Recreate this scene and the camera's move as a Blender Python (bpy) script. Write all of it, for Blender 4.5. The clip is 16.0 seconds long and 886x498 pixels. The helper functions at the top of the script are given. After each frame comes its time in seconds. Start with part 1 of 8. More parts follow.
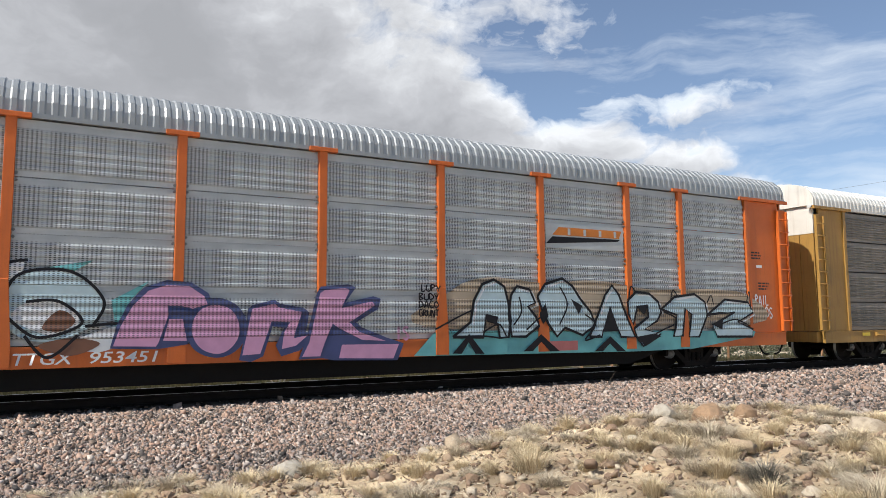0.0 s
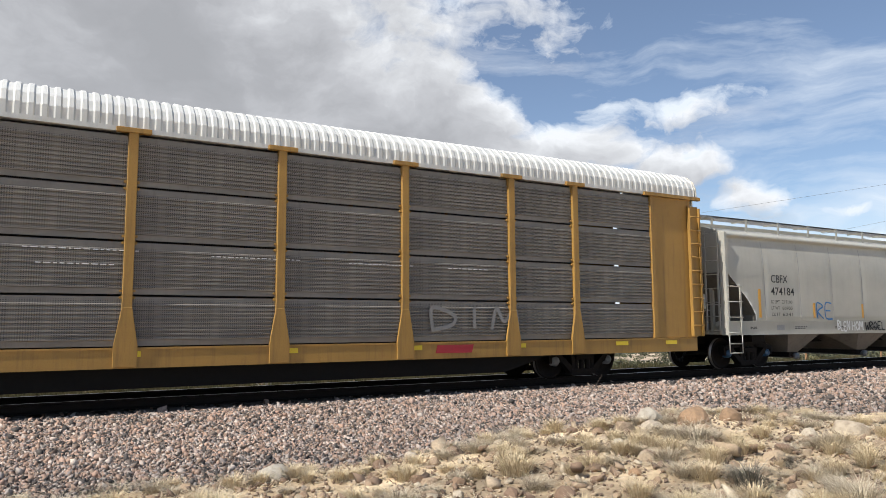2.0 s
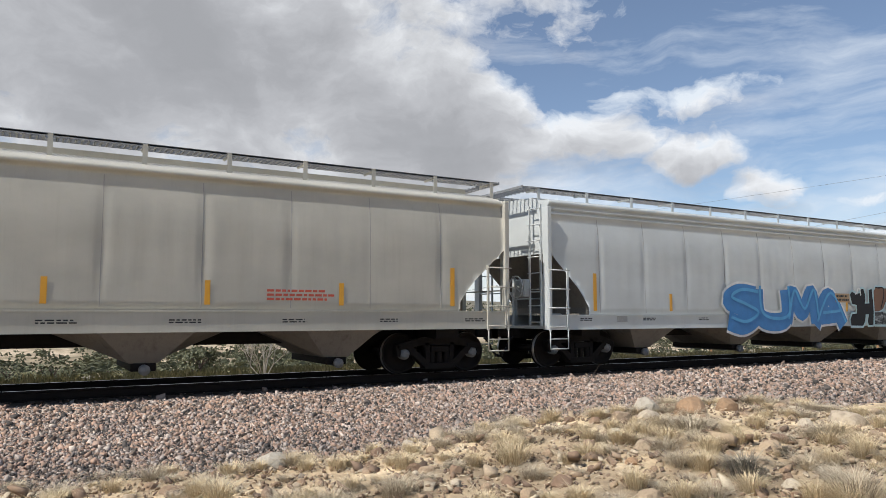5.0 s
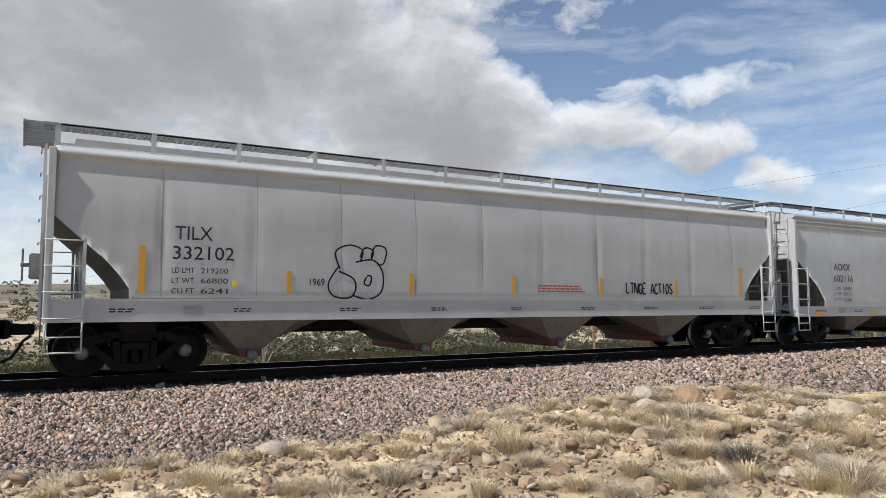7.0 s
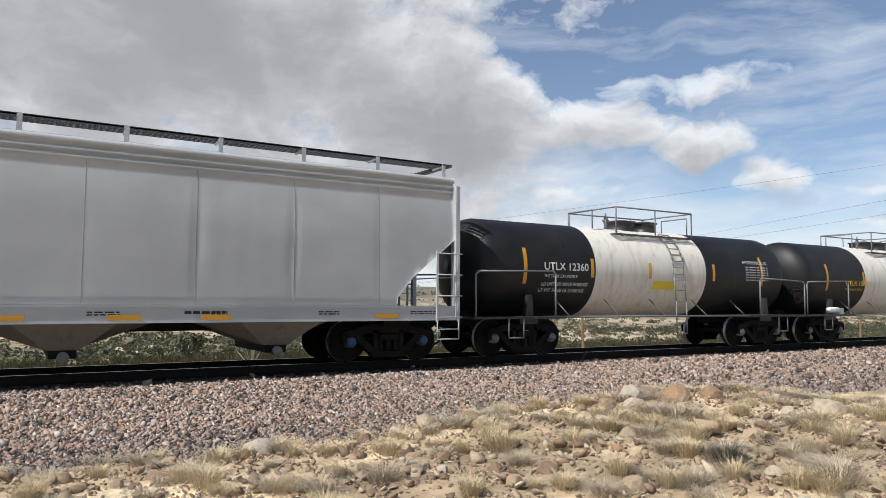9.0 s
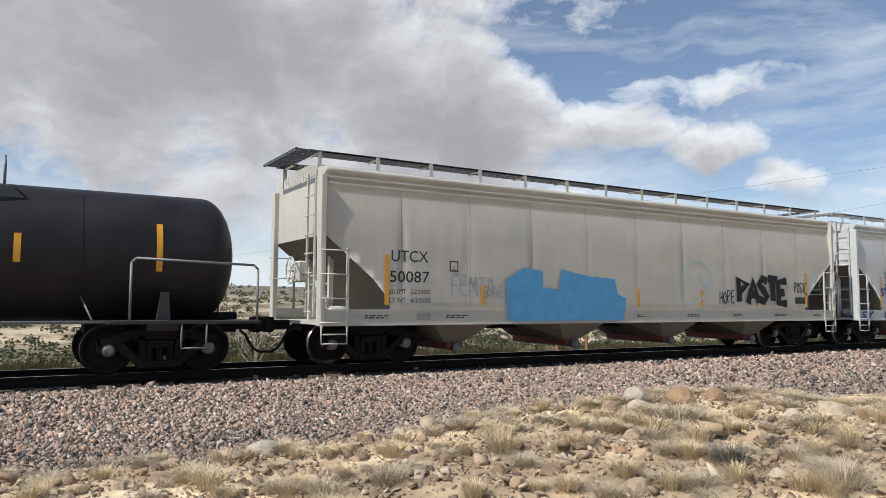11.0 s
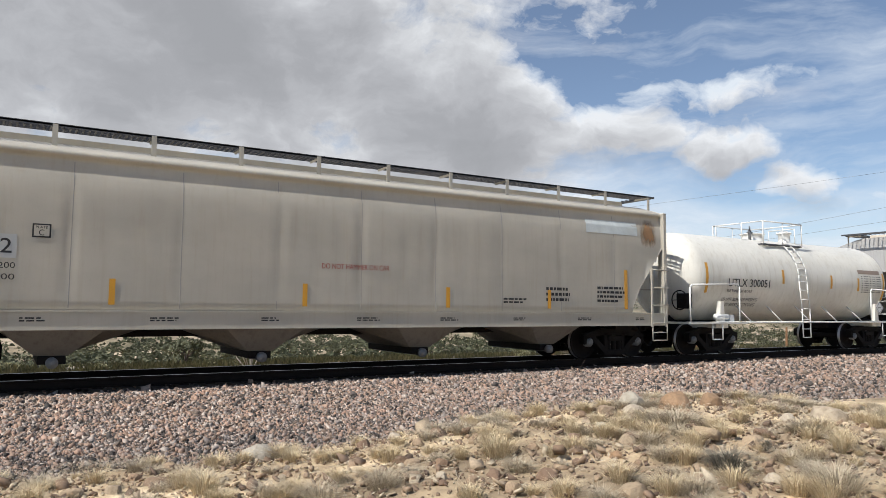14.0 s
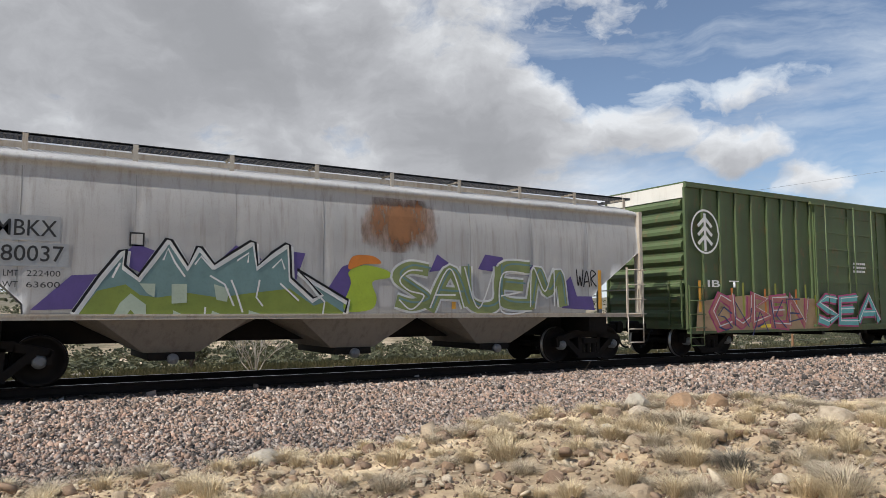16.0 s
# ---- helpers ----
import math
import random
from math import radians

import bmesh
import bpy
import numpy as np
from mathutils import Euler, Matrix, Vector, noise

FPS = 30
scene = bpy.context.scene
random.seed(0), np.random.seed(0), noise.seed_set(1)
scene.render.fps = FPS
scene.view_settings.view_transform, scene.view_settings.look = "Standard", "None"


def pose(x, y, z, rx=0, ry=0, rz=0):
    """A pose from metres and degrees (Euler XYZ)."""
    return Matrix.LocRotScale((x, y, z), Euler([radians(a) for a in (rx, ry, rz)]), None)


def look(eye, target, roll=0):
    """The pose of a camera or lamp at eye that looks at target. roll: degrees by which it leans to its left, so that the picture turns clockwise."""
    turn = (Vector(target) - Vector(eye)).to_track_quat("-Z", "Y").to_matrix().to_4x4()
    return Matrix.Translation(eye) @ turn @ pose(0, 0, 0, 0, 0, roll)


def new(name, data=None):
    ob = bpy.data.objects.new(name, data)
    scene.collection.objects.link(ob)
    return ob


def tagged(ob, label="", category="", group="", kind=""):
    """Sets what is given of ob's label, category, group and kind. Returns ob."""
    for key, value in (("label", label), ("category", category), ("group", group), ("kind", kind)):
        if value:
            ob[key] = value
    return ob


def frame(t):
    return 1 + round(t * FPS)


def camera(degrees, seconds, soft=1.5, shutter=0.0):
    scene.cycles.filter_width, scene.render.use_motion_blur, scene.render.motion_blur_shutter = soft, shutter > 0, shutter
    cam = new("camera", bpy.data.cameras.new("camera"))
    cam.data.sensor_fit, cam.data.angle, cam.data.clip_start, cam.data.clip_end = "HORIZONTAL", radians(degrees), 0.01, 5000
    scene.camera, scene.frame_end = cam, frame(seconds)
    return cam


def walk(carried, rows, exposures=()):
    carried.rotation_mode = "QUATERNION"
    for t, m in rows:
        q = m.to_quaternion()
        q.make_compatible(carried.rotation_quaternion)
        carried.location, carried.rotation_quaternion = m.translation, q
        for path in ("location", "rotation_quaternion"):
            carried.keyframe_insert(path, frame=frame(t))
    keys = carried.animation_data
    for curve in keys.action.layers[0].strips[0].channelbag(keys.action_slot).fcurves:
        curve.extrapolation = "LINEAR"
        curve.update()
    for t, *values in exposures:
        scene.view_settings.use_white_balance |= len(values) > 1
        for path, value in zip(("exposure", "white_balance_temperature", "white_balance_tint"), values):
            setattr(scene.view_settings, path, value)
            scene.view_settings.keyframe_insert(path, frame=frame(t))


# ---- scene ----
import itertools

cam = camera(63.4, 16.0, soft=0.6)
EYE = (0.0, -15.48, 1.34)  # track centre line is y = 0, rail top is z = 0


def aim(yaw, pitch, roll):
    return pose(*EYE, 90 + pitch, 0, -yaw) @ pose(0, 0, 0, 0, 0, roll)


# seconds, heading right of the track's normal, upward tilt, roll
AIM = [
    (0, 29.12, 5.79, -0.37),
    (0.5, 29.16, 6.10, -0.23),
    (1, 29.47, 6.24, -0.21),
    (1.5, 29.86, 6.20, -0.21),
    (2, 30.12, 6.05, -0.25),
    (2.5, 30.12, 5.88, -0.17),
    (3, 30.07, 5.71, -0.17),
    (3.5, 30.06, 5.60, -0.04),
    (4, 30.18, 5.48, 0.05),
    (6.5, 30.30, 4.61, -0.03),
    (7, 30.34, 4.33, 0.00),
    (7.5, 30.42, 4.15, 0.08),
    (8, 30.64, 4.12, 0.21),
    (8.5, 30.95, 4.17, 0.27),
    (9, 31.16, 4.19, 0.35),
    (11.5, 30.72, 4.36, 0.36),
    (12, 30.54, 4.34, 0.39),
    (12.5, 30.52, 4.31, 0.45),
    (13, 30.69, 4.37, 0.51),
    (13.5, 30.97, 4.51, 0.53),
    (14, 31.21, 4.67, 0.50),
    (14.5, 31.33, 4.81, 0.41),
    (15, 31.38, 4.89, 0.26),
    (15.5, 31.20, 4.90, 0.10),
    (16, 30.90, 4.91, -0.03),
]
walk(cam, [(t, aim(a, b, c)) for t, a, b, c in AIM], [(0, 0.31), (2.5, 0.27), (4, 0.19), (7, 0.13), (14, 0.12), (16, 0.05)])

# ---- light ----
SUN_TO = Vector((-0.635, -0.082, 0.77)).normalized()
world = bpy.data.worlds.new("desert_sky")
scene.world = world
world.use_nodes = True
wn, wl = world.node_tree.nodes, world.node_tree.links
sky = wn.new("ShaderNodeTexSky")
sky.sky_type, sky.sun_disc = "NISHITA", False
sky.sun_elevation = math.asin(SUN_TO.z)
sky.sun_rotation = math.atan2(SUN_TO.x, SUN_TO.y) % (2 * math.pi)
sky.altitude, sky.dust_density = 1500, 1.6
wn["Background"].inputs[1].default_value = 0.11
wl.new(sky.outputs[0], wn["Background"].inputs[0])
sun_data = bpy.data.lights.new("sun", "SUN")
sun_data.energy, sun_data.angle, sun_data.color = 5.0, radians(0.6), (1.0, 0.965, 0.905)
sun = new("sun", sun_data)
sun.matrix_basis = look(SUN_TO * 100, (0, 0, 0))


# ---- materials ----
def nodes_of(name):
    m = bpy.data.materials.new(name)
    m.use_nodes = True
    return m, m.node_tree.nodes, m.node_tree.links


def noise_node(n, l, src, scale, detail=4.0, rough=0.55):
    t = n.new("ShaderNodeTexNoise")
    t.inputs["Scale"].default_value, t.inputs["Detail"].default_value, t.inputs["Roughness"].default_value = scale, detail, rough
    l.new(src, t.inputs["Vector"])
    return t.outputs["Fac"]


def ramp(n, l, src, stops):
    r = n.new("ShaderNodeValToRGB")
    e = r.color_ramp.elements
    while len(e) < len(stops):
        e.new(0.5)
    for s, (p, c) in zip(e, stops):
        s.position, s.color = p, (*c, 1) if len(c) == 3 else c
    l.new(src, r.inputs[0])
    return r.outputs[0]


def grey(v):
    return (v, v, v)


def mix(n, l, fac, a, b, mode="MIX"):
    m = n.new("ShaderNodeMix")
    m.data_type, m.blend_type = "RGBA", mode
    for socket, value in ((m.inputs[0], fac), (m.inputs[6], a), (m.inputs[7], b)):
        if isinstance(value, (int, float)):
            socket.default_value = value
        elif isinstance(value, tuple):
            socket.default_value = (*value, 1)
        else:
            l.new(value, socket)
    return m.outputs[2]


def mapped(n, l, src, scale=(1, 1, 1), loc=(0, 0, 0)):
    m = n.new("ShaderNodeMapping")
    m.inputs["Scale"].default_value, m.inputs["Location"].default_value = scale, loc
    l.new(src, m.inputs["Vector"])
    return m.outputs[0]


def finish(m, n, l, colour, rough, bump_src=None, bump=0.0, dist=0.01, metal=0.0):
    b = n["Principled BSDF"]
    l.new(colour, b.inputs["Base Color"])
    if isinstance(rough, float):
        b.inputs["Roughness"].default_value = rough
    else:
        l.new(rough, b.inputs["Roughness"])
    b.inputs["Metallic"].default_value = metal
    if bump_src is not None and bump > 0:
        bn = n.new("ShaderNodeBump")
        bn.inputs["Strength"].default_value, bn.inputs["Distance"].default_value = bump, dist
        l.new(bump_src, bn.inputs["Height"])
        l.new(bn.outputs[0], b.inputs["Normal"])
    return m


def paint(name, base, dirt=(0.2, 0.17, 0.13), grime=0.35, rough=0.5, metal=0.0, streak=True, bump=0.15, rust=0.0):
    """Weathered paint: broad fading, rain streaks and fine speckle."""
    m, n, l = nodes_of(name)
    co = n.new("ShaderNodeTexCoord").outputs["Object"]
    broad = ramp(n, l, noise_node(n, l, mapped(n, l, co, (0.5, 0.5, 0.9)), 1.3, 5), [(0.35, grey(0.0)), (0.75, grey(1.0))])
    fine = noise_node(n, l, co, 45, 3)
    col = mix(n, l, broad, tuple(min(1, c * 1.06) for c in base), tuple(c * 0.86 for c in base))
    if streak:
        st = ramp(n, l, noise_node(n, l, mapped(n, l, co, (5.5, 5.5, 0.35)), 1.6, 6, 0.65), [(0.5, grey(0.0)), (0.8, grey(grime))])
        col = mix(n, l, st, col, dirt)
    sp = ramp(n, l, fine, [(0.55, grey(0.0)), (0.8, grey(grime * 0.5))])
    col = mix(n, l, sp, col, dirt)
    if rust > 0:
        rs = ramp(n, l, noise_node(n, l, mapped(n, l, co, (1, 1, 0.6), (7, 3, 1)), 2.6, 7, 0.7), [(0.58, grey(0.0)), (0.74, grey(rust))])
        col = mix(n, l, rs, col, (0.23, 0.09, 0.035))
    rg = ramp(n, l, fine, [(0.3, grey(max(0.05, rough - 0.1))), (0.8, grey(min(1, rough + 0.18)))])
    return finish(m, n, l, col, rg, noise_node(n, l, co, 7, 4), bump, 0.01, metal)


def plain(name, base, rough=0.7, var=0.2, scale=12, metal=0.0, bump=0.25):
    """A small surface with grain at two scales."""
    m, n, l = nodes_of(name)
    co = n.new("ShaderNodeTexCoord").outputs["Object"]
    a, b = noise_node(n, l, co, scale, 5), noise_node(n, l, co, scale * 7, 3)
    col = mix(n, l, a, tuple(c * (1 - var) for c in base), tuple(min(1, c * (1 + var)) for c in base))
    col = mix(n, l, ramp(n, l, b, [(0.5, grey(0.0)), (0.9, grey(0.4))]), col, tuple(c * 0.6 for c in base))
    return finish(m, n, l, col, rough, b, bump, 0.006, metal)


def island_mat(name, stops, rough=0.9, grain=40, bump=0.3):
    """Loose pieces: every island takes its own tone."""
    m, n, l = nodes_of(name)
    g = n.new("ShaderNodeNewGeometry")
    co = n.new("ShaderNodeTexCoord").outputs["Object"]
    col = ramp(n, l, g.outputs["Random Per Island"], stops)
    f = noise_node(n, l, co, grain, 3)
    col = mix(n, l, ramp(n, l, f, [(0.4, grey(0.0)), (0.8, grey(0.45))]), col, (0.10, 0.085, 0.07))
    return finish(m, n, l, col, rough, f, bump, 0.01)


def object_mat(name, stops, rough=0.9, grain=9, bump=0.6, dark=(0.12, 0.08, 0.05)):
    """Rocks and tufts: every object takes its own tone."""
    m, n, l = nodes_of(name)
    oi = n.new("ShaderNodeObjectInfo")
    co = n.new("ShaderNodeTexCoord").outputs["Object"]
    col = ramp(n, l, oi.outputs["Random"], stops)
    f, g = noise_node(n, l, co, grain, 6, 0.65), noise_node(n, l, co, grain * 5, 3)
    col = mix(n, l, ramp(n, l, f, [(0.45, grey(0.0)), (0.75, grey(0.6))]), col, dark)
    return finish(m, n, l, col, rough, mix(n, l, 0.4, f, g), bump, 0.02)


M = {}
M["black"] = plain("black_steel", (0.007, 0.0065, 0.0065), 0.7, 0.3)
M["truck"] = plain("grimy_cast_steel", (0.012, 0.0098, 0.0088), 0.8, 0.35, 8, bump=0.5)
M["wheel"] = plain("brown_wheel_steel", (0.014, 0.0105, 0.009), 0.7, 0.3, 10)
M["worn"] = plain("worn_bright_steel", (0.34, 0.33, 0.32), 0.35, 0.2, 15, 0.8)
M["cap"] = plain("bearing_cap_grey", (0.16, 0.165, 0.17), 0.5, 0.3, 20)
M["cap_blue"] = plain("bearing_cap_blue", (0.03, 0.09, 0.17), 0.5, 0.3, 20)
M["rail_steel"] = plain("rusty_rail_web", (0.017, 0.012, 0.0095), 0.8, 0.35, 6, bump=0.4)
M["rail_top"] = plain("polished_rail_head", (0.42, 0.41, 0.40), 0.28, 0.12, 4, 0.9, 0.05)
M["wood"] = plain("weathered_timber", (0.09, 0.07, 0.055), 0.9, 0.35, 5, bump=0.6)
M["fence_wood"] = plain("orange_brown_post_timber", (0.2, 0.11, 0.055), 0.9, 0.3, 6, bump=0.6)
M["galv"] = plain("galvanised_grating", (0.30, 0.30, 0.30), 0.45, 0.2, 20, 0.4)
M["grate_dark"] = plain("dark_grating", (0.09, 0.09, 0.095), 0.5, 0.2, 20, 0.3)
M["ink"] = plain("black_lettering", (0.015, 0.015, 0.017), 0.6, 0.2)
M["white_ink"] = plain("white_lettering", (0.72, 0.72, 0.70), 0.6, 0.1)
M["red_ink"] = plain("red_lettering", (0.45, 0.07, 0.04), 0.6, 0.1)
M["amber"] = plain("amber_reflector", (0.62, 0.30, 0.02), 0.35, 0.1, 30)
M["amber_y"] = plain("yellow_sticker", (0.75, 0.55, 0.03), 0.45, 0.1, 30)
M["red_gate"] = plain("red_outlet_gate", (0.17, 0.045, 0.04), 0.7, 0.35, 8)
# dusty bays; the shade under the sill is put into this dark base
M["bay"] = paint("shaded_dusty_bay_paint", (0.17, 0.155, 0.135), (0.06, 0.05, 0.04), 0.6, 0.75)
# grimy end sheets, with the shade of their downward slope painted in
M["slope"] = paint("shaded_grimy_slope_sheet", (0.15, 0.135, 0.115), (0.05, 0.042, 0.034), 0.6, 0.75)
M["seam"] = plain("dusty_weld_seam", (0.27, 0.265, 0.255), 0.6, 0.2, 9)
M["hose"] = plain("rubber_air_hose", (0.012, 0.012, 0.012), 0.55, 0.1)
M["white_rail"] = plain("white_hand_rail", (0.70, 0.70, 0.68), 0.45, 0.12, 10)
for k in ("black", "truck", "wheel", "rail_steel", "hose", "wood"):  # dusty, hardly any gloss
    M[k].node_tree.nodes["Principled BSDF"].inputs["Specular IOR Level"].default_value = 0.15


# ---- clouds: a far backdrop that drifts ----
def cloud_backdrop():
    bm = bmesh.new()
    uv = bm.loops.layers.uv.new("sky")
    R, grid = 3200.0, []
    azs, els = [(-62 + i * 3.0) for i in range(62)], [(-1.5 + j * 2.9) for j in range(29)]
    for a in azs:
        grid.append([bm.verts.new((R * math.sin(radians(a)) * math.cos(radians(e)), R * math.cos(radians(a)) * math.cos(radians(e)),
                                   R * math.sin(radians(e)))) for e in els])
    for i in range(len(azs) - 1):
        for j in range(len(els) - 1):
            f = bm.faces.new((grid[i][j], grid[i + 1][j], grid[i + 1][j + 1], grid[i][j + 1]))
            f.smooth = True
            for lp, (a, e) in zip(f.loops, ((azs[i], els[j]), (azs[i + 1], els[j]), (azs[i + 1], els[j + 1]), (azs[i], els[j + 1]))):
                lp[uv].uv = (a / 10, e / 10)
    me = bpy.data.meshes.new("backdrop_clouds")
    bm.to_mesh(me)
    bm.free()
    m, n, l = nodes_of("drifting_clouds")
    u = n.new("ShaderNodeUVMap")
    u.uv_map = "sky"
    co = u.outputs[0]

    def calc(op, a, b):
        s = n.new("ShaderNodeMath")
        s.operation = op
        for sock, v in zip(s.inputs, (a, b)):
            if isinstance(v, (int, float)):
                sock.default_value = v
            else:
                l.new(v, sock)
        return s.outputs[0]

    def vec(op, a, b):
        s = n.new("ShaderNodeVectorMath")
        s.operation = op
        for sock, v in zip(s.inputs, (a, b)):
            if isinstance(v, tuple):
                sock.default_value = v
            else:
                l.new(v, sock)
        return s.outputs[0]

    def swirl(src, scale, amount):
        t = n.new("ShaderNodeTexNoise")
        t.inputs["Scale"].default_value, t.inputs["Detail"].default_value = scale, 5
        l.new(src, t.inputs["Vector"])
        return vec("ADD", src, vec("MULTIPLY", vec("SUBTRACT", t.outputs["Color"], (0.5, 0.5, 0.5)), (amount, amount * 0.6, 0)))

    def blob_at(src, a, e, ra, re):
        d = n.new("ShaderNodeVectorMath")
        d.operation = "LENGTH"
        l.new(mapped(n, l, src, (10 / ra, 10 / re, 0), (-a / ra, -e / re, 0)), d.inputs[0])
        return calc("SUBTRACT", 1.0, d.outputs["Value"])

    def density(shift):
        """How thick the cloud is at a place a little off."""
        q = vec("ADD", co, (*shift, 0))
        w = swirl(swirl(q, 1.0, 0.75), 3.5, 0.22)
        # one broad bank, the billows along its edge, and single clouds in the blue
        f = calc("MULTIPLY", calc("MAXIMUM", blob_at(w, 9, 21, 31, 18), blob_at(w, 28, 14, 13, 11)), 1.5)
        f = calc("ADD", f, 0.10)
        for a, e, ra, re, k in ((50, 16.6, 6.5, 2.4, 0.95), (41.5, 13.2, 8, 3.0, 1.15), (50, 11.6, 6.0, 2.6, 1.1), (56, 9.2, 5.0, 2.1, 1.2), (61.5, 8.6, 4, 1.2, 1.0),
                                (40, 8.3, 8, 2.6, 0.85), (30, 6.5, 9, 2.6, 0.7), (64, 5.6, 5, 1.0, 0.7), (-28, 20, 30, 16, 1.2), (95, 24, 26, 14, 1.0)):
            f = calc("MAXIMUM", f, calc("MULTIPLY", blob_at(w, a, e, ra, re), k))
        puff = noise_node(n, l, mapped(n, l, w, (1.0, 1.55, 1), (3.4, 0.6, 0)), 1.25, 9, 0.58)
        return calc("ADD", f, calc("MULTIPLY", calc("SUBTRACT", puff, 0.53), 2.6))

    d0, d1 = density((0, 0)), density((-0.05, 0.16))
    body = ramp(n, l, d0, [(0.12, grey(0.0)), (0.30, grey(0.55)), (0.55, grey(1.0))])
    cirrus = noise_node(n, l, mapped(n, l, swirl(co, 0.7, 1.1), (0.42, 1.9, 1), (3.1, 1.7, 0)), 1.0, 8, 0.6)
    haze = blob_at(co, 40, 0, 95, 15)
    veil = ramp(n, l, calc("ADD", calc("MULTIPLY", calc("SUBTRACT", cirrus, 0.46), 2.3), calc("MULTIPLY", haze, 0.70)), [(0.0, grey(0.04)), (0.6, grey(0.82))])
    alpha = calc("MAXIMUM", body, veil)
    # thick parts are grey underneath, tops and thin edges are bright
    lit = calc("MULTIPLY", calc("SUBTRACT", d0, d1), 0.5)
    thick = calc("SUBTRACT", calc("MULTIPLY", d0, 0.64), lit)
    tone = ramp(n, l, thick, [(0.0, (0.60, 0.655, 0.72)), (0.12, (0.66, 0.68, 0.71)), (0.30, (0.52, 0.535, 0.56)), (0.5, (0.40, 0.41, 0.435)), (0.75, (0.315, 0.323, 0.345)), (1.0, (0.285, 0.293, 0.313))])
    em = n.new("ShaderNodeEmission")
    l.new(tone, em.inputs[0])
    em.inputs[1].default_value = 1.18
    tr, mx = n.new("ShaderNodeBsdfTransparent"), n.new("ShaderNodeMixShader")
    l.new(alpha, mx.inputs[0])
    l.new(tr.outputs[0], mx.inputs[1])
    l.new(em.outputs[0], mx.inputs[2])
    l.new(mx.outputs[0], n["Material Output"].inputs["Surface"])
    n.remove(n["Principled BSDF"])
    me.materials.append(m)
    return tagged(new("backdrop_clouds", me), "grey and white broken clouds drifting over a blue sky", "clouds", kind="structure")


clouds = cloud_backdrop()


# ---- ground ----
def sm(v):
    v = min(1.0, max(0.0, v))
    return v * v * (3 - 2 * v)


def nat(x, y):
    """Height of the natural ground."""
    if y < 0:
        z = -0.87 + 0.66 * sm((-y - 4.4) / 2.6) * (0.30 + 0.70 * sm((x - 1) / 8)) * (1 - 0.85 * sm((x - 10.5) / 5.0)) - 0.10 * sm((-y - 8) / 5)
    else:
        z = -0.87 - 2.6 * sm((y - 6) / 40)
        d = math.hypot(x - 10, y)
        z += 0.052 * max(0.0, y - 55) * sm((y - 55) / 60) * (0.75 + 0.35 * noise.noise((x * 0.004, y * 0.004, 3))) * (1 - 0.55 * sm((y - 380) / 500))
        z += 1.3 * noise.noise((x * 0.03, y * 0.03, 1)) * sm((y - 30) / 60)
        z += 8 * noise.noise((x * 0.0035, y * 0.002, 7)) * sm((y - 200) / 500)
    z += 0.05 * noise.noise((x * 0.9, y * 0.9, 0)) + 0.018 * noise.noise((x * 3.1, y * 3.1, 5))
    return z


def bed(y):
    return -0.24 if abs(y) < 2.0 else -0.24 - 0.185 * (abs(y) - 2.0)


def lines(lo, hi, step, far_lo, far_hi, grow=1.22):
    a = list(np.arange(lo, hi + step, step))
    s, v = step, lo
    left = []
    while v > far_lo:
        s *= grow
        v -= s
        left.append(v)
    s, v, right = step, a[-1], []
    while v < far_hi:
        s *= grow
        v += s
        right.append(v)
    return left[::-1] + a + right


def sheet(name, xs, ys, fz, material, label, category):
    vs = [(x, y, fz(x, y)) for x in xs for y in ys]
    k = len(ys)
    fs = [(i * k + j, (i + 1) * k + j, (i + 1) * k + j + 1, i * k + j + 1) for i in range(len(xs) - 1) for j in range(k - 1)]
    me = bpy.data.meshes.new(name)
    me.from_pydata(vs, [], fs)
    me.polygons.foreach_set("use_smooth", [True] * len(fs))
    me.materials.append(material)
    return tagged(new(name, me), label, category, kind="structure")


def soil_mat():
    m, n, l = nodes_of("dry_desert_soil")
    co = n.new("ShaderNodeTexCoord").outputs["Object"]
    a, b, c = noise_node(n, l, co, 0.55, 6, 0.6), noise_node(n, l, co, 7, 6, 0.65), noise_node(n, l, co, 0.09, 7, 0.68)
    col = ramp(n, l, a, [(0.36, (0.25, 0.19, 0.12)), (0.5, (0.49, 0.37, 0.23)), (0.60, (0.80, 0.64, 0.42))])
    col = mix(n, l, ramp(n, l, b, [(0.45, grey(0.0)), (0.7, grey(0.6))]), col, (0.18, 0.13, 0.085))
    far = ramp(n, l, c, [(0.42, (0.15, 0.125, 0.07)), (0.50, (0.30, 0.235, 0.15)), (0.58, (0.55, 0.44, 0.31))])
    sep = n.new("ShaderNodeSeparateXYZ")
    l.new(co, sep.inputs[0])
    mr = n.new("ShaderNodeMapRange")
    mr.inputs[1].default_value, mr.inputs[2].default_value = 8, 28
    l.new(sep.outputs[1], mr.inputs[0])
    fcol = mix(n, l, ramp(n, l, b, [(0.4, grey(0.0)), (0.7, grey(0.6))]), far, (0.10, 0.09, 0.055))
    col = mix(n, l, mr.outputs[0], col, fcol)
    m2 = n.new("ShaderNodeMapRange")
    m2.inputs[1].default_value, m2.inputs[2].default_value, m2.inputs[4].default_value = 70, 260, 0.72
    l.new(sep.outputs[1], m2.inputs[0])
    col = mix(n, l, m2.outputs[0], col, (0.085, 0.085, 0.062))
    return finish(m, n, l, col, 0.95, b, 0.8, 0.05)


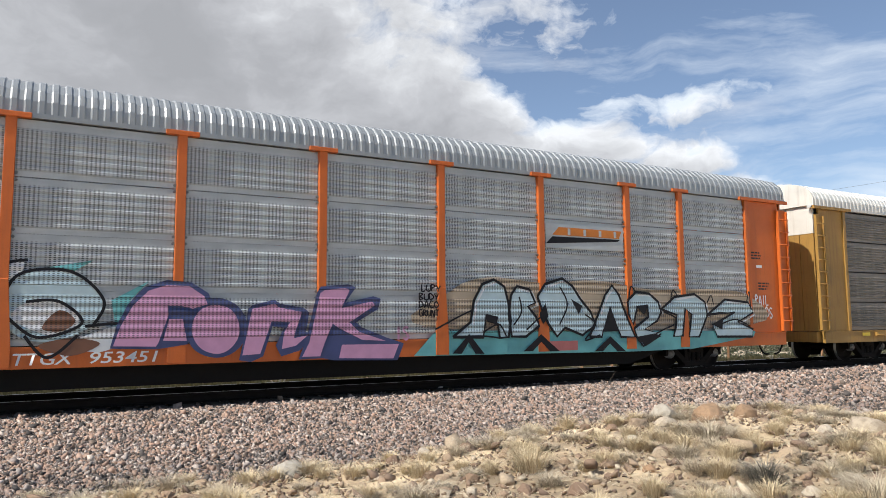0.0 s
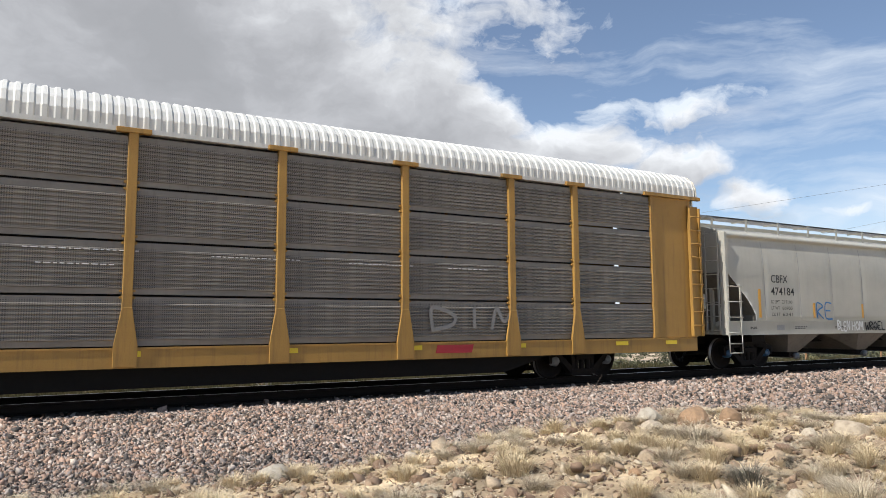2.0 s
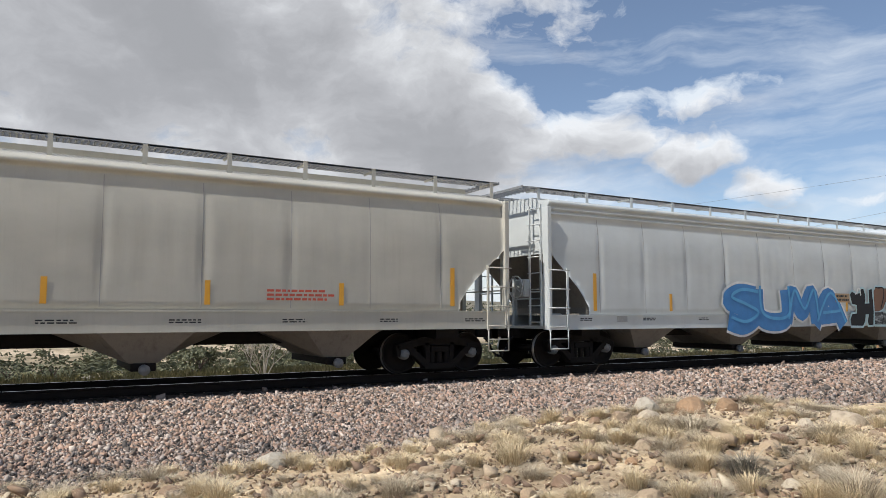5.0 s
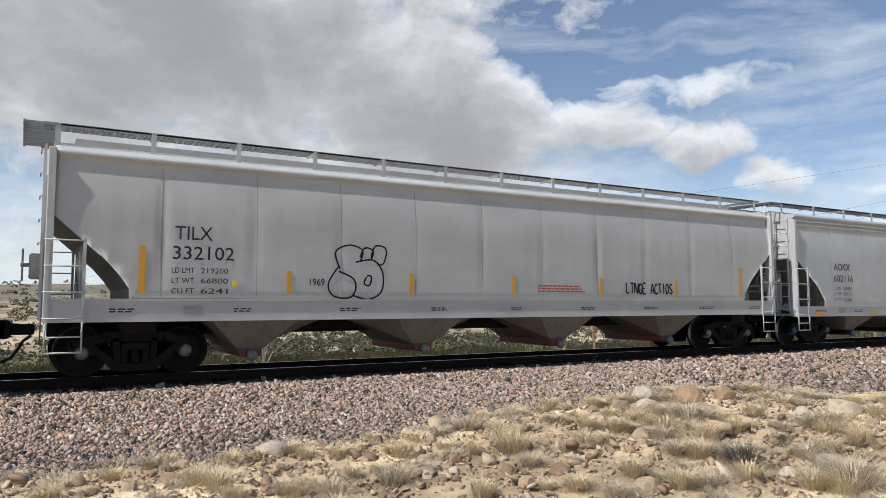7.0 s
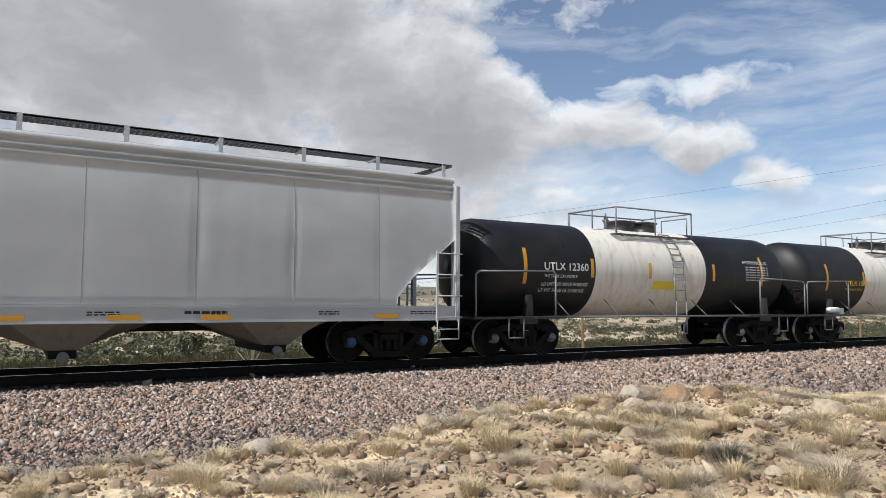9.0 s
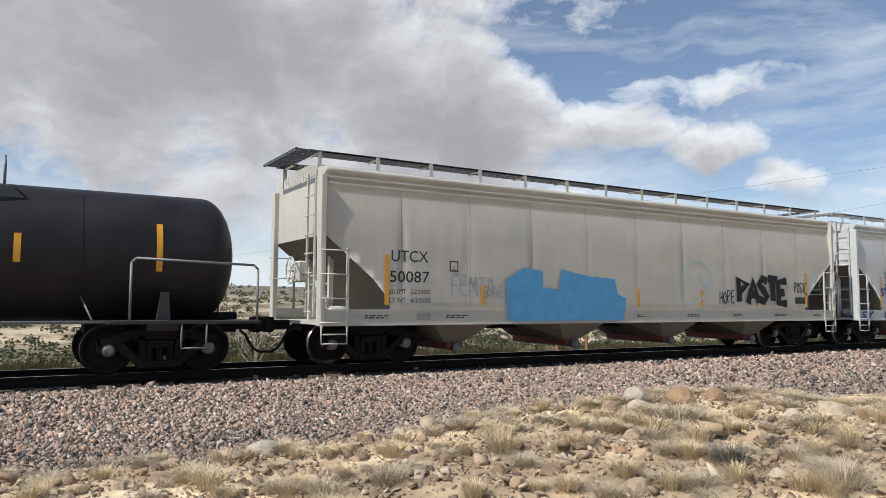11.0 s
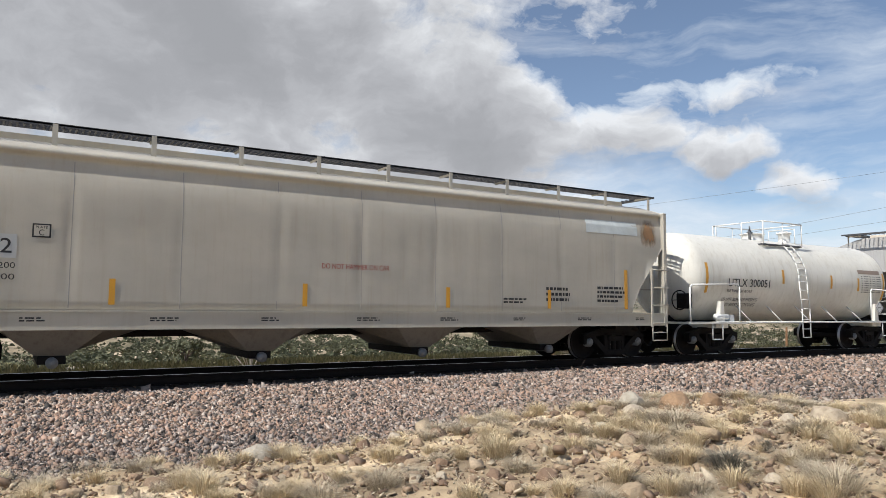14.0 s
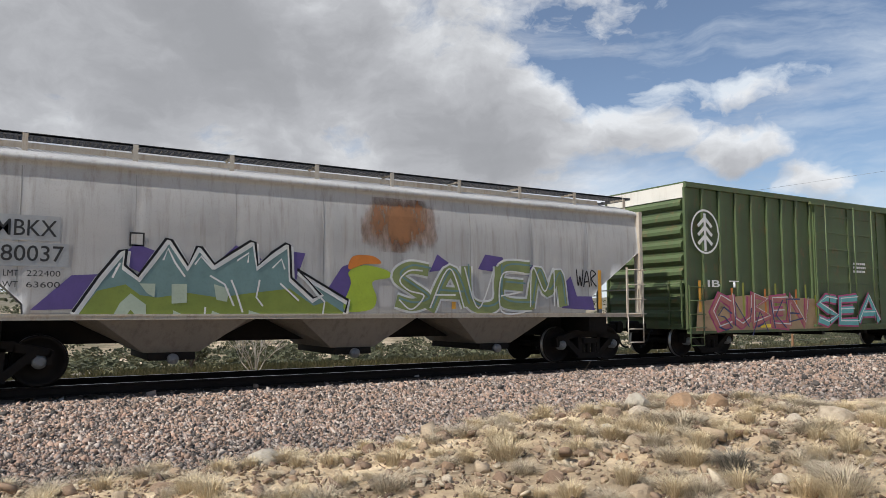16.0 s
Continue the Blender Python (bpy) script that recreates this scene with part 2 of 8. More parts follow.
def gravel_mat():
    m, n, l = nodes_of("ballast_bed")
    co = n.new("ShaderNodeTexCoord").outputs["Object"]
    v = n.new("ShaderNodeTexVoronoi")
    v.inputs["Scale"].default_value = 19
    l.new(co, v.inputs["Vector"])
    sp = n.new("ShaderNodeSeparateColor")
    l.new(v.outputs["Color"], sp.inputs[0])
    # near-black tones stand for the shadow in the gaps between loose stones
    col = ramp(n, l, sp.outputs[0], [(0.0, (0.02, 0.017, 0.015)), (0.6, (0.07, 0.055, 0.046)), (1.0, (0.14, 0.115, 0.10))])
    return finish(m, n, l, col, 0.9, v.outputs["Distance"], 1.0, 0.03)


M["soil"], M["gravel"] = soil_mat(), gravel_mat()
sheet("ground", lines(-3, 30, 0.22, -2600, 3400), lines(-16, 8, 0.22, -300, 3600), nat, M["soil"],
      "dry tan desert ground with scrub slopes beyond the tracks", "ground")
sheet("ballast_bed", lines(-4, 40, 0.25, -150, 220, 1.3), list(np.arange(-7.7, 6.0, 0.2)), lambda x, y: bed(y) + 0.02 * noise.noise((x * 1.3, y * 1.3, 2)),
      M["gravel"], "grey and pink crushed stone railway embankment", "ballast")


def stones(name, count, region, size, seed, material, label, height, flat=0.85):
    """Loose crushed stones as one mesh of small distorted blocks."""
    rng = np.random.default_rng(seed)
    base = np.array([(x, y, z) for x in (-1, 1) for y in (-1, 1) for z in (-1, 1)], float) * 0.5
    quads = np.array([(0, 1, 3, 2), (4, 6, 7, 5), (0, 4, 5, 1), (2, 3, 7, 6), (0, 2, 6, 4), (1, 5, 7, 3)])
    x0, x1, y0, y1 = region
    px, py = rng.uniform(x0, x1, count), rng.uniform(y0, y1, count)
    pz = np.array([height(a, b) for a, b in zip(px, py)])
    s = rng.lognormal(0, 0.33, count) * size
    v = base[None] * (1 + rng.uniform(-0.38, 0.38, (count, 8, 3)))
    v *= (rng.uniform(0.65, 1.3, (count, 1, 3)) * np.array([1, 1, flat]))
    e = rng.uniform(-0.75, 0.75, (count, 2))
    t = rng.uniform(0, 6.283, count)
    c, sn = np.cos(t), np.sin(t)
    v[:, :, 2] += v[:, :, 0] * e[:, 0:1] + v[:, :, 1] * e[:, 1:2]
    x = v[:, :, 0] * c[:, None] - v[:, :, 1] * sn[:, None]
    y = v[:, :, 0] * sn[:, None] + v[:, :, 1] * c[:, None]
    out = np.stack([x, y, v[:, :, 2]], 2) * s[:, None, None] + np.stack([px, py, pz + rng.uniform(-0.1, 0.75, count) * s], 1)[:, None]
    me = bpy.data.meshes.new(name)
    idx = (quads[None] + (np.arange(count) * 8)[:, None, None]).reshape(-1)
    me.vertices.add(count * 8)
    me.vertices.foreach_set("co", out.reshape(-1))
    me.loops.add(count * 24)
    me.loops.foreach_set("vertex_index", idx.astype(np.int32))
    me.polygons.add(count * 6)
    me.polygons.foreach_set("loop_start", np.arange(0, count * 24, 4, dtype=np.int32))
    me.update(calc_edges=True)
    me.materials.append(material)
    return tagged(new(name, me), label, "stones", kind="stuff")


M["stone"] = island_mat("crushed_stone", [(0.0, (0.03, 0.027, 0.025)), (0.22, (0.11, 0.093, 0.082)), (0.38, (0.31, 0.215, 0.155)), (0.58, (0.50, 0.325, 0.235)),
                                          (0.78, (0.30, 0.255, 0.23)), (1.0, (0.66, 0.55, 0.46))], 0.85, 70, 0.15)


def old_ballast(m):
    """Older, dark grey stone lies along the foot of the bank."""
    n, l = m.node_tree.nodes, m.node_tree.links
    b = n["Principled BSDF"]
    col = b.inputs["Base Color"].links[0].from_socket
    co = n.new("ShaderNodeTexCoord").outputs["Object"]
    sep = n.new("ShaderNodeSeparateXYZ")
    l.new(co, sep.inputs[0])
    add = n.new("ShaderNodeMath")
    add.operation = "MULTIPLY_ADD"
    add.inputs[1].default_value = 2.4
    l.new(noise_node(n, l, co, 0.8, 4), add.inputs[0])
    l.new(sep.outputs[1], add.inputs[2])
    mr = n.new("ShaderNodeMapRange")
    mr.inputs[1].default_value, mr.inputs[2].default_value, mr.inputs[3].default_value, mr.inputs[4].default_value = -3.7, -2.5, 0.65, 0.0
    l.new(add.outputs[0], mr.inputs[0])
    old = mix(n, l, 1.0, col, (0.60, 0.63, 0.66), "MULTIPLY")
    l.new(mix(n, l, mr.outputs[0], col, old), b.inputs["Base Color"])


old_ballast(M["stone"])
M["pebble"] = island_mat("desert_pebbles", [(0.0, (0.13, 0.085, 0.06)), (0.4, (0.27, 0.18, 0.115)), (0.75, (0.40, 0.30, 0.195)), (1.0, (0.56, 0.47, 0.34))])
stones("ballast_stones", 140000, (-0.9, 14, -5.5, -1.4), 0.0255, 3, M["stone"], "grey and pink crushed ballast stones", lambda x, y: bed(y))
stones("ballast_stones", 46000, (14, 30, -6.9, -1.4), 0.036, 4, M["stone"], "grey and pink crushed ballast stones", lambda x, y: bed(y))
stones("ballast_stones", 7000, (-1.6, 30, -1.35, 3.6), 0.045, 5, M["stone"], "grey and pink crushed ballast stones between the rails", lambda x, y: bed(y) - 0.03)
stones("desert_pebbles", 13000, (-1.5, 14, -13.5, -5.1), 0.026, 6, M["pebble"], "small tan and brown stones on dry soil", nat, 0.6)
stones("desert_pebbles", 2600, (-1.0, 16, -13.0, -5.6), 0.05, 7, M["pebble"], "flat tan and brown stones on dry soil", nat, 0.45)
stones("desert_pebbles", 260, (-1.0, 16, -13.0, -5.8), 0.085, 8, M["pebble"], "flat brown sandstone slabs on dry soil", lambda x, y: nat(x, y) - 0.02, 0.4)


# ---- mesh helpers ----
def part(name, bm, material, parent, label="", smooth=False):
    me = bpy.data.meshes.new(name)
    if smooth:
        for f in bm.faces:
            f.smooth = True
    bm.to_mesh(me)
    bm.free()
    me.materials.append(material)
    return shared(name, me, parent, label)


def shared(name, me, parent, label="", at=None):
    ob = new(name, me)
    ob.parent = parent
    if at is not None:
        ob.matrix_basis = at
    return tagged(ob, label)


def islands(bm):
    """The loose bodies of a mesh, each as a mesh of its own, the largest first."""
    seen, out = set(), []
    bm.verts.index_update()
    for v in bm.verts:
        if v.index in seen:
            continue
        heap, group = [v], []
        seen.add(v.index)
        while heap:
            a = heap.pop()
            group.append(a)
            for e in a.link_edges:
                b = e.other_vert(a)
                if b.index not in seen:
                    seen.add(b.index)
                    heap.append(b)
        new_bm = bmesh.new()
        twin = {a.index: new_bm.verts.new(a.co) for a in group}
        for f in {f for a in group for f in a.link_faces}:
            g = new_bm.faces.new([twin[a.index] for a in f.verts])
            g.smooth, g.material_index = f.smooth, f.material_index
        size = [max(a.co[i] for a in group) - min(a.co[i] for a in group) for i in range(3)]
        out.append((sum(size), len(out), new_bm))
    bm.free()
    return [b for _, _, b in sorted(out, key=lambda q: (-q[0], q[1]))]


def assembly(name, piece, bm, material, parent, label=""):
    """The largest body becomes the part, the others are pieces under it."""
    first, *rest = islands(bm)
    ob = part(name, first, material, parent, label)
    for b in rest:
        part(piece, b, material, ob)
    return ob


def mesh_of(name, bm, *materials):
    me = bpy.data.meshes.new(name)
    bm.to_mesh(me)
    bm.free()
    for m in materials:
        me.materials.append(m)
    return me


def box(bm, x0, x1, y0, y1, z0, z1, mi=0):
    v = [bm.verts.new((x, y, z)) for x in (x0, x1) for y in (y0, y1) for z in (z0, z1)]
    for q in ((0, 1, 3, 2), (4, 6, 7, 5), (0, 4, 5, 1), (2, 3, 7, 6), (0, 2, 6, 4), (1, 5, 7, 3)):
        bm.faces.new([v[i] for i in q]).material_index = mi
    return v


def bevelled(bm, width=0.012):
    bmesh.ops.bevel(bm, geom=bm.edges[:], offset=width, segments=1, affect="EDGES", clamp_overlap=True)
    return bm


def prism(bm, outline, y0, y1):
    """An outline of (x, z) drawn out from y0 to y1."""
    a = [bm.verts.new((x, y0, z)) for x, z in outline]
    b = [bm.verts.new((x, y1, z)) for x, z in outline]
    k = len(a)
    bm.faces.new(a)
    bm.faces.new(b[::-1])
    for i in range(k):
        bm.faces.new((a[i], b[i], b[(i + 1) % k], a[(i + 1) % k]))


def rod(bm, p, q, r, sides=6, mi=0):
    p, q = Vector(p), Vector(q)
    d = (q - p).normalized()
    s = d.orthogonal().normalized()
    t = d.cross(s)
    ring = []
    for c in (p, q):
        ring.append([bm.verts.new(c + (s * math.cos(6.2832 * i / sides) + t * math.sin(6.2832 * i / sides)) * r) for i in range(sides)])
    for i in range(sides):
        f = bm.faces.new((ring[0][i], ring[0][(i + 1) % sides], ring[1][(i + 1) % sides], ring[1][i]))
        f.smooth, f.material_index = sides > 5, mi
    for r_ in (ring[0][::-1], ring[1]):
        bm.faces.new(r_).material_index = mi


def tube(bm, pts, r, sides=6):
    for a, b in zip(pts[:-1], pts[1:]):
        rod(bm, a, b, r, sides)


def beam(bm, p, q, w, h, y0, y1):
    """A flat bar in the plane of the car's side from p to q (x, z), w thick at p and h at q."""
    (x0, z0), (x1, z1) = p, q
    d = math.hypot(x1 - x0, z1 - z0)
    nx, nz = -(z1 - z0) / d, (x1 - x0) / d
    prism(bm, [(x0 + nx * w / 2, z0 + nz * w / 2), (x1 + nx * h / 2, z1 + nz * h / 2), (x1 - nx * h / 2, z1 - nz * h / 2), (x0 - nx * w / 2, z0 - nz * w / 2)], y0, y1)


def lathe(bm, prof, axis="y", segs=32, at=(0, 0, 0), mi=None, ease=True):
    """A profile of (along, radius) turned about an axis."""
    rings = []
    for a, r in prof:
        ring = []
        for i in range(segs):
            c, s = math.cos(6.28318 * i / segs) * r, math.sin(6.28318 * i / segs) * r
            p = (c, a, s) if axis == "y" else (a, c, s) if axis == "x" else (c, s, a)
            ring.append(bm.verts.new((p[0] + at[0], p[1] + at[1], p[2] + at[2])))
        rings.append(ring)
    for k in range(len(rings) - 1):
        for i in range(segs):
            f = bm.faces.new((rings[k][i], rings[k][(i + 1) % segs], rings[k + 1][(i + 1) % segs], rings[k + 1][i]))
            f.smooth = ease
            if mi:
                f.material_index = mi[k]
    for ring, e in ((rings[0], 0), (rings[-1], -1)):
        if prof[e][1] > 0.002:
            f = bm.faces.new(ring)
            if mi:
                f.material_index = mi[e]


# ---- track ----
def railway():
    root = tagged(new("railway_track"), "standard gauge track with dark rusty rails on timber sleepers", "railway track", kind="structure")
    prof = [(-0.075, -0.18), (0.075, -0.18), (0.07, -0.165), (0.012, -0.145), (0.012, -0.045), (0.036, -0.035), (0.036, -0.006), (0.03, 0.0), (-0.03, 0.0), (-0.036, -0.006),
            (-0.036, -0.035), (-0.012, -0.045), (-0.012, -0.145), (-0.07, -0.165)]
    for y in (-0.755, 0.755):
        bm = bmesh.new()
        a = [bm.verts.new((-160, y + p, q)) for p, q in prof]
        b = [bm.verts.new((240, y + p, q)) for p, q in prof]
        for i in range(len(prof)):
            f = bm.faces.new((a[i], a[(i + 1) % len(prof)], b[(i + 1) % len(prof)], b[i]))
            f.material_index = 1 if i == 7 else 0
        bm.faces.new(a)
        bm.faces.new(b)
        shared("rail", mesh_of("rail", bm, M["rail_steel"], M["rail_top"]), root, "rusty steel rail with a polished head")
    bm = bmesh.new()
    box(bm, -0.115, 0.115, -1.3, 1.3, -0.36, -0.185)
    tie = mesh_of("sleeper", bevelled(bm, 0.015), M["wood"])
    bm = bmesh.new()
    box(bm, -0.09, 0.09, -0.19, 0.19, -0.185, -0.172)
    for u in (-0.05, 0.05):
        for w in (-0.1, 0.1):
            rod(bm, (u, w, -0.175), (u, w, -0.15), 0.014, 6)
    plate = mesh_of("tie_plate", bm, M["rail_steel"])
    for i in range(-6, 62):
        s = shared("sleeper", tie, root, at=pose(i * 0.5, random.uniform(-0.02, 0.02), 0))
        for y in (-0.755, 0.755):
            shared("tie_plate", plate, s, at=pose(0, y, 0))


railway()


# ---- running gear, shared by all the cars ----
def wheelset_mesh():
    bm = bmesh.new()
    R = 0.457
    for s in (-1, 1):
        lathe(bm, [(s * 0.68, 0.1), (s * 0.68, R + 0.0), (s * 0.69, R + 0.024), (s * 0.712, R + 0.024), (s * 0.73, R + 0.002), (s * 0.815, R - 0.003), (s * 0.82, R - 0.03),
                   (s * 0.80, R - 0.075), (s * 0.745, R - 0.10), (s * 0.75, 0.2), (s * 0.80, 0.16), (s * 0.83, 0.12), (s * 0.83, 0.05)], "y", 40,
              mi=[0, 0, 0, 0, 1, 0, 0, 0, 0, 0, 0, 0, 0])
    rod(bm, (0, -1.0, 0), (0, 1.0, 0), 0.085, 12)
    return mesh_of("wheelset", bm, M["wheel"], M["worn"])


def cap_mesh(material):
    bm = bmesh.new()
    for s in (-1,):
        lathe(bm, [(s * 0.93, 0.125), (s * 1.06, 0.13), (s * 1.075, 0.105), (s * 1.11, 0.10), (s * 1.12, 0.03)], "y", 20)
        for k in range(3):
            a = 2.0944 * k
            rod(bm, (0.06 * math.cos(a), s * 1.10, 0.06 * math.sin(a)), (0.06 * math.cos(a), s * 1.135, 0.06 * math.sin(a)), 0.02, 6)
    return mesh_of("bearing_cap", bm, material)


def sideframe_mesh():
    bm = bmesh.new()
    y0, y1 = -1.10, -0.90
    for s in (-1, 1):
        beam(bm, (s * 0.50, 0.72), (s * 1.07, 0.60), 0.17, 0.13, y0, y1)
        beam(bm, (s * 1.05, 0.64), (s * 1.05, 0.40), 0.12, 0.07, y0, y1)
        beam(bm, (s * 0.74, 0.60), (s * 0.74, 0.42), 0.08, 0.06, y0, y1)
        beam(bm, (s * 0.80, 0.60), (s * 0.34, 0.20), 0.13, 0.15, y0 - 0.01, y1)
        beam(bm, (s * 0.33, 0.70), (s * 0.30, 0.20), 0.11, 0.11, y0, y1)
        box(bm, s * 0.89 - 0.15, s * 0.89 + 0.15, y0 - 0.02, y1, 0.57, 0.66)
    beam(bm, (-0.52, 0.73), (0.52, 0.73), 0.18, 0.18, y0, y1)
    beam(bm, (-0.40, 0.17), (0.40, 0.17), 0.13, 0.13, y0 - 0.02, y1 + 0.03)
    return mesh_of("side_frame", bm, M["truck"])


def spring_mesh():
    bm = bmesh.new()
    prof = [(0.24 + 0.02 * i, 0.062 if i % 2 else 0.088) for i in range(13)]
    lathe(bm, prof, "z", 10, (0, -1.04, 0))
    return mesh_of("spring", bm, M["truck"])


def bolster_mesh():
    bm = bmesh.new()
    box(bm, -0.24, 0.24, -1.14, 1.14, 0.48, 0.62)
    box(bm, -0.2, 0.2, -0.7, 0.7, 0.40, 0.72)
    lathe(bm, [(0.70, 0.22), (0.82, 0.20)], "z", 16)
    for s in (-1, 1):
        box(bm, s * 0.37 - 0.05, s * 0.37 + 0.05, -0.86, 0.86, 0.36, 0.52)
    return mesh_of("bolster", bevelled(bm, 0.015), M["truck"])


WHEELS, CAPS, CAPS_B, FRAME_, SPRING, BOLSTER = wheelset_mesh(), cap_mesh(M["cap"]), cap_mesh(M["cap_blue"]), sideframe_mesh(), spring_mesh(), bolster_mesh()
ROLLERS = []
TRAIN = []


def bogie(car, cx, wheelbase=1.78, blue=False, radius=0.457):
    """Two wheelsets that turn, two cast side frames with springs and a bolster."""
    k = radius / 0.457
    for s in (-1, 1):
        w = shared("wheelset", WHEELS, car, "dark steel wheels on an axle", pose(cx + s * wheelbase / 2, 0, radius))
        for turn in (0, 180):
            shared("bearing_cap", CAPS_B if blue else CAPS, w, "round bolted roller bearing cap", pose(0, 0, 0, 0, 0, turn))
        ROLLERS.append((w, cx + s * wheelbase / 2, radius))
    shared("bolster", BOLSTER, car, "", pose(cx, 0, radius - 0.457))
    for turn in (0, 180):
        f = shared("side_frame", FRAME_, car, "grimy cast steel truck side frame", pose(cx, 0, radius - 0.457, 0, 0, turn))
        for u in (-0.19, 0.0, 0.19):
            shared("spring", SPRING, f, "coil spring", pose(u, 0, 0))


def coupler(car, x, s, z=0.86):
    """Draft gear, knuckle and air hose at a car's end; s is the way it points along the track."""
    bm = bmesh.new()
    box(bm, min(x, x + s * 0.42), max(x, x + s * 0.42), -0.11, 0.11, z - 0.10, z + 0.10)
    bevelled(bm, 0.02)
    part("coupler", bm, M["truck"], car, "dark cast knuckle coupler")
    bm = bmesh.new()
    prism(bm, [(x + s * 0.38, z - 0.15), (x + s * 0.38, z + 0.16), (x + s * 0.56, z + 0.18), (x + s * 0.62, z + 0.1), (x + s * 0.60, z - 0.13), (x + s * 0.5, z - 0.18)], -0.19, 0.17)
    bevelled(bm, 0.025)
    part("knuckle", bm, M["truck"], car)
    bm = bmesh.new()
    pts = [(x + s * u, -0.36, z - 0.1 - d) for u, d in ((0.05, 0.0), (0.18, 0.10), (0.26, 0.26), (0.36, 0.40), (0.50, 0.47), (0.62, 0.46))]
    tube(bm, pts, 0.028, 8)
    part("air_hose", bm, M["hose"], car, "black rubber air hose")


def side_ladder(car, x, s, y, material, z0=0.52, zs=1.0, top=2.42, width=0.56, rungs=4):
    """A ladder of round rungs beside a car's corner, with a stirrup under the sill; s points inwards."""
    d = -1 if y < 0 else 1
    bm = bmesh.new()
    for i in range(rungs):
        z = zs + 0.05 + (top - zs - 0.05) * i / (rungs - 1)
        rod(bm, (x - s * 0.04, y + d * 0.05, z), (x + s * (width + 0.05), y + d * 0.05, z), 0.014, 6)
    for u in (0.0, width):
        box(bm, min(x + s * u, x + s * (u + 0.05)), max(x + s * u, x + s * (u + 0.05)), y - 0.012, y + 0.012 + 0.02, zs - 0.05, top + 0.06)
    assembly("side_ladder", "rung", bm, material, car, "ladder of thin round rungs")
    bm = bmesh.new()
    a, b = x + s * 0.02, x + s * (width + 0.02)
    tube(bm, [(a, y, zs - 0.02), (a, y, z0), (b, y, z0), (b, y, zs - 0.02)], 0.016)
    rod(bm, (a, y, (z0 + zs) / 2), (b, y, (z0 + zs) / 2), 0.014)
    part("stirrup_step", bm, material, car)


def end_ladder(car, x, s, y, material, z0=1.1, z1=4.0, n=8, width=0.45):
    bm = bmesh.new()
    for u in (0, width):
        box(bm, x - 0.02, x + 0.02, y + u - 0.025, y + u + 0.025, z0 - 0.1, z1 + 0.1)
    for i in range(n):
        z = z0 + (z1 - z0) * i / (n - 1)
        rod(bm, (x + s * 0.06, y, z), (x + s * 0.06, y + width, z), 0.013)
        rod(bm, (x, y, z), (x + s * 0.06, y, z), 0.011, 4)
    part("end_ladder", bm, material, car, "end ladder of round rungs")


def brake_wheel(car, x, y, z, material):
    bm = bmesh.new()
    n = 20
    pts = [(x, y + 0.28 * math.cos(6.2832 * i / n), z + 0.28 * math.sin(6.2832 * i / n)) for i in range(n + 1)]
    tube(bm, pts, 0.017)
    for k in range(5):
        a = 1.2566 * k
        rod(bm, (x, y, z), (x, y + 0.28 * math.cos(a), z + 0.28 * math.sin(a)), 0.012)
    rod(bm, (x - 0.03, y, z), (x + 0.16, y, z), 0.035, 8)
    part("brake_wheel", bm, material, car, "spoked hand brake wheel")
    bm = bmesh.new()
    box(bm, x + 0.10, x + 0.30, y - 0.22, y + 0.22, z - 0.25, z + 0.2)
    part("brake_housing", bevelled(bm, 0.03), material, car)


# ---- writing and spray paint ----
def lettering(car, name, body, x0, z0, x1, z1, y, material, label="", fat=0.0, shear=0.0):
    """Text in the built-in font, fitted to a box on the car's near side."""
    cu = bpy.data.curves.new(name, "FONT")
    cu.body, cu.offset, cu.shear = body, fat, shear
    cu.resolution_u = 3
    ob = bpy.data.objects.new(name, cu)
    me = bpy.data.meshes.new_from_object(ob)
    bpy.data.objects.remove(ob)
    bpy.data.curves.remove(cu)
    co = np.zeros(len(me.vertices) * 3)
    me.vertices.foreach_get("co", co)
    co = co.reshape(-1, 3)
    lo, hi = co.min(0), co.max(0)
    k = (co - lo) / np.maximum(hi - lo, 1e-6)
    out = np.stack([x0 + k[:, 0] * (x1 - x0), np.full(len(k), y), z0 + k[:, 1] * (z1 - z0)], 1)
    me.vertices.foreach_set("co", out.reshape(-1))
    me.materials.clear()
    me.materials.append(material)
    me.update()
    return shared(name, me, car, label)


def spline(pts, closed=False, n=7):
    k = len(pts)
    out = []
    for i in range(k if closed else k - 1):
        p = [pts[(i + j) % k] if closed else pts[min(k - 1, max(0, i + j))] for j in (-1, 0, 1, 2)]
        for s in range(n):
            t = s / n
            out.append(tuple(0.5 * (2 * p[1][c] + (p[2][c] - p[0][c]) * t + (2 * p[0][c] - 5 * p[1][c] + 4 * p[2][c] - p[3][c]) * t * t
                                    + (3 * p[1][c] - p[0][c] - 3 * p[2][c] + p[3][c]) * t ** 3) for c in (0, 1)))
    if not closed:
        out.append(pts[-1])
    return out


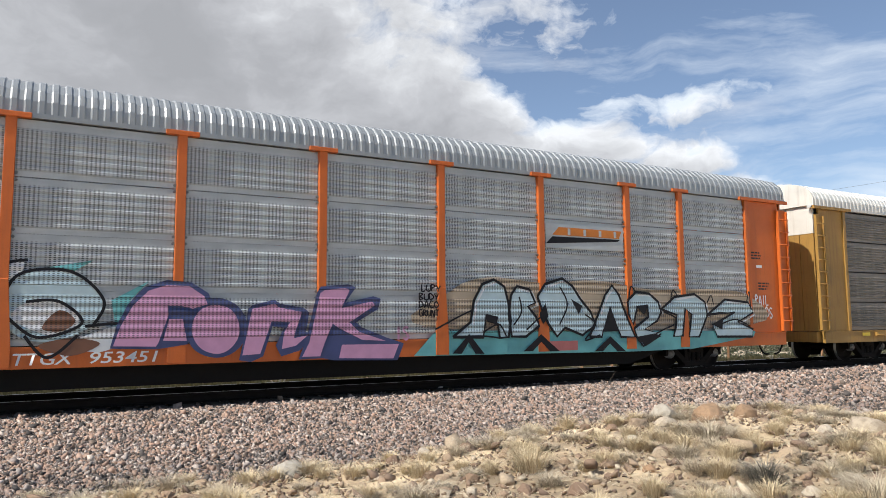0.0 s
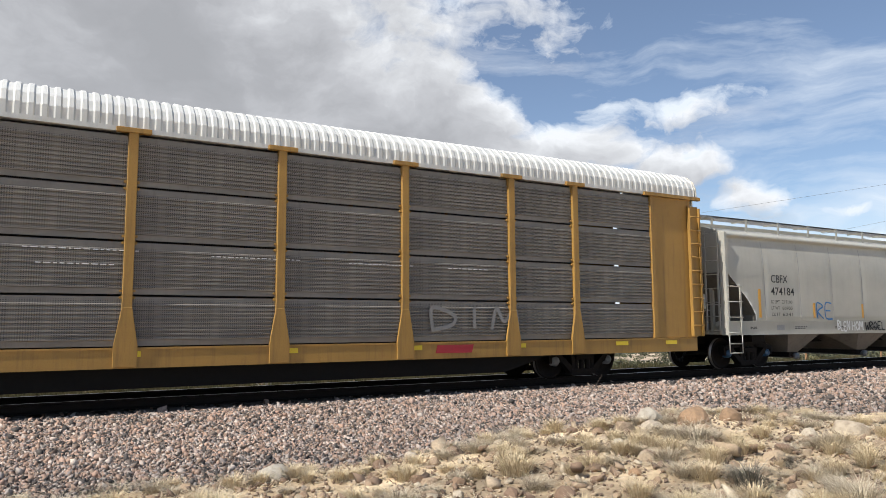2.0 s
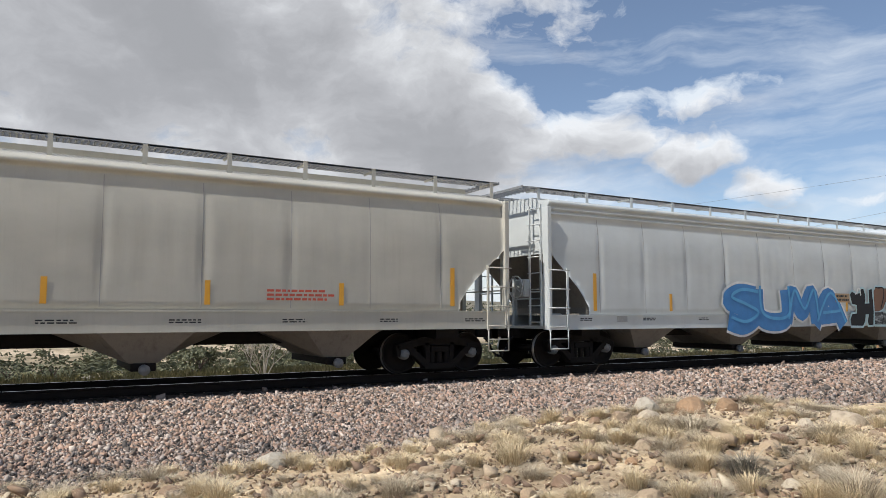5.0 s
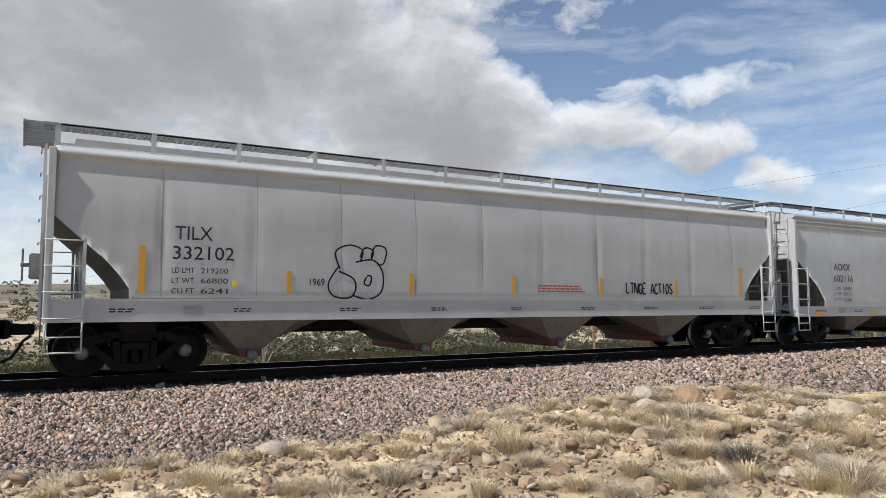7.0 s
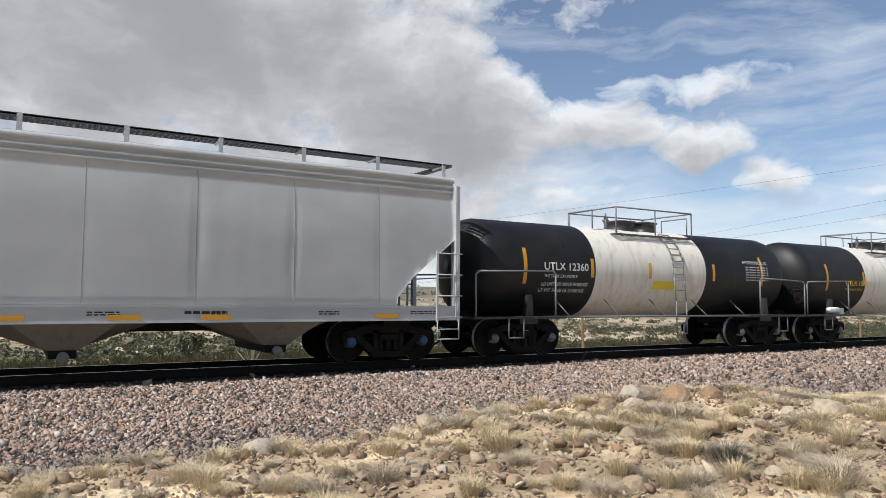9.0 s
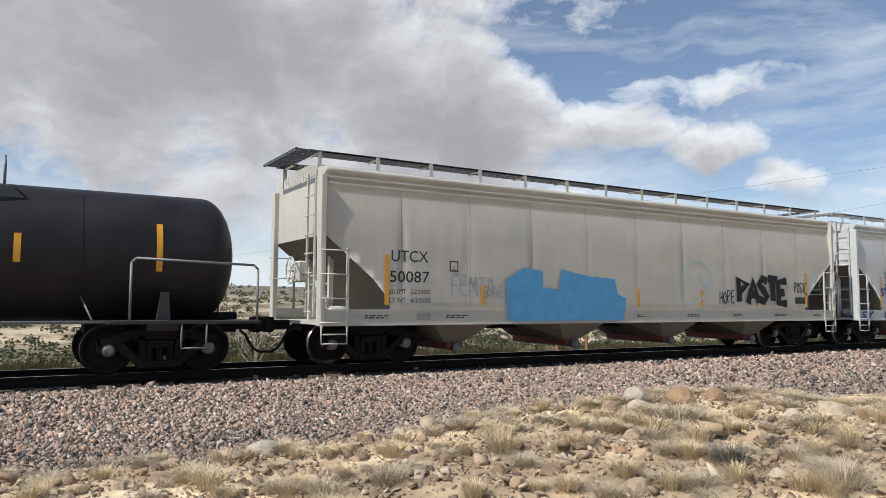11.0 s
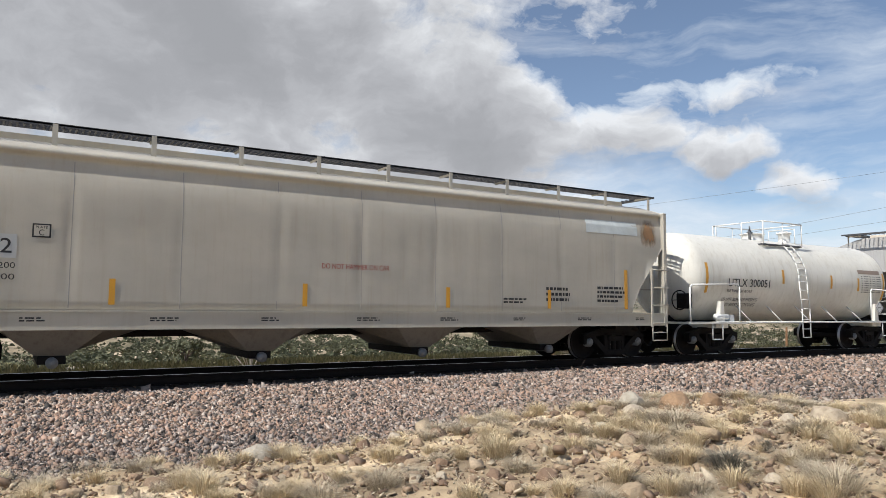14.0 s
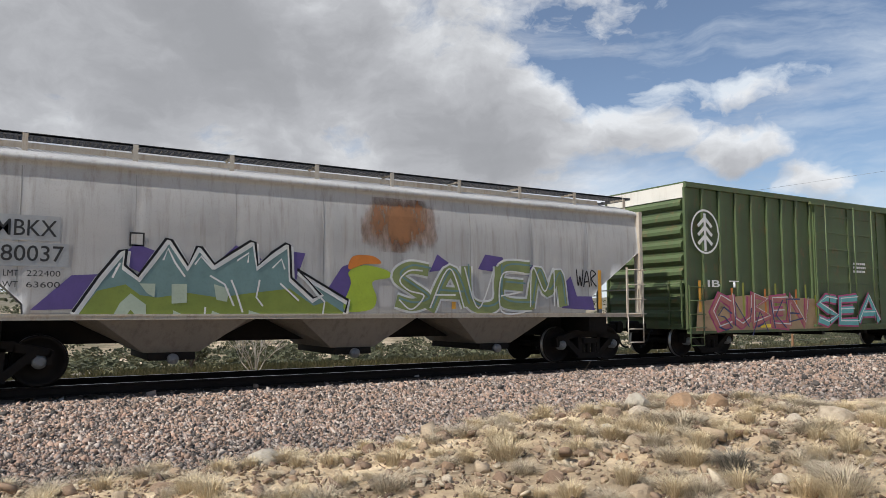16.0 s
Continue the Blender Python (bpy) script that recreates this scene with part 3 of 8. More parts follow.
def stroke(bm, pts, w, y, smooth=True, closed=False, taper=0.0):
    """A ribbon along a line; each bit lies a hair above the last."""
    p = spline(pts, closed) if smooth else list(pts) + ([pts[0]] if closed else [])
    if smooth and closed:
        p = p + [p[0]]
    prev = None
    for i, (x, z) in enumerate(p):
        a, b = p[max(0, i - 1)], p[min(len(p) - 1, i + 1)]
        dx, dz = b[0] - a[0], b[1] - a[1]
        d = math.hypot(dx, dz) or 1
        f = 1 - taper * abs(2 * i / max(1, len(p) - 1) - 1)
        ox, oz = -dz / d * w / 2 * f, dx / d * w / 2 * f
        yy = y - 0.00015 * i
        cur = (bm.verts.new((x + ox, yy, z + oz)), bm.verts.new((x - ox, yy, z - oz)))
        if prev:
            bm.faces.new((prev[0], cur[0], cur[1], prev[1]))
        prev = cur


def patch(bm, pts, y, smooth=True):
    p = spline(pts, True, 5) if smooth else pts
    bm.faces.new([bm.verts.new((x, y, z)) for x, z in p])


def sprayed(car, name, material, y, strokes=(), patches=(), w=0.05, label="", smooth=True):
    bm = bmesh.new()
    for i, s in enumerate(strokes):
        stroke(bm, s, w, y - 0.0004 * (i % 6), smooth)
    for i, q in enumerate(patches):
        patch(bm, q, y - 0.0003 * i, smooth)
    return part(name, bm, material, car, label)


def bars(car, name, x0, z0, x1, z1, rows, y, material, seed=0, label="rows of small unreadable lettering"):
    """Small writing that cannot be read: broken bars of its size."""
    rng = random.Random(seed)
    bm = bmesh.new()
    step = (z1 - z0) / rows
    for r in range(rows):
        x = x0
        z = z1 - (r + 0.8) * step
        end = x1 - rng.uniform(0, 0.25) * (x1 - x0)
        while x < end:
            d = rng.uniform(0.05, 0.16)
            patch(bm, [(x, z), (min(end, x + d), z), (min(end, x + d), z + step * 0.55), (x, z + step * 0.55)], y, False)
            x += d + 0.03
    return part(name, bm, material, car, label)


def plate(car, name, x0, z0, x1, z1, y, material, label=""):
    bm = bmesh.new()
    box(bm, x0, x1, y, y + 0.004, z0, z1)
    return part(name, bm, material, car, label)


# ---- covered hopper cars ----
def hopper(x7, L, body_mat, trim_mat, label, trucks, zs=(1.02, 1.40), lip=4.0, board=4.52, bays=4, flute=False, seams=11, board_mat=None, brake=True, gate=None, blue=False, strips=True,
           frame_mat=None, posts=13, seed=1, bay_z=0.38, slope=(2.85, 1.32), strip_x=None):
    car = tagged(new("covered_hopper_car"), label, "freight car", "cars of the train")
    TRAIN.append((car, x7))
    frame_mat, board_mat, gate = frame_mat or trim_mat, board_mat or M["galv"], gate or M["truck"]
    rng = random.Random(seed)
    zA, xin = slope
    s1 = zs[1]

    def inset(z):
        if z >= zA:
            return 0.09
        t = (zA - z) / (zA - s1 - 0.32)
        return 0.09 + (xin - 0.09) * (t if t < 0.85 else 0.85 + 0.15 * sm((t - 0.85) / 0.3))

    prof = [(1.56, s1 - 0.02), (1.60, s1 + 0.04), (1.602, s1 + 0.18), (1.602, s1 + 0.4), (1.604, s1 + 0.65), (1.604, s1 + 0.9), (1.604, zA - 0.3), (1.604, zA - 0.14), (1.603, zA), (1.592, zA + 0.25), (1.57, zA + 0.5), (1.535, lip - 0.35), (1.50, lip - 0.17)]
    if flute:
        prof += [(1.535, lip - 0.15), (1.54, lip - 0.10), (1.48, lip - 0.085), (1.48, lip - 0.04), (1.55, lip - 0.03), (1.555, lip + 0.02), (1.49, lip + 0.035), (1.49, lip + 0.08), (1.565, lip + 0.10)]
    else:
        prof += [(1.50, lip - 0.10), (1.565, lip - 0.09)]
    prof += [(1.575, lip - 0.02 + (0.19 if flute else 0)), (1.52, lip + 0.03 + (0.19 if flute else 0)), (1.25, lip + 0.12 + (0.12 if flute else 0)), (0.75, lip + 0.27 + 0.08 * flute), (0.45, lip + 0.32 + 0.06 * flute)]
    ring = [(-y, z) for y, z in prof] + [(y, z) for y, z in prof[::-1]]
    N = seams * 20
    dent = [rng.uniform(0.4, 1.5) for _ in range(seams + 1)]
    bm = bmesh.new()
    grid = []
    for i in range(N + 1):
        col = []
        for y, z in ring:
            e = inset(z)
            x = min(L - e, max(e, 0.09 + (L - 0.18) * i / N))
            q = (x - 0.09) / (L - 0.18) * seams
            k = int(min(seams - 1, q))
            u = q - k
            crease = max(0.0, abs(2 * u - 1) - 0.80) / 0.20
            fall = math.sin(math.pi * min(1, max(0, (z - s1) / (lip - 0.2 - s1)))) if z < lip - 0.18 else 0
            yy = y - math.copysign(fall * (0.024 * dent[k] * crease ** 1.5 + 0.004 * math.sin(u * 12.57 + k * 2) * dent[k]), y) if 0 < i < N else y
            col.append(bm.verts.new((x, yy, z)))
        grid.append(col)
    K = len(ring)
    for i in range(N):
        for j in range(K - 1):
            f = bm.faces.new((grid[i][j], grid[i + 1][j], grid[i + 1][j + 1], grid[i][j + 1]))
            f.smooth = True
    for i in (0, N):
        for j in range(K // 2 - 1):
            f = bm.faces.new((grid[i][j], grid[i][j + 1], grid[i][K - 2 - j], grid[i][K - 1 - j]))
            # end faces below zA get the slope colour that holds their shade
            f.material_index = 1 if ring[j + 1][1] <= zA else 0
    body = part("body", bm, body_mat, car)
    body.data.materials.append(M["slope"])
    for k in range(1, seams):
        x = 0.09 + (L - 0.18) * k / seams
        bm = bmesh.new()
        prev = None
        for y, z in prof[1:13]:
            if inset(z) > min(x, L - x) - 0.05:
                continue
            fall = math.sin(math.pi * min(1, max(0, (z - s1) / (lip - 0.2 - s1)))) if z < lip - 0.18 else 0
            yy = -y + fall * 0.024 * dent[k] - 0.004
            cur = [bm.verts.new((x + u, yy + v, z)) for u, v in ((-0.011, 0.012), (-0.006, 0), (0.006, 0), (0.011, 0.012))]
            if prev:
                for i in range(3):
                    bm.faces.new((prev[i], prev[i + 1], cur[i + 1], cur[i]))
            prev = cur
        part("weld_seam", bm, M["seam"], body, "thin darker upright weld seam")
    for s in (-1, 1):
        bm = bmesh.new()
        box(bm, 0.0, L, min(s * 1.55, s * 1.63), max(s * 1.55, s * 1.63), zs[0], s1 - 0.035)
        sill_top, sill_foot = bmesh.new(), bmesh.new()
        box(sill_top, 0.0, L, min(s * 1.50, s * 1.655), max(s * 1.50, s * 1.655), s1 - 0.035, s1)
        box(sill_foot, 0.05, L - 0.05, min(s * 1.50, s * 1.65), max(s * 1.50, s * 1.65), zs[0] - 0.02, zs[0])
        part("sill_flange", sill_top, trim_mat, car)
        part("sill_flange", sill_foot, trim_mat, car)
        part("side_sill", bm, trim_mat, car, "long flat side sill with a raised upper edge")
        for x in (0.0, L):
            d = 1 if x == 0 else -1
            bm = bmesh.new()
            a, b = sorted((x - d * 0.02, x + d * 0.10))
            box(bm, a, b, min(s * 1.44, s * 1.66), max(s * 1.44, s * 1.66), zs[0] - 0.02, lip + 0.02)
            part("corner_post", bevelled(bm, 0.01), trim_mat, car)
            side_ladder(car, x, d, s * 1.665, trim_mat, 0.5, zs[0], 2.42)
    for x, d in ((0.0, -1), (L, 1)):
        end_ladder(car, x + d * 0.06, d, -1.42 if d < 0 else 0.95, frame_mat, 1.15, lip, 8)
        bm = bmesh.new()
        a, b = sorted((x, x - d * 1.35))
        box(bm, a, b, -1.5, 1.5, zs[0], zs[0] + 0.06)
        part("end_platform", bm, frame_mat, car)
        for y in (-0.62, 0.62):
            bm = bmesh.new()
            box(bm, x - d * 0.62 - 0.05, x - d * 0.62 + 0.05, y - 0.05, y + 0.05, zs[0] + 0.06, 2.4)
            part("end_stanchion", bm, frame_mat, car)
        bm = bmesh.new()
        rod(bm, (x - d * 0.6, -0.62, 1.75), (x - d * 0.6, 0.62, 1.75), 0.02)
        rod(bm, (x - d * 0.02, -1.45, 1.9), (x - d * 0.02, 1.45, 1.9), 0.016)
        part("end_rail", bm, frame_mat, car)
        bm = bmesh.new()
        for i in range(14):
            y = -1.15 + i * 0.17
            a, b = sorted((x + d * (0.42 if d < 0 else 0.10), x - d * 0.15))
            box(bm, a, b, y, y + 0.035, board - 0.03, board)
        over = 0.42 if d < 0 else 0.10
        box(bm, min(x + d * over, x + d * (over - 0.04)), max(x + d * over, x + d * (over - 0.04)), -1.16, 1.12, board - 0.05, board + 0.01)
        assembly("roof_end_platform", "grating_bar", bm, board_mat, car, "open grating over the car's end")
        coupler(car, x + d * 0.10, d)
    if brake:
        brake_wheel(car, -0.34, -0.75, 2.02, frame_mat)
        bm = bmesh.new()
        lathe(bm, [(0.45, 0.02), (0.47, 0.13), (0.9, 0.13), (0.92, 0.02)], "x", 14, (0, -0.95, zs[0] + 0.26))
        box(bm, 0.86, 1.12, -1.2, -0.8, zs[0] + 0.08, zs[0] + 0.3)
        part("brake_valve", bm, frame_mat, car, "small brake valve and reservoir")
    bm = bmesh.new()
    box(bm, 0.1, L - 0.1, -0.33, 0.33, 0.72, zs[0] + 0.02)
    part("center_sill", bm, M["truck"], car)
    # roof walk on both edges of the roof
    for s in (-1, 1):
        bm = bmesh.new()
        y0, y1 = sorted((s * 0.60, s * 1.12))
        for y in np.linspace(y0, y1, 5):
            box(bm, -0.1, L + 0.1, y - 0.006, y + 0.006, board - 0.03, board)
        x = -0.1
        while x < L + 0.1:
            box(bm, x, x + 0.035, y0, y1, board - 0.028, board - 0.004)
            x += 0.105
        box(bm, -0.1, L + 0.1, s * 1.12 - 0.006, s * 1.12 + 0.006, board - 0.05, board + 0.012)
        part("running_board", bm, board_mat, car, "open steel grating walkway on the roof edge")
        for k in range(posts):
            x = 0.12 + (L - 0.24) * k / (posts - 1)
            bm = bmesh.new()
            y = s * 1.13
            prism(bm, [(x - 0.045, lip + 0.08), (x + 0.045, lip + 0.08), (x + 0.045, board), (x - 0.045, board)], min(y, y + s * 0.012), max(y, y + s * 0.012))
            beam(bm, (x, board - 0.05), (x + 0.02, board - 0.04), 0.05, 0.05, min(s * 0.6, y), max(s * 0.6, y))
            part("board_bracket", bm, trim_mat, car)
    bm = bmesh.new()
    prism(bm, [(0.4, lip + 0.3), (0.45, lip + 0.45), (L - 0.45, lip + 0.45), (L - 0.4, lip + 0.3)], -0.42, 0.42)
    part("hatch_cover", bm, trim_mat, car)
    # discharge bays
    c0, c1 = trucks
    b0, b1 = c0 + 1.22, c1 - 1.22
    w = (b1 - b0) / bays
    for k in range(bays):
        m = c0 + 2.12 + k * 0.2365 * (c1 - c0) if bays == 4 else b0 + (k + 0.5) * w
        a, b = max(m - w * 0.46, c0 + 1.25), min(m + w * 0.46, c1 - 1.25)
        h, n_ = (0.26, 0.24 * w) if bays == 4 else (0.5, 0.36 * w)
        # clipped corners: a narrow face on the near and far side, sloping sheets between
        upper = ((m - n_, -1.54), (m + n_, -1.54), (b, -0.75), (b, 0.75), (m + n_, 1.54), (m - n_, 1.54), (a, 0.75), (a, -0.75))
        lower = ((m - h, -1.12), (m + h, -1.12), (m + h, -0.6), (m + h, 0.6), (m + h, 1.12), (m - h, 1.12), (m - h, 0.6), (m - h, -0.6))
        bm = bmesh.new()
        top = [bm.verts.new((x, y, zs[0] - 0.02)) for x, y in upper]
        low = [bm.verts.new((x, y, bay_z + 0.06)) for x, y in lower]
        for i in range(8):
            bm.faces.new((top[i], top[(i + 1) % 8], low[(i + 1) % 8], low[i]))
        bm.faces.new(low[::-1])
        bm.faces.new(top)
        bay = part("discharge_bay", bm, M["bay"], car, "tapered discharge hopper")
        bm = bmesh.new()
        box(bm, m - h * 0.85, m + h * 0.85, -1.14, 1.14, bay_z - 0.09, bay_z + 0.058)
        bevelled(bm, 0.012)
        part("outlet_gate", bm, gate, bay, "outlet gate under the bay")
        bm = bmesh.new()
        lathe(bm, [(-1.30, 0.02), (-1.29, 0.10), (-1.19, 0.10), (-1.18, 0.07), (1.2, 0.07)], "y", 14, (m, 0, bay_z - 0.06))
        part("outlet_pipe", bm, M["cap"], bay)
    for c in trucks:
        bogie(car, c, blue=blue)
        bm = bmesh.new()
        box(bm, c - 0.3, c + 0.3, -1.45, 1.45, 0.80, zs[0] - 0.021)
        part("body_bolster", bm, M["truck"], car)
    for x, z1 in ((1.52, 2.38), (L - 1.52, 2.38)) if strips else ():
        plate(car, "reflector", x - 0.055, s1 + 0.1, x + 0.055, z1, -1.614, M["amber"], "tall amber reflective strip")
    if strip_x is None:
        strip_x = [1.5 + (L - 3.0) * k / 6 for k in range(1, 6)]
    for x in strip_x if strips else ():
        plate(car, "reflector", x - 0.05, s1 + 0.1, x + 0.05, s1 + 0.56, -1.614, M["amber"], "amber reflective strip")
    return car


# ---- autoracks ----
def perforated(name, base, dark, rough, metal, cols, holes=0.8):
    m, n, l = nodes_of(name)
    co = n.new("ShaderNodeTexCoord").outputs["Object"]
    broad = noise_node(n, l, mapped(n, l, co, (0.8, 1, 2.5)), 1.1, 6, 0.6)
    col = mix(n, l, ramp(n, l, broad, [(0.35, grey(0.0)), (0.7, grey(1.0))]), base, tuple(c * 0.72 for c in base))
    st = ramp(n, l, noise_node(n, l, mapped(n, l, co, (6, 6, 0.5)), 1.5, 6, 0.65), [(0.5, grey(0.0)), (0.8, grey(0.5))])
    col = mix(n, l, st, col, dark)
    hole = n.new("ShaderNodeTexVoronoi")
    hole.inputs["Randomness"].default_value, hole.inputs["Scale"].default_value = 0.0, 1.0
    l.new(mapped(n, l, co, (cols, 0, 30)), hole.inputs["Vector"])
    dots = ramp(n, l, hole.outputs["Distance"], [(0.24, grey(1.0)), (0.33, grey(0.0))])
    band = n.new("ShaderNodeTexWave")
    band.wave_type, band.bands_direction = "BANDS", "X"
    band.inputs["Scale"].default_value, band.inputs["Distortion"].default_value = 0.62, 0.0
    l.new(co, band.inputs["Vector"])
    keep = ramp(n, l, band.outputs["Fac"], [(0.10, grey(0.35)), (0.22, grey(1.0))])
    sep = n.new("ShaderNodeSeparateXYZ")
    l.new(co, sep.inputs[0])
    hem = ramp(n, l, sep.outputs[2], [(0.10, grey(0.0)), (0.12, grey(1.0)), (0.82, grey(1.0)), (0.84, grey(0.0))])
    keep = mix(n, l, 1.0, keep, hem, "MULTIPLY")
    col = mix(n, l, mix(n, l, 1.0, mix(n, l, 1.0, dots, keep, "MULTIPLY"), (holes, holes, holes), "MULTIPLY"), col, (0.02, 0.02, 0.022))
    return finish(m, n, l, col, rough, noise_node(n, l, co, 9, 4), 0.2, 0.01, metal)


def corrugated_panel(w, h, ridges, depth, hem):
    """One side sheet: shallow horizontal ribs pressed into it, flat along its top and bottom edges."""
    bm = bmesh.new()
    prof = [(0, 0), (0, hem)]
    z = hem
    step = (h - 2 * hem) / ridges
    for _ in range(ridges):
        prof += [(depth, z + step * 0.18), (depth, z + step * 0.52), (0, z + step * 0.70), (0, z + step)]
        z += step
    prof += [(0, h)]
    for a, b in zip(prof[:-1], prof[1:]):
        if abs(a[1] - b[1]) < 1e-6 and abs(a[0] - b[0]) < 1e-6:
            continue
        q = [bm.verts.new((x, y, zz)) for x, y, zz in ((0, -a[0], a[1]), (w, -a[0], a[1]), (w, -b[0], b[1]), (0, -b[0], b[1]))]
        bm.faces.new(q)
    box(bm, 0, w, 0.002, 0.02, 0, h)
    bmesh.ops.remove_doubles(bm, verts=bm.verts, dist=1e-5)
    return bm


def autorack(x7, L, posts, label, frame_mat, panel_mat, roof_mat, rows, ridges, trucks, door, end_top, gusset, flare, seed, depth=0.024, end_mat=None, gap=0.005):
    car = tagged(new("autorack_car"), label, "freight car", "cars of the train")
    TRAIN.append((car, x7))
    end_mat = end_mat or frame_mat
    Y, z0, zt = 1.56, 0.97, 4.86
    # deck and side sills
    for s in (-1, 1):
        bm = bmesh.new()
        box(bm, 0.3, L - 0.3, min(s * 1.50, s * 1.60), max(s * 1.50, s * 1.60), 0.60, 0.93)
        box(bm, 0.3, L - 0.3, min(s * 1.46, s * 1.615), max(s * 1.46, s * 1.615), 0.93, 0.965)
        part("side_sill", bm, frame_mat, car, "long deep side sill")
        bm = bmesh.new()
        box(bm, 0.0, L, min(s * 1.42, s * 1.60), max(s * 1.42, s * 1.60), zt, zt + 0.09)
        part("top_chord", bm, roof_mat, car)
    bm = bmesh.new()
    a, b = trucks
    prism(bm, [(0.6, 0.6), (a + 1.2, 0.6), (a + 2.6, 0.22), (b - 2.6, 0.22), (b - 1.2, 0.6), (L - 0.6, 0.6), (L - 0.6, 0.93), (0.6, 0.93)], -1.3, 1.3)
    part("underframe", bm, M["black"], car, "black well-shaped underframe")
    bm = bmesh.new()
    for z in (2.3, 3.6):
        box(bm, 0.6, L - 0.6, -1.5, 1.5, z, z + 0.05)
    part("inner_deck", bm, M["truck"], car)
    # side sheets, row by row between the posts
    edges = [door[0]] + posts + [door[1]]
    meshes = {}
    for i in range(len(edges) - 1):
        w = edges[i + 1] - edges[i]
        for r in range(len(rows) - 1):
            h = rows[r + 1] - rows[r] - gap
            key = (round(w, 1), round(h, 2))
            if key not in meshes:
                meshes[key] = mesh_of("side_sheet", corrugated_panel(w - 0.06, h, ridges, depth, 0.10), panel_mat)
            for s in (-1, 1):
                at = pose(edges[i] + 0.03, -Y + 0.03, rows[r]) if s < 0 else pose(edges[i + 1] - 0.03, Y - 0.03, rows[r], 0, 0, 180)
                shared("side_sheet", meshes[key], car, "perforated ribbed metal side sheet", at)
    # posts with a foot that flares and a cross piece on top
    bm = bmesh.new()
    box(bm, -0.085, 0.085, -Y - 0.075, -Y + 0.05, 0.94, zt + 0.0)
    prism(bm, [(-0.085, gusset), (0.085, gusset), (flare, 0.98), (flare, 0.62), (-flare, 0.62), (-flare, 0.98)], -Y - 0.082, -Y - 0.02)
    prism(bm, [(-0.30, zt - 0.02), (0.30, zt - 0.02), (0.30, zt + 0.07), (-0.30, zt + 0.07)], -Y - 0.11, -Y + 0.02)
    post = mesh_of("post", bevelled(bm, 0.008), frame_mat)
    bm = bmesh.new()
    rod(bm, (0, -Y - 0.035, 0), (0, -Y + 0.02, 0), 0.028, 6)
    bolt = mesh_of("bolt", bm, M["cap"] if not end_top else frame_mat)
    for x in posts:
        for turn in (0, 180):
            p = shared("post", post, car, "upright side post with a flared foot", pose(x, 0, 0, 0, 0, turn))
            for z, d, e in itertools.product(rows[1:-1], (-0.11, 0.11), (-0.06, 0.06)) if turn == 0 else ():
                shared("bolt", bolt, p, at=pose(d, 0, z + e))
    # roof of pressed sheets, ribbed across
    half = [(-1.585, zt + 0.07), (-1.575, zt + 0.30), (-1.49, zt + 0.50), (-1.26, zt + 0.70), (-0.88, zt + 0.83), (-0.45, zt + 0.90), (0, zt + 0.93)]
    prof = half + [(-y, z) for y, z in half[-2::-1]]
    bm = bmesh.new()
    prev = None
    x, k = 0.12, 0
    while x < L - 0.12:
        out = 0.0 if k % 4 in (0, 1) else 0.026
        cur = [bm.verts.new((x, y * (1 + out * 0.35), z + out * 0.8 * (0.4 + z - zt))) for y, z in prof]
        if prev:
            for i in range(len(prof) - 1):
                bm.faces.new((prev[i], cur[i], cur[i + 1], prev[i + 1]))
        prev = cur
        x += 0.075 if k % 2 == 0 else 0.028
        k += 1
    part("roof", bm, roof_mat, car, "arched roof of ribbed metal sheets")
    for x, d in ((0.12, -1), (L - 0.12, 1)):
        bm = bmesh.new()
        a, b = sorted((x, x + d * 0.05))
        q = [(y * 1.01, z + 0.02) for y, z in prof]
        va, vb = [bm.verts.new((a, y, z)) for y, z in q], [bm.verts.new((b, y, z)) for y, z in q]
        bm.faces.new(va)
        bm.faces.new(vb[::-1])
        for i in range(len(q)):
            bm.faces.new((va[i], va[(i + 1) % len(q)], vb[(i + 1) % len(q)], vb[i]))
        part("roof_end_cap", bm, end_top or roof_mat, car)
        # corner sheet, end doors, ladder
        x0, x1 = (0.35, door[0]) if d < 0 else (door[1], L - 0.35)
        for s in (-1, 1):
            bm = bmesh.new()
            box(bm, x0, x1, min(s * (Y - 0.06), s * (Y + 0.0)), max(s * (Y - 0.06), s * (Y + 0.0)), 0.97, zt)
            box(bm, x0 if d > 0 else x1 - 0.14, x0 + 0.14 if d > 0 else x1, min(s * Y, s * (Y + 0.05)), max(s * Y, s * (Y + 0.05)), 0.97, zt)
            part("corner_sheet", bevelled(bm, 0.008), frame_mat, car, "plain painted corner sheet")
            bm = bmesh.new()
            a, b = sorted((x0 - 0.25 if d > 0 else x1 + 0.25, x + d * 0.12))
            box(bm, a, b, min(s * Y, s * (Y + 0.10)), max(s * Y, s * (Y + 0.10)), zt - 0.03, zt + 0.06)
            part("corner_header", bm, frame_mat, car)
        bm = bmesh.new()
        ya, yb = -1.5, 1.5
        for i in range(6):
            u0, u1 = ya + (yb - ya) * i / 6, ya + (yb - ya) * (i + 1) / 6 - 0.02
            a, b = sorted((x - d * 0.02, x - d * 0.08))
            box(bm, a, b, u0, u1, 0.97, 4.05)
        assembly("end_door", "door_leaf", bm, end_mat, car, "tall folding end doors")
        bm = bmesh.new()
        a, b = sorted((x - d * 0.02, x - d * 0.08))
        box(bm, a, b, -1.5, 1.5, 4.06, zt + 0.08)
        part("end_door_top", bm, end_top or end_mat, car)
        lx = x - d * 0.36
        bm = bmesh.new()
        a, b = sorted((lx, lx + d * 0.40))
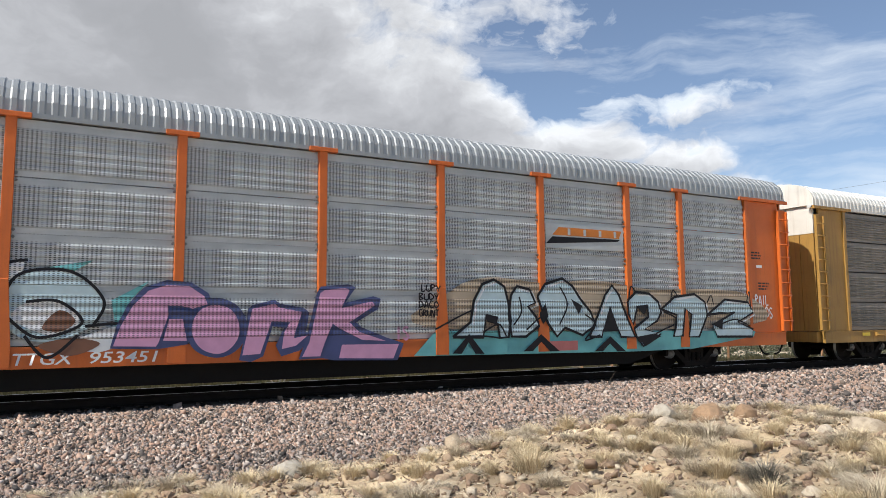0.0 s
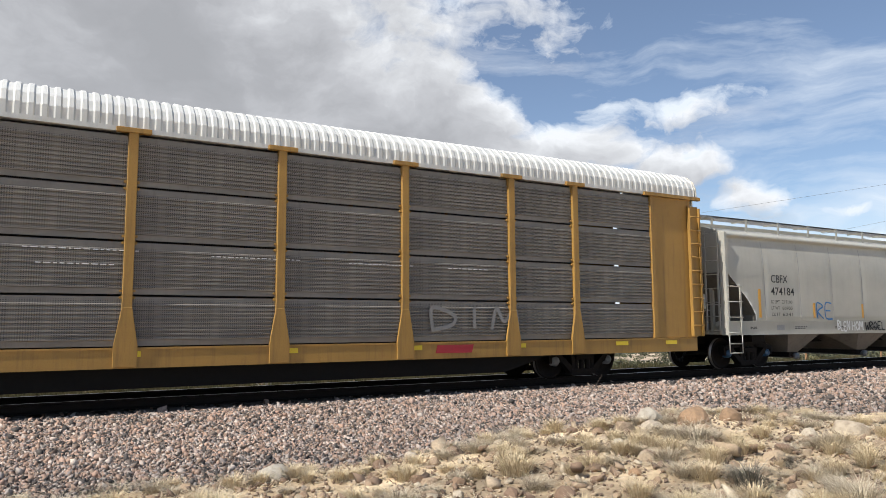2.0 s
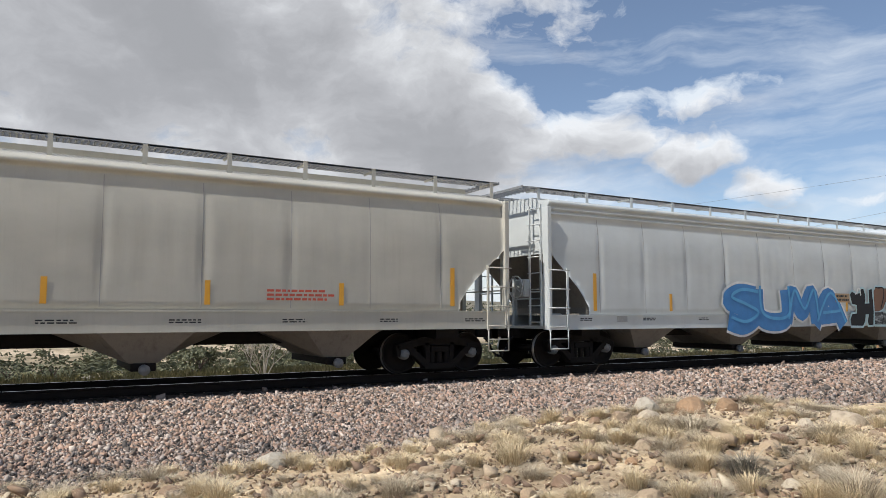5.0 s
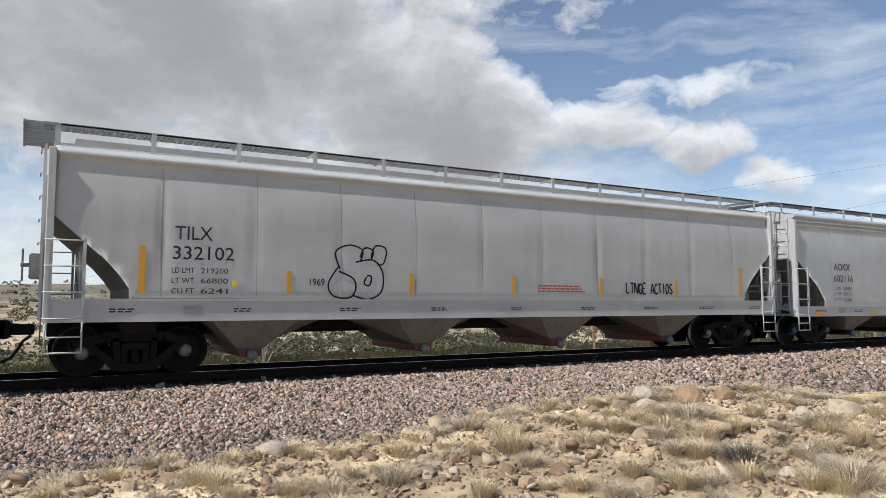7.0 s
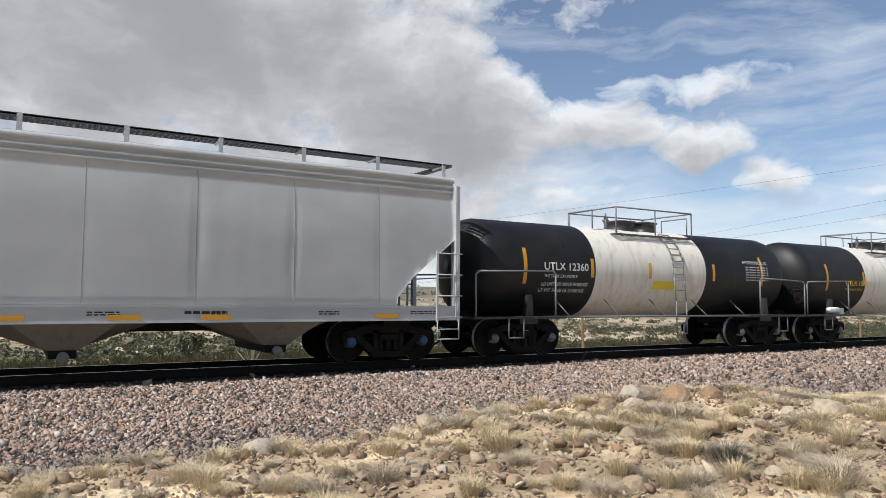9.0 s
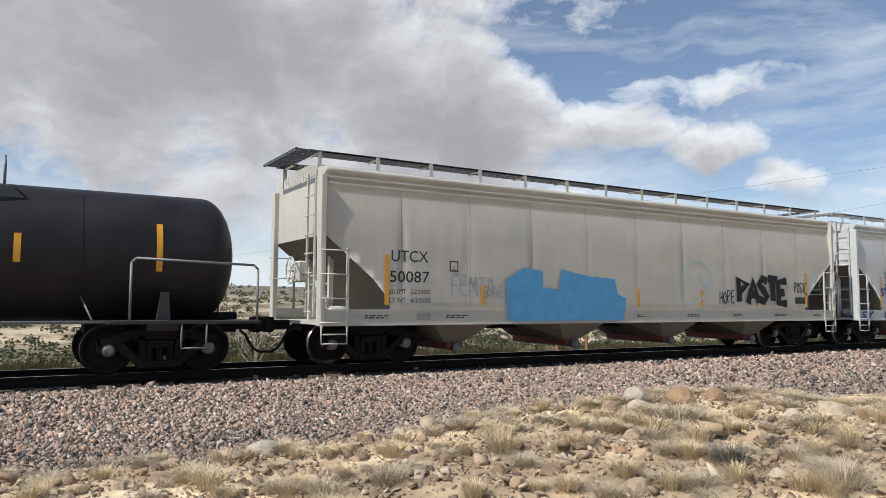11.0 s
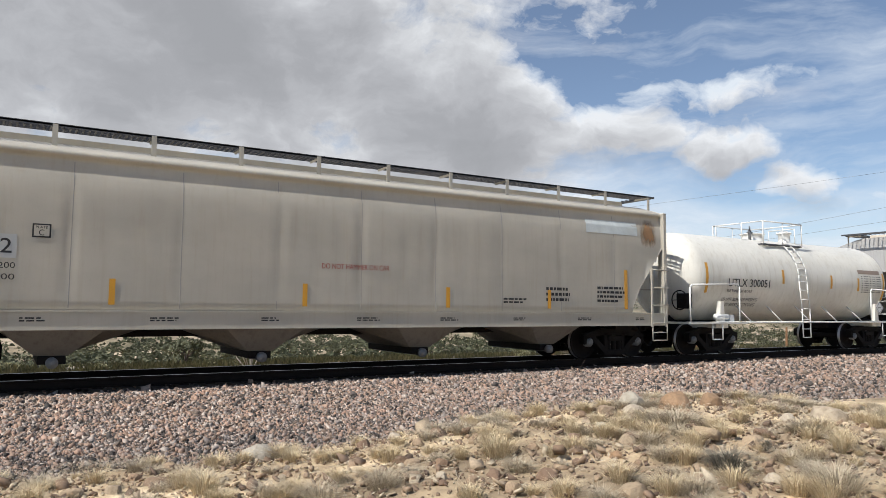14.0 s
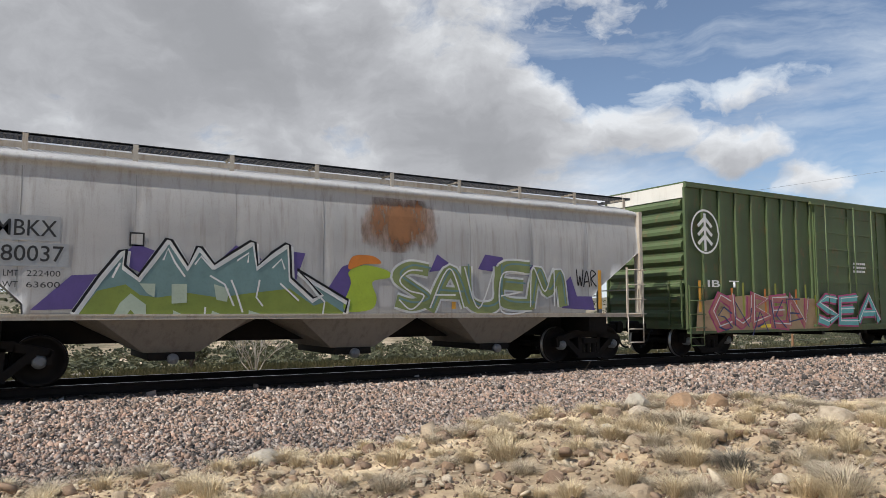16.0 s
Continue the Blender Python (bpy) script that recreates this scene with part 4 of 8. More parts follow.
        box(bm, a, b, -Y - 0.05, -Y - 0.015, 1.0, 4.65)
        part("ladder_backing", bm, frame_mat, car)
        bm = bmesh.new()
        for u in (0.02, 0.40):
            box(bm, lx + d * u - 0.022, lx + d * u + 0.022, -Y - 0.12, -Y - 0.052, 1.0, 4.6)
        for i in range(9):
            z = 1.3 + 0.38 * i
            rod(bm, (lx, -Y - 0.14, z), (lx + d * 0.42, -Y - 0.14, z), 0.016)
        assembly("side_ladder", "rung", bm, frame_mat, car, "tall ladder of round rungs")
        coupler(car, x + d * 0.0, d, 0.82)
        bm = bmesh.new()
        a, b = sorted((x - d * 0.9, x + d * 0.02))
        box(bm, a, b, -1.45, 1.45, 0.62, 0.95)
        part("end_sill", bevelled(bm, 0.01), frame_mat, car)
    for c in trucks:
        bogie(car, c, 1.75, radius=0.42)
    return car


# ---- tank cars ----
def band_paint(name, ends, middle, x0, x1, rust=0.25):
    """A tank painted in bands along its length, with drips on the lighter band."""
    m, n, l = nodes_of(name)
    co = n.new("ShaderNodeTexCoord").outputs["Object"]
    sep = n.new("ShaderNodeSeparateXYZ")
    l.new(co, sep.inputs[0])

    def step(edge, flip):
        s = n.new("ShaderNodeMath")
        s.operation = "LESS_THAN" if flip else "GREATER_THAN"
        s.inputs[1].default_value = edge
        l.new(sep.outputs[0], s.inputs[0])
        return s.outputs[0]

    inside = n.new("ShaderNodeMath")
    inside.operation = "MULTIPLY"
    l.new(step(x0, False), inside.inputs[0])
    l.new(step(x1, True), inside.inputs[1])
    drip = ramp(n, l, noise_node(n, l, mapped(n, l, co, (3.2, 3.2, 0.4)), 1.7, 7, 0.65), [(0.48, grey(0.0)), (0.78, grey(0.55))])
    light = mix(n, l, drip, middle, (0.30, 0.21, 0.14))
    broad = noise_node(n, l, co, 1.2, 5)
    dark = mix(n, l, ramp(n, l, broad, [(0.4, grey(0.0)), (0.8, grey(0.7))]), ends, tuple(min(1, c * 1.8 + 0.012) for c in ends))
    col = mix(n, l, inside.outputs[0], dark, light)
    n["Principled BSDF"].inputs["Specular IOR Level"].default_value = 0.3
    return finish(m, n, l, col, 0.5, noise_node(n, l, co, 8, 3), 0.12, 0.01)


def tank_car(x7, L, r, zc, trucks, shell_mat, trim_mat, label, rail_mat, platform, dome, ladder_x, seed=0, brake=True):
    car = tagged(new("tank_car"), label, "freight car", "cars of the train")
    TRAIN.append((car, x7))
    bm = bmesh.new()
    hd = r * 0.5
    prof = [(hd * (1 - math.cos(t)), r * math.sin(t)) for t in np.linspace(0.02, math.pi / 2, 9)]
    mid = [(x, r) for x in np.linspace(hd + 0.3, L - hd - 0.3, 9)]
    full = prof + mid + [(L - a, b) for a, b in prof[::-1]]
    lathe(bm, full, "x", 56, (0, 0, zc))
    part("tank_shell", bm, shell_mat, car, "long round tank shell with domed ends")
    bm = bmesh.new()
    for k in range(1, 5):
        x = hd + (L - 2 * hd) * k / 5
        lathe(bm, [(x - 0.012, r + 0.001), (x, r + 0.006), (x + 0.012, r + 0.001)], "x", 56, (0, 0, zc))
    for ring in islands(bm):
        part("weld_ring", ring, shell_mat, car)
    c0, c1 = trucks
    for c, d in ((c0, -1), (c1, 1)):
        bm = bmesh.new()
        e = 0 if d < 0 else L
        a, b = sorted((e + d * 0.12, c - d * 1.25))
        box(bm, a, b, -0.32, 0.32, 0.72, zc - r * 0.86)
        part("stub_sill", bevelled(bm, 0.015), M["truck"], car)
        bm = bmesh.new()
        for s in (-1, 1):
            prism(bm, [(c - 0.14, 0.84), (c + 0.14, 0.84), (c + 0.08, zc - r * 0.55), (c - 0.05, zc - r * 0.55)], *sorted((s * (r * 0.92), s * (r + 0.03))))
        box(bm, c - 0.28, c + 0.28, -r - 0.02, r + 0.02, 0.80, 0.98)
        part("saddle", bm, trim_mat, car, "saddle bracket under the tank")
        bm = bmesh.new()
        a, b = sorted((e + d * 0.25, c + d * -0.95))
        for s in (-1, 1):
            box(bm, a, b, min(s * 1.05, s * 1.58), max(s * 1.05, s * 1.58), 0.93, 0.985)
        a, b = sorted((e + d * 0.25, e - d * 0.12))
        box(bm, a, b, -1.05, 1.05, 0.93, 0.985)
        part("end_platform", bm, trim_mat, car, "narrow steel end platform")
        x0, x1 = e + d * 0.18, c - d * 0.62
        for s in (-1, 1):
            y = s * 1.56
            bm = bmesh.new()
            tube(bm, [(x0, y, 0.99), (x0, y, 1.98), (x0 - d * 0.08, y, 2.06), (x1 + d * 0.08, y, 2.12), (x1, y, 2.04), (x1, y, 0.99)], 0.024, 8)
            part("end_hand_rail", bm, rail_mat, car, "bent tube hand rail")
        bm = bmesh.new()
        for s in (-1, 1):
            y = s * 1.56
            a, b = x0 - d * 0.95, x0 - d * 1.4
            tube(bm, [(a, y, 0.93), (a, y, 0.48), (b, y, 0.48), (b, y, 0.93)], 0.018)
        part("stirrup_step", bm, rail_mat, car)
        coupler(car, e + d * 0.12, d)
        bogie(car, c)
    if brake:
        brake_wheel(car, -0.15, -1.15, 1.62, M["truck"])
        bm = bmesh.new()
        lathe(bm, [(c0 - 0.25, 0.02), (c0 - 0.23, 0.10), (c0 + 0.3, 0.10), (c0 + 0.32, 0.02)], "x", 12, (0, -1.35, 1.13))
        box(bm, c0 + 0.28, c0 + 0.5, -1.45, -1.2, 0.985, 1.2)
        part("brake_valve", bm, M["white_rail"], car, "pale brake valve on the platform")
    bm = bmesh.new()
    for s in (-1, 1):
        y = s * (r + 0.17)
        rod(bm, (c0 - 0.6, y, 0.97), (c1 + 0.6, y, 0.97), 0.028, 8)
        for x in np.linspace(c0 + 1.2, c1 - 1.2, 5):
            rod(bm, (x, y, 0.97), (x - 0.18, s * r * 0.80, zc - r * 0.62), 0.018)
    part("side_rail", bm, rail_mat, car, "long low side hand rail on brackets")
    # top fittings
    x0, x1 = platform
    zt = zc + r
    bm = bmesh.new()
    for i in range(9):
        for y in (-0.95 + 0.04 * i, 0.62 + 0.04 * i):
            box(bm, x0, x1, y, y + 0.022, zt - 0.24, zt - 0.21)
    for x in np.linspace(x0, x1, 9):
        box(bm, x, x + 0.03, -0.96, 0.98, zt - 0.26, zt - 0.235)
    assembly("top_platform", "grating_bar", bm, M["grate_dark"], car, "open grating platform round the dome")
    bm = bmesh.new()
    for s in (-1, 1):
        y = s * 0.97
        tube(bm, [(x0, y, zt - 0.22), (x0, y, zt + 0.52), (x1, y, zt + 0.52), (x1, y, zt - 0.22)], 0.022, 8)
        rod(bm, ((x0 + x1) / 2, y, zt - 0.22), ((x0 + x1) / 2, y, zt + 0.52), 0.018)
    for x in (x0, x1):
        tube(bm, [(x, -0.97, zt + 0.52), (x, 0.97, zt + 0.52)], 0.022, 8)
    for x in (x0 - 0.45, x1 + 0.35):
        tube(bm, [(x, -0.5, zt - 0.08), (x, -0.5, zt + 0.45), (x, 0.5, zt + 0.45), (x, 0.5, zt - 0.08)], 0.02, 8)
    part("platform_rail", bm, rail_mat, car, "tube safety rail round the top platform")
    for x, rad, h in dome:
        bm = bmesh.new()
        lathe(bm, [(zt - 0.06, rad), (zt + h * 0.72, rad), (zt + h * 0.74, rad + 0.05), (zt + h * 0.84, rad + 0.05), (zt + h * 0.86, rad * 0.9), (zt + h, rad * 0.55)], "z", 24, (x, 0, 0))
        for k in range(8):
            a = 0.785 * k
            rod(bm, (x + (rad + 0.03) * math.cos(a), (rad + 0.03) * math.sin(a), zt + h * 0.70), (x + (rad + 0.03) * math.cos(a), (rad + 0.03) * math.sin(a), zt + h * 0.92), 0.018, 6)
        part("manway", bm, trim_mat if rail_mat is not M["white_rail"] else M["white_rail"], car, "bolted manway and valve housing")
    bm = bmesh.new()
    vx = x0 + 0.25
    rod(bm, (vx, -0.3, zt - 0.05), (vx, -0.3, zt + 0.3), 0.05, 8)
    rod(bm, (vx - 0.12, -0.3, zt + 0.2), (vx + 0.12, -0.3, zt + 0.2), 0.035, 8)
    rod(bm, (vx, -0.3, zt + 0.3), (vx, -0.3, zt + 0.42), 0.025, 8)
    part("relief_valve", bm, M["cap"], car)
    bm = bmesh.new()
    path = []
    for t in np.linspace(0.62, 1.62, 8):
        path.append((-(r + 0.10) * math.sin(t), zc + (r + 0.10) * math.cos(t)))
    path += [(-(r + 0.17), 1.4), (-(r + 0.19), 0.48)]
    for u in (-0.21, 0.21):
        tube(bm, [(ladder_x + u, y, z) for y, z in path], 0.02, 6)
    for k in range(len(path)):
        y, z = path[k]
        rod(bm, (ladder_x - 0.21, y, z), (ladder_x + 0.21, y, z), 0.015)
    for z in (0.75, 1.05, 1.7, 2.0):
        rod(bm, (ladder_x - 0.21, -(r + 0.16), z), (ladder_x + 0.21, -(r + 0.16), z), 0.015)
    part("side_ladder", bm, rail_mat, car, "curved ladder up the side of the tank")
    return car


def on_tank(car, name, body, x0, z0, x1, z1, r, zc, material, label="", fat=0.0):
    ob = lettering(car, name, body, x0, z0, x1, z1, 0, material, label, fat)
    for v in ob.data.vertices:
        v.co.y = -math.sqrt(max(0.01, (r + 0.012) ** 2 - (v.co.z - zc) ** 2))
    return ob


def tank_strip(car, x, z0, z1, r, zc, material, w=0.11, name="reflector", label="amber reflective strip"):
    bm = bmesh.new()
    prev = None
    for z in np.linspace(z0, z1, 7):
        y = -math.sqrt((r + 0.008) ** 2 - (z - zc) ** 2)
        cur = (bm.verts.new((x - w / 2, y, z)), bm.verts.new((x + w / 2, y, z)))
        if prev:
            bm.faces.new((prev[0], prev[1], cur[1], cur[0]))
        prev = cur
    return part(name, bm, material, car, label)


# ---- boxcar ----
def boxcar(x7, L, body_mat, end_top_mat, label, trucks, door):
    car = tagged(new("boxcar"), label, "freight car", "cars of the train")
    TRAIN.append((car, x7))
    z0, z1, Y = 0.80, 5.0, 1.53
    bm = bmesh.new()
    box(bm, 0.03, L - 0.03, -Y, Y, z0, z1 - 0.03)
    part("body", bm, body_mat, car)
    spans = ((0.0, door[0] - 0.05), (door[1] + 0.05, L))
    for a, b in spans:
        k = max(1, round((b - a) / 0.80))
        for i in range(k + 1):
            x = a + (b - a) * i / k
            for s in (-1, 1):
                bm = bmesh.new()
                u = 0.07
                prism_pts = [(x - u, z0), (x + u, z0), (x + u, z1 - 0.12), (x - u, z1 - 0.12)]
                prism(bm, prism_pts, *sorted((s * Y, s * (Y + 0.075))))
                bevelled(bm, 0.02)
                part("side_rib", bm, body_mat, car, "pressed vertical side rib")
    for s in (-1, 1):
        bm = bmesh.new()
        box(bm, 0, L, min(s * (Y - 0.02), s * (Y + 0.09)), max(s * (Y - 0.02), s * (Y + 0.09)), z1 - 0.12, z1)
        box(bm, 0, L, min(s * (Y - 0.02), s * (Y + 0.085)), max(s * (Y - 0.02), s * (Y + 0.085)), z0 - 0.12, z0 + 0.06)
        part("side_chord", bm, body_mat, car)
    bm = bmesh.new()
    prism(bm, [(0.0, z1), (L, z1), (L, z1 + 0.04), (0.0, z1 + 0.04)], -Y - 0.05, Y + 0.05)
    part("roof", bm, body_mat, car)
    # door with rails and lock bars
    d0, d1 = door
    bm = bmesh.new()
    box(bm, d0, d1, -Y - 0.12, -Y - 0.04, z0 + 0.1, z1 - 0.2)
    dr = part("door", bm, body_mat, car, "wide sliding side door")
    bm = bmesh.new()
    for i in range(7):
        z = z0 + 0.35 + i * (z1 - z0 - 0.9) / 6
        box(bm, d0 + 0.05, d1 - 0.05, -Y - 0.15, -Y - 0.118, z, z + 0.07)
    for x in (d0 + 0.03, (d0 + d1) / 2, d1 - 0.1):
        box(bm, x, x + 0.08, -Y - 0.16, -Y - 0.118, z0 + 0.12, z1 - 0.22)
    for rib in islands(bm):
        part("door_rib", rib, body_mat, dr)
    for x in (d0 + 0.55, d0 + 2.2, d1 - 0.5):
        bm = bmesh.new()
        rod(bm, (x, -Y - 0.2, z0 + 0.1), (x, -Y - 0.2, z1 - 0.15), 0.022, 8)
        part("lock_rod", bm, body_mat, dr, "upright door lock rod")
    bm = bmesh.new()
    box(bm, d0 - 0.2, L - 1.2, -Y - 0.2, -Y - 0.1, z1 - 0.2, z1 - 0.11)
    box(bm, d0 - 0.2, L - 1.2, -Y - 0.2, -Y - 0.1, z0 + 0.02, z0 + 0.09)
    part("door_track", bm, body_mat, car)
    for e, d in ((0.0, -1), (L, 1)):
        bm = bmesh.new()
        for i in range(9):
            z = z0 + 0.25 + i * 0.40
            a = e
            prism(bm, [(a, z), (a + d * 0.085, z + 0.10), (a + d * 0.085, z + 0.20), (a, z + 0.30)], -Y + 0.08, Y - 0.08)
        for rib in islands(bm):
            part("end_rib", rib, body_mat, car, "horizontal pressed end rib")
        bm = bmesh.new()
        a, b = sorted((e - d * 0.01, e + d * 0.02))
        box(bm, a, b, -Y, Y, z1 - 0.42, z1 - 0.01)
        part("end_top", bm, end_top_mat, car, "cream upper end panel")
        end_ladder(car, e + d * 0.12, d, -1.45, body_mat, 0.95, 2.1, 4)
        side_ladder(car, e, -d, -Y - 0.10, body_mat, 0.35, 0.80, 2.0)
        coupler(car, e + d * 0.1, d)
    bm = bmesh.new()
    box(bm, 0.1, L - 0.1, -0.32, 0.32, 0.62, 0.82)
    for x in (4.2, 6.5, 9.0, 11.5):
        box(bm, x, x + 0.15, -1.5, 1.5, 0.55, 0.72)
    part("underframe", bm, M["truck"], car)
    for c in trucks:
        bogie(car, c)
    return car


# ---- strokes for hand-drawn letters, in a unit square ----
GLYPH = {
    "A": [[(0, 0), (0.5, 1), (1, 0)], [(0.2, 0.35), (0.8, 0.35)]], "B": [[(0.1, 0), (0.1, 1), (0.8, 0.85), (0.2, 0.52), (0.9, 0.25), (0.1, 0)]],
    "C": [[(0.9, 0.85), (0.4, 1), (0.05, 0.5), (0.4, 0), (0.95, 0.15)]], "D": [[(0.1, 0), (0.1, 1), (0.9, 0.6), (0.8, 0.2), (0.1, 0)]],
    "E": [[(0.9, 1), (0.1, 0.95), (0.1, 0.03), (0.95, 0)], [(0.1, 0.5), (0.7, 0.5)]], "F": [[(0.95, 1), (0.15, 0.97), (0.1, 0)], [(0.1, 0.52), (0.75, 0.52)]],
    "G": [[(0.9, 0.85), (0.4, 1), (0.05, 0.5), (0.4, 0), (0.9, 0.1), (0.9, 0.45), (0.55, 0.45)]], "H": [[(0.1, 0), (0.1, 1)], [(0.9, 0), (0.9, 1)], [(0.1, 0.5), (0.9, 0.5)]],
    "I": [[(0.5, 0), (0.5, 1)]], "K": [[(0.1, 0), (0.1, 1)], [(0.9, 1), (0.15, 0.45), (0.95, 0)]], "L": [[(0.1, 1), (0.1, 0.03), (0.9, 0)]],
    "M": [[(0, 0), (0.15, 1), (0.5, 0.4), (0.85, 1), (1, 0)]], "N": [[(0, 0), (0.1, 1), (0.85, 0), (1, 1)]], "O": [[(0.5, 1), (0.05, 0.6), (0.4, 0), (0.95, 0.4), (0.5, 1)]],
    "P": [[(0.15, 0), (0.1, 1), (0.9, 0.8), (0.15, 0.48)]], "R": [[(0.1, 0), (0.1, 1), (0.85, 0.8), (0.15, 0.5), (0.95, 0)]],
    "S": [[(0.9, 0.88), (0.45, 1), (0.12, 0.75), (0.5, 0.5), (0.88, 0.25), (0.5, 0), (0.08, 0.14)]], "T": [[(0, 1), (1, 1)], [(0.5, 1), (0.5, 0)]],
    "U": [[(0.05, 1), (0.1, 0.2), (0.5, 0), (0.9, 0.2), (0.95, 1)]], "V": [[(0, 1), (0.5, 0), (1, 1)]], "W": [[(0, 1), (0.25, 0), (0.5, 0.6), (0.75, 0), (1, 1)]],
    "Y": [[(0, 1), (0.5, 0.5), (1, 1)], [(0.5, 0.5), (0.4, 0)]], "Z": [[(0, 1), (1, 0.95), (0, 0.05), (1, 0)]], "*": [[(0, 0.5), (1, 0.5)], [(0.2, 0.1), (0.8, 0.9)], [(0.8, 0.1), (0.2, 0.9)]],
}


def written(text, x0, z0, x1, z1, rng, jitter=0.06, overlap=0.12):
    out = []
    k = len(text)
    w = (x1 - x0) / k
    for i, ch in enumerate(text):
        dz = rng.uniform(-jitter, jitter) * (z1 - z0)
        for s in GLYPH.get(ch, []):
            out.append([(x0 + i * w + (u * (1 - overlap) + rng.uniform(-jitter, jitter) * 0.5) * w, z0 + dz + (v + rng.uniform(-jitter, jitter) * 0.5) * (z1 - z0)) for u, v in s])
    return out


def tag_writing(car, text, x0, z0, x1, z1, y, material, w=0.04, seed=0, label="scrawled spray paint tag", curved=True, jitter=0.06):
    return sprayed(car, "graffiti", material, y, written(text, x0, z0, x1, z1, random.Random(seed), jitter), w=w, label=label, smooth=curved)


def piece(car, text, x0, z0, x1, z1, y, fill, edge, light, w, seed, label, rim=0.09, curved=False, jitter=0.08, hi=None):
    """A full-colour graffiti piece: rim, filled letters, highlights, laid over one another."""
    rng = random.Random(seed)
    lines_ = written(text, x0, z0, x1, z1, rng, jitter, -0.06)
    sprayed(car, "graffiti_outline", edge, y - 0.002, lines_, w=w + rim, label=label + ", outline", smooth=curved)
    sprayed(car, "graffiti_fill", fill, y - 0.013, lines_, w=w, label=label + ", fill", smooth=curved)
    if light:
        hi = [[(a + w * 0.22, b + w * 0.2) for a, b in s] for s in lines_]
        sprayed(car, "graffiti_highlight", light, y - 0.024, hi, w=w * 0.16, label=label + ", highlights", smooth=curved)


def spray(name, base):
    return plain(name, base, 0.55, 0.25, 3.5, bump=0.05)


def spray_on_sheet(name, base):
    """Spray paint on the ribbed, perforated side sheets: the holes and the ribs show through."""
    m, n, l = nodes_of(name)
    co = n.new("ShaderNodeTexCoord").outputs["Object"]
    a = noise_node(n, l, co, 3.5, 5)
    col = mix(n, l, a, tuple(v * 0.75 for v in base), tuple(min(1, v * 1.25) for v in base))
    hole = n.new("ShaderNodeTexVoronoi")
    hole.inputs["Randomness"].default_value = 0.0
    hole.inputs["Scale"].default_value = 1.0
    l.new(mapped(n, l, co, (14, 0, 30)), hole.inputs["Vector"])
    dots = ramp(n, l, hole.outputs["Distance"], [(0.22, grey(0.85)), (0.33, grey(0.0))])
    sep = n.new("ShaderNodeSeparateXYZ")
    l.new(co, sep.inputs[0])
    # plain sill and hems at the sheets' joints, holes between them
    mr = n.new("ShaderNodeMapRange")
    mr.inputs[1].default_value, mr.inputs[2].default_value = 0.0, 4.0
    l.new(sep.outputs[2], mr.inputs[0])
    keep = ramp(n, l, mr.outputs[0], [(0.270, grey(0.0)), (0.274, grey(1.0)), (0.455, grey(1.0)), (0.459, grey(0.0)), (0.500, grey(0.0)), (0.504, grey(1.0))])
    col = mix(n, l, mix(n, l, 1.0, dots, keep, "MULTIPLY"), col, (0.02, 0.02, 0.022))
    rib = n.new("ShaderNodeTexWave")
    rib.wave_type, rib.bands_direction = "BANDS", "Z"
    rib.inputs["Scale"].default_value, rib.inputs["Distortion"].default_value = 2.12, 0.0
    l.new(co, rib.inputs["Vector"])
    return finish(m, n, l, col, 0.55, mix(n, l, 1.0, rib.outputs["Color"], keep, "MULTIPLY"), 0.9, 0.03)


SP = {k: spray(k + "_spray_paint", v) for k, v in {
    "blue": (0.03, 0.17, 0.42), "cyan": (0.07, 0.30, 0.55), "ink_blue": (0.022, 0.065, 0.25), "pale_blue": (0.38, 0.52, 0.55), "teal": (0.10, 0.36, 0.37), "pink": (0.52, 0.27, 0.40), "navy": (0.03, 0.04, 0.12),
    "violet": (0.085, 0.055, 0.21), "green": (0.17, 0.22, 0.035), "moss": (0.20, 0.24, 0.09), "lime": (0.30, 0.40, 0.03), "white": (0.62, 0.63, 0.62), "tan": (0.36, 0.24, 0.13),
    "brown": (0.14, 0.06, 0.03), "orange": (0.55, 0.17, 0.02), "red": (0.35, 0.02, 0.03), "magenta": (0.40, 0.06, 0.17), "rose": (0.40, 0.13, 0.12), "grey_green": (0.13, 0.22, 0.22), "grey": (0.30, 0.31, 0.32), "mint": (0.36, 0.43, 0.34),
    "haze_blue": (0.30, 0.42, 0.50), "yellow_green": (0.26, 0.28, 0.03), "black": (0.015, 0.015, 0.018)}.items()}
SP["black"].node_tree.nodes["Principled BSDF"].inputs["Specular IOR Level"].default_value = 0.15


def side_patch(car, name, x0, x1, z0, z1, lip, zA, material, label):
    """A thin coat of paint or rust that follows the curve of a hopper's side."""
    bm = bmesh.new()
    zs_, ys_ = (0, zA, zA + 0.25, zA + 0.5, lip - 0.35, lip - 0.17), (1.604, 1.604, 1.592, 1.57, 1.535, 1.50)
    prev = None
    for z in np.linspace(z0, z1, 13):
        y = -float(np.interp(z, zs_, ys_)) - 0.005
        cur = (bm.verts.new((x0, y, z)), bm.verts.new((x1, y, z)))
        if prev:
            bm.faces.new((prev[0], prev[1], cur[1], cur[0]))
        prev = cur
    return part(name, bm, material, car, label)


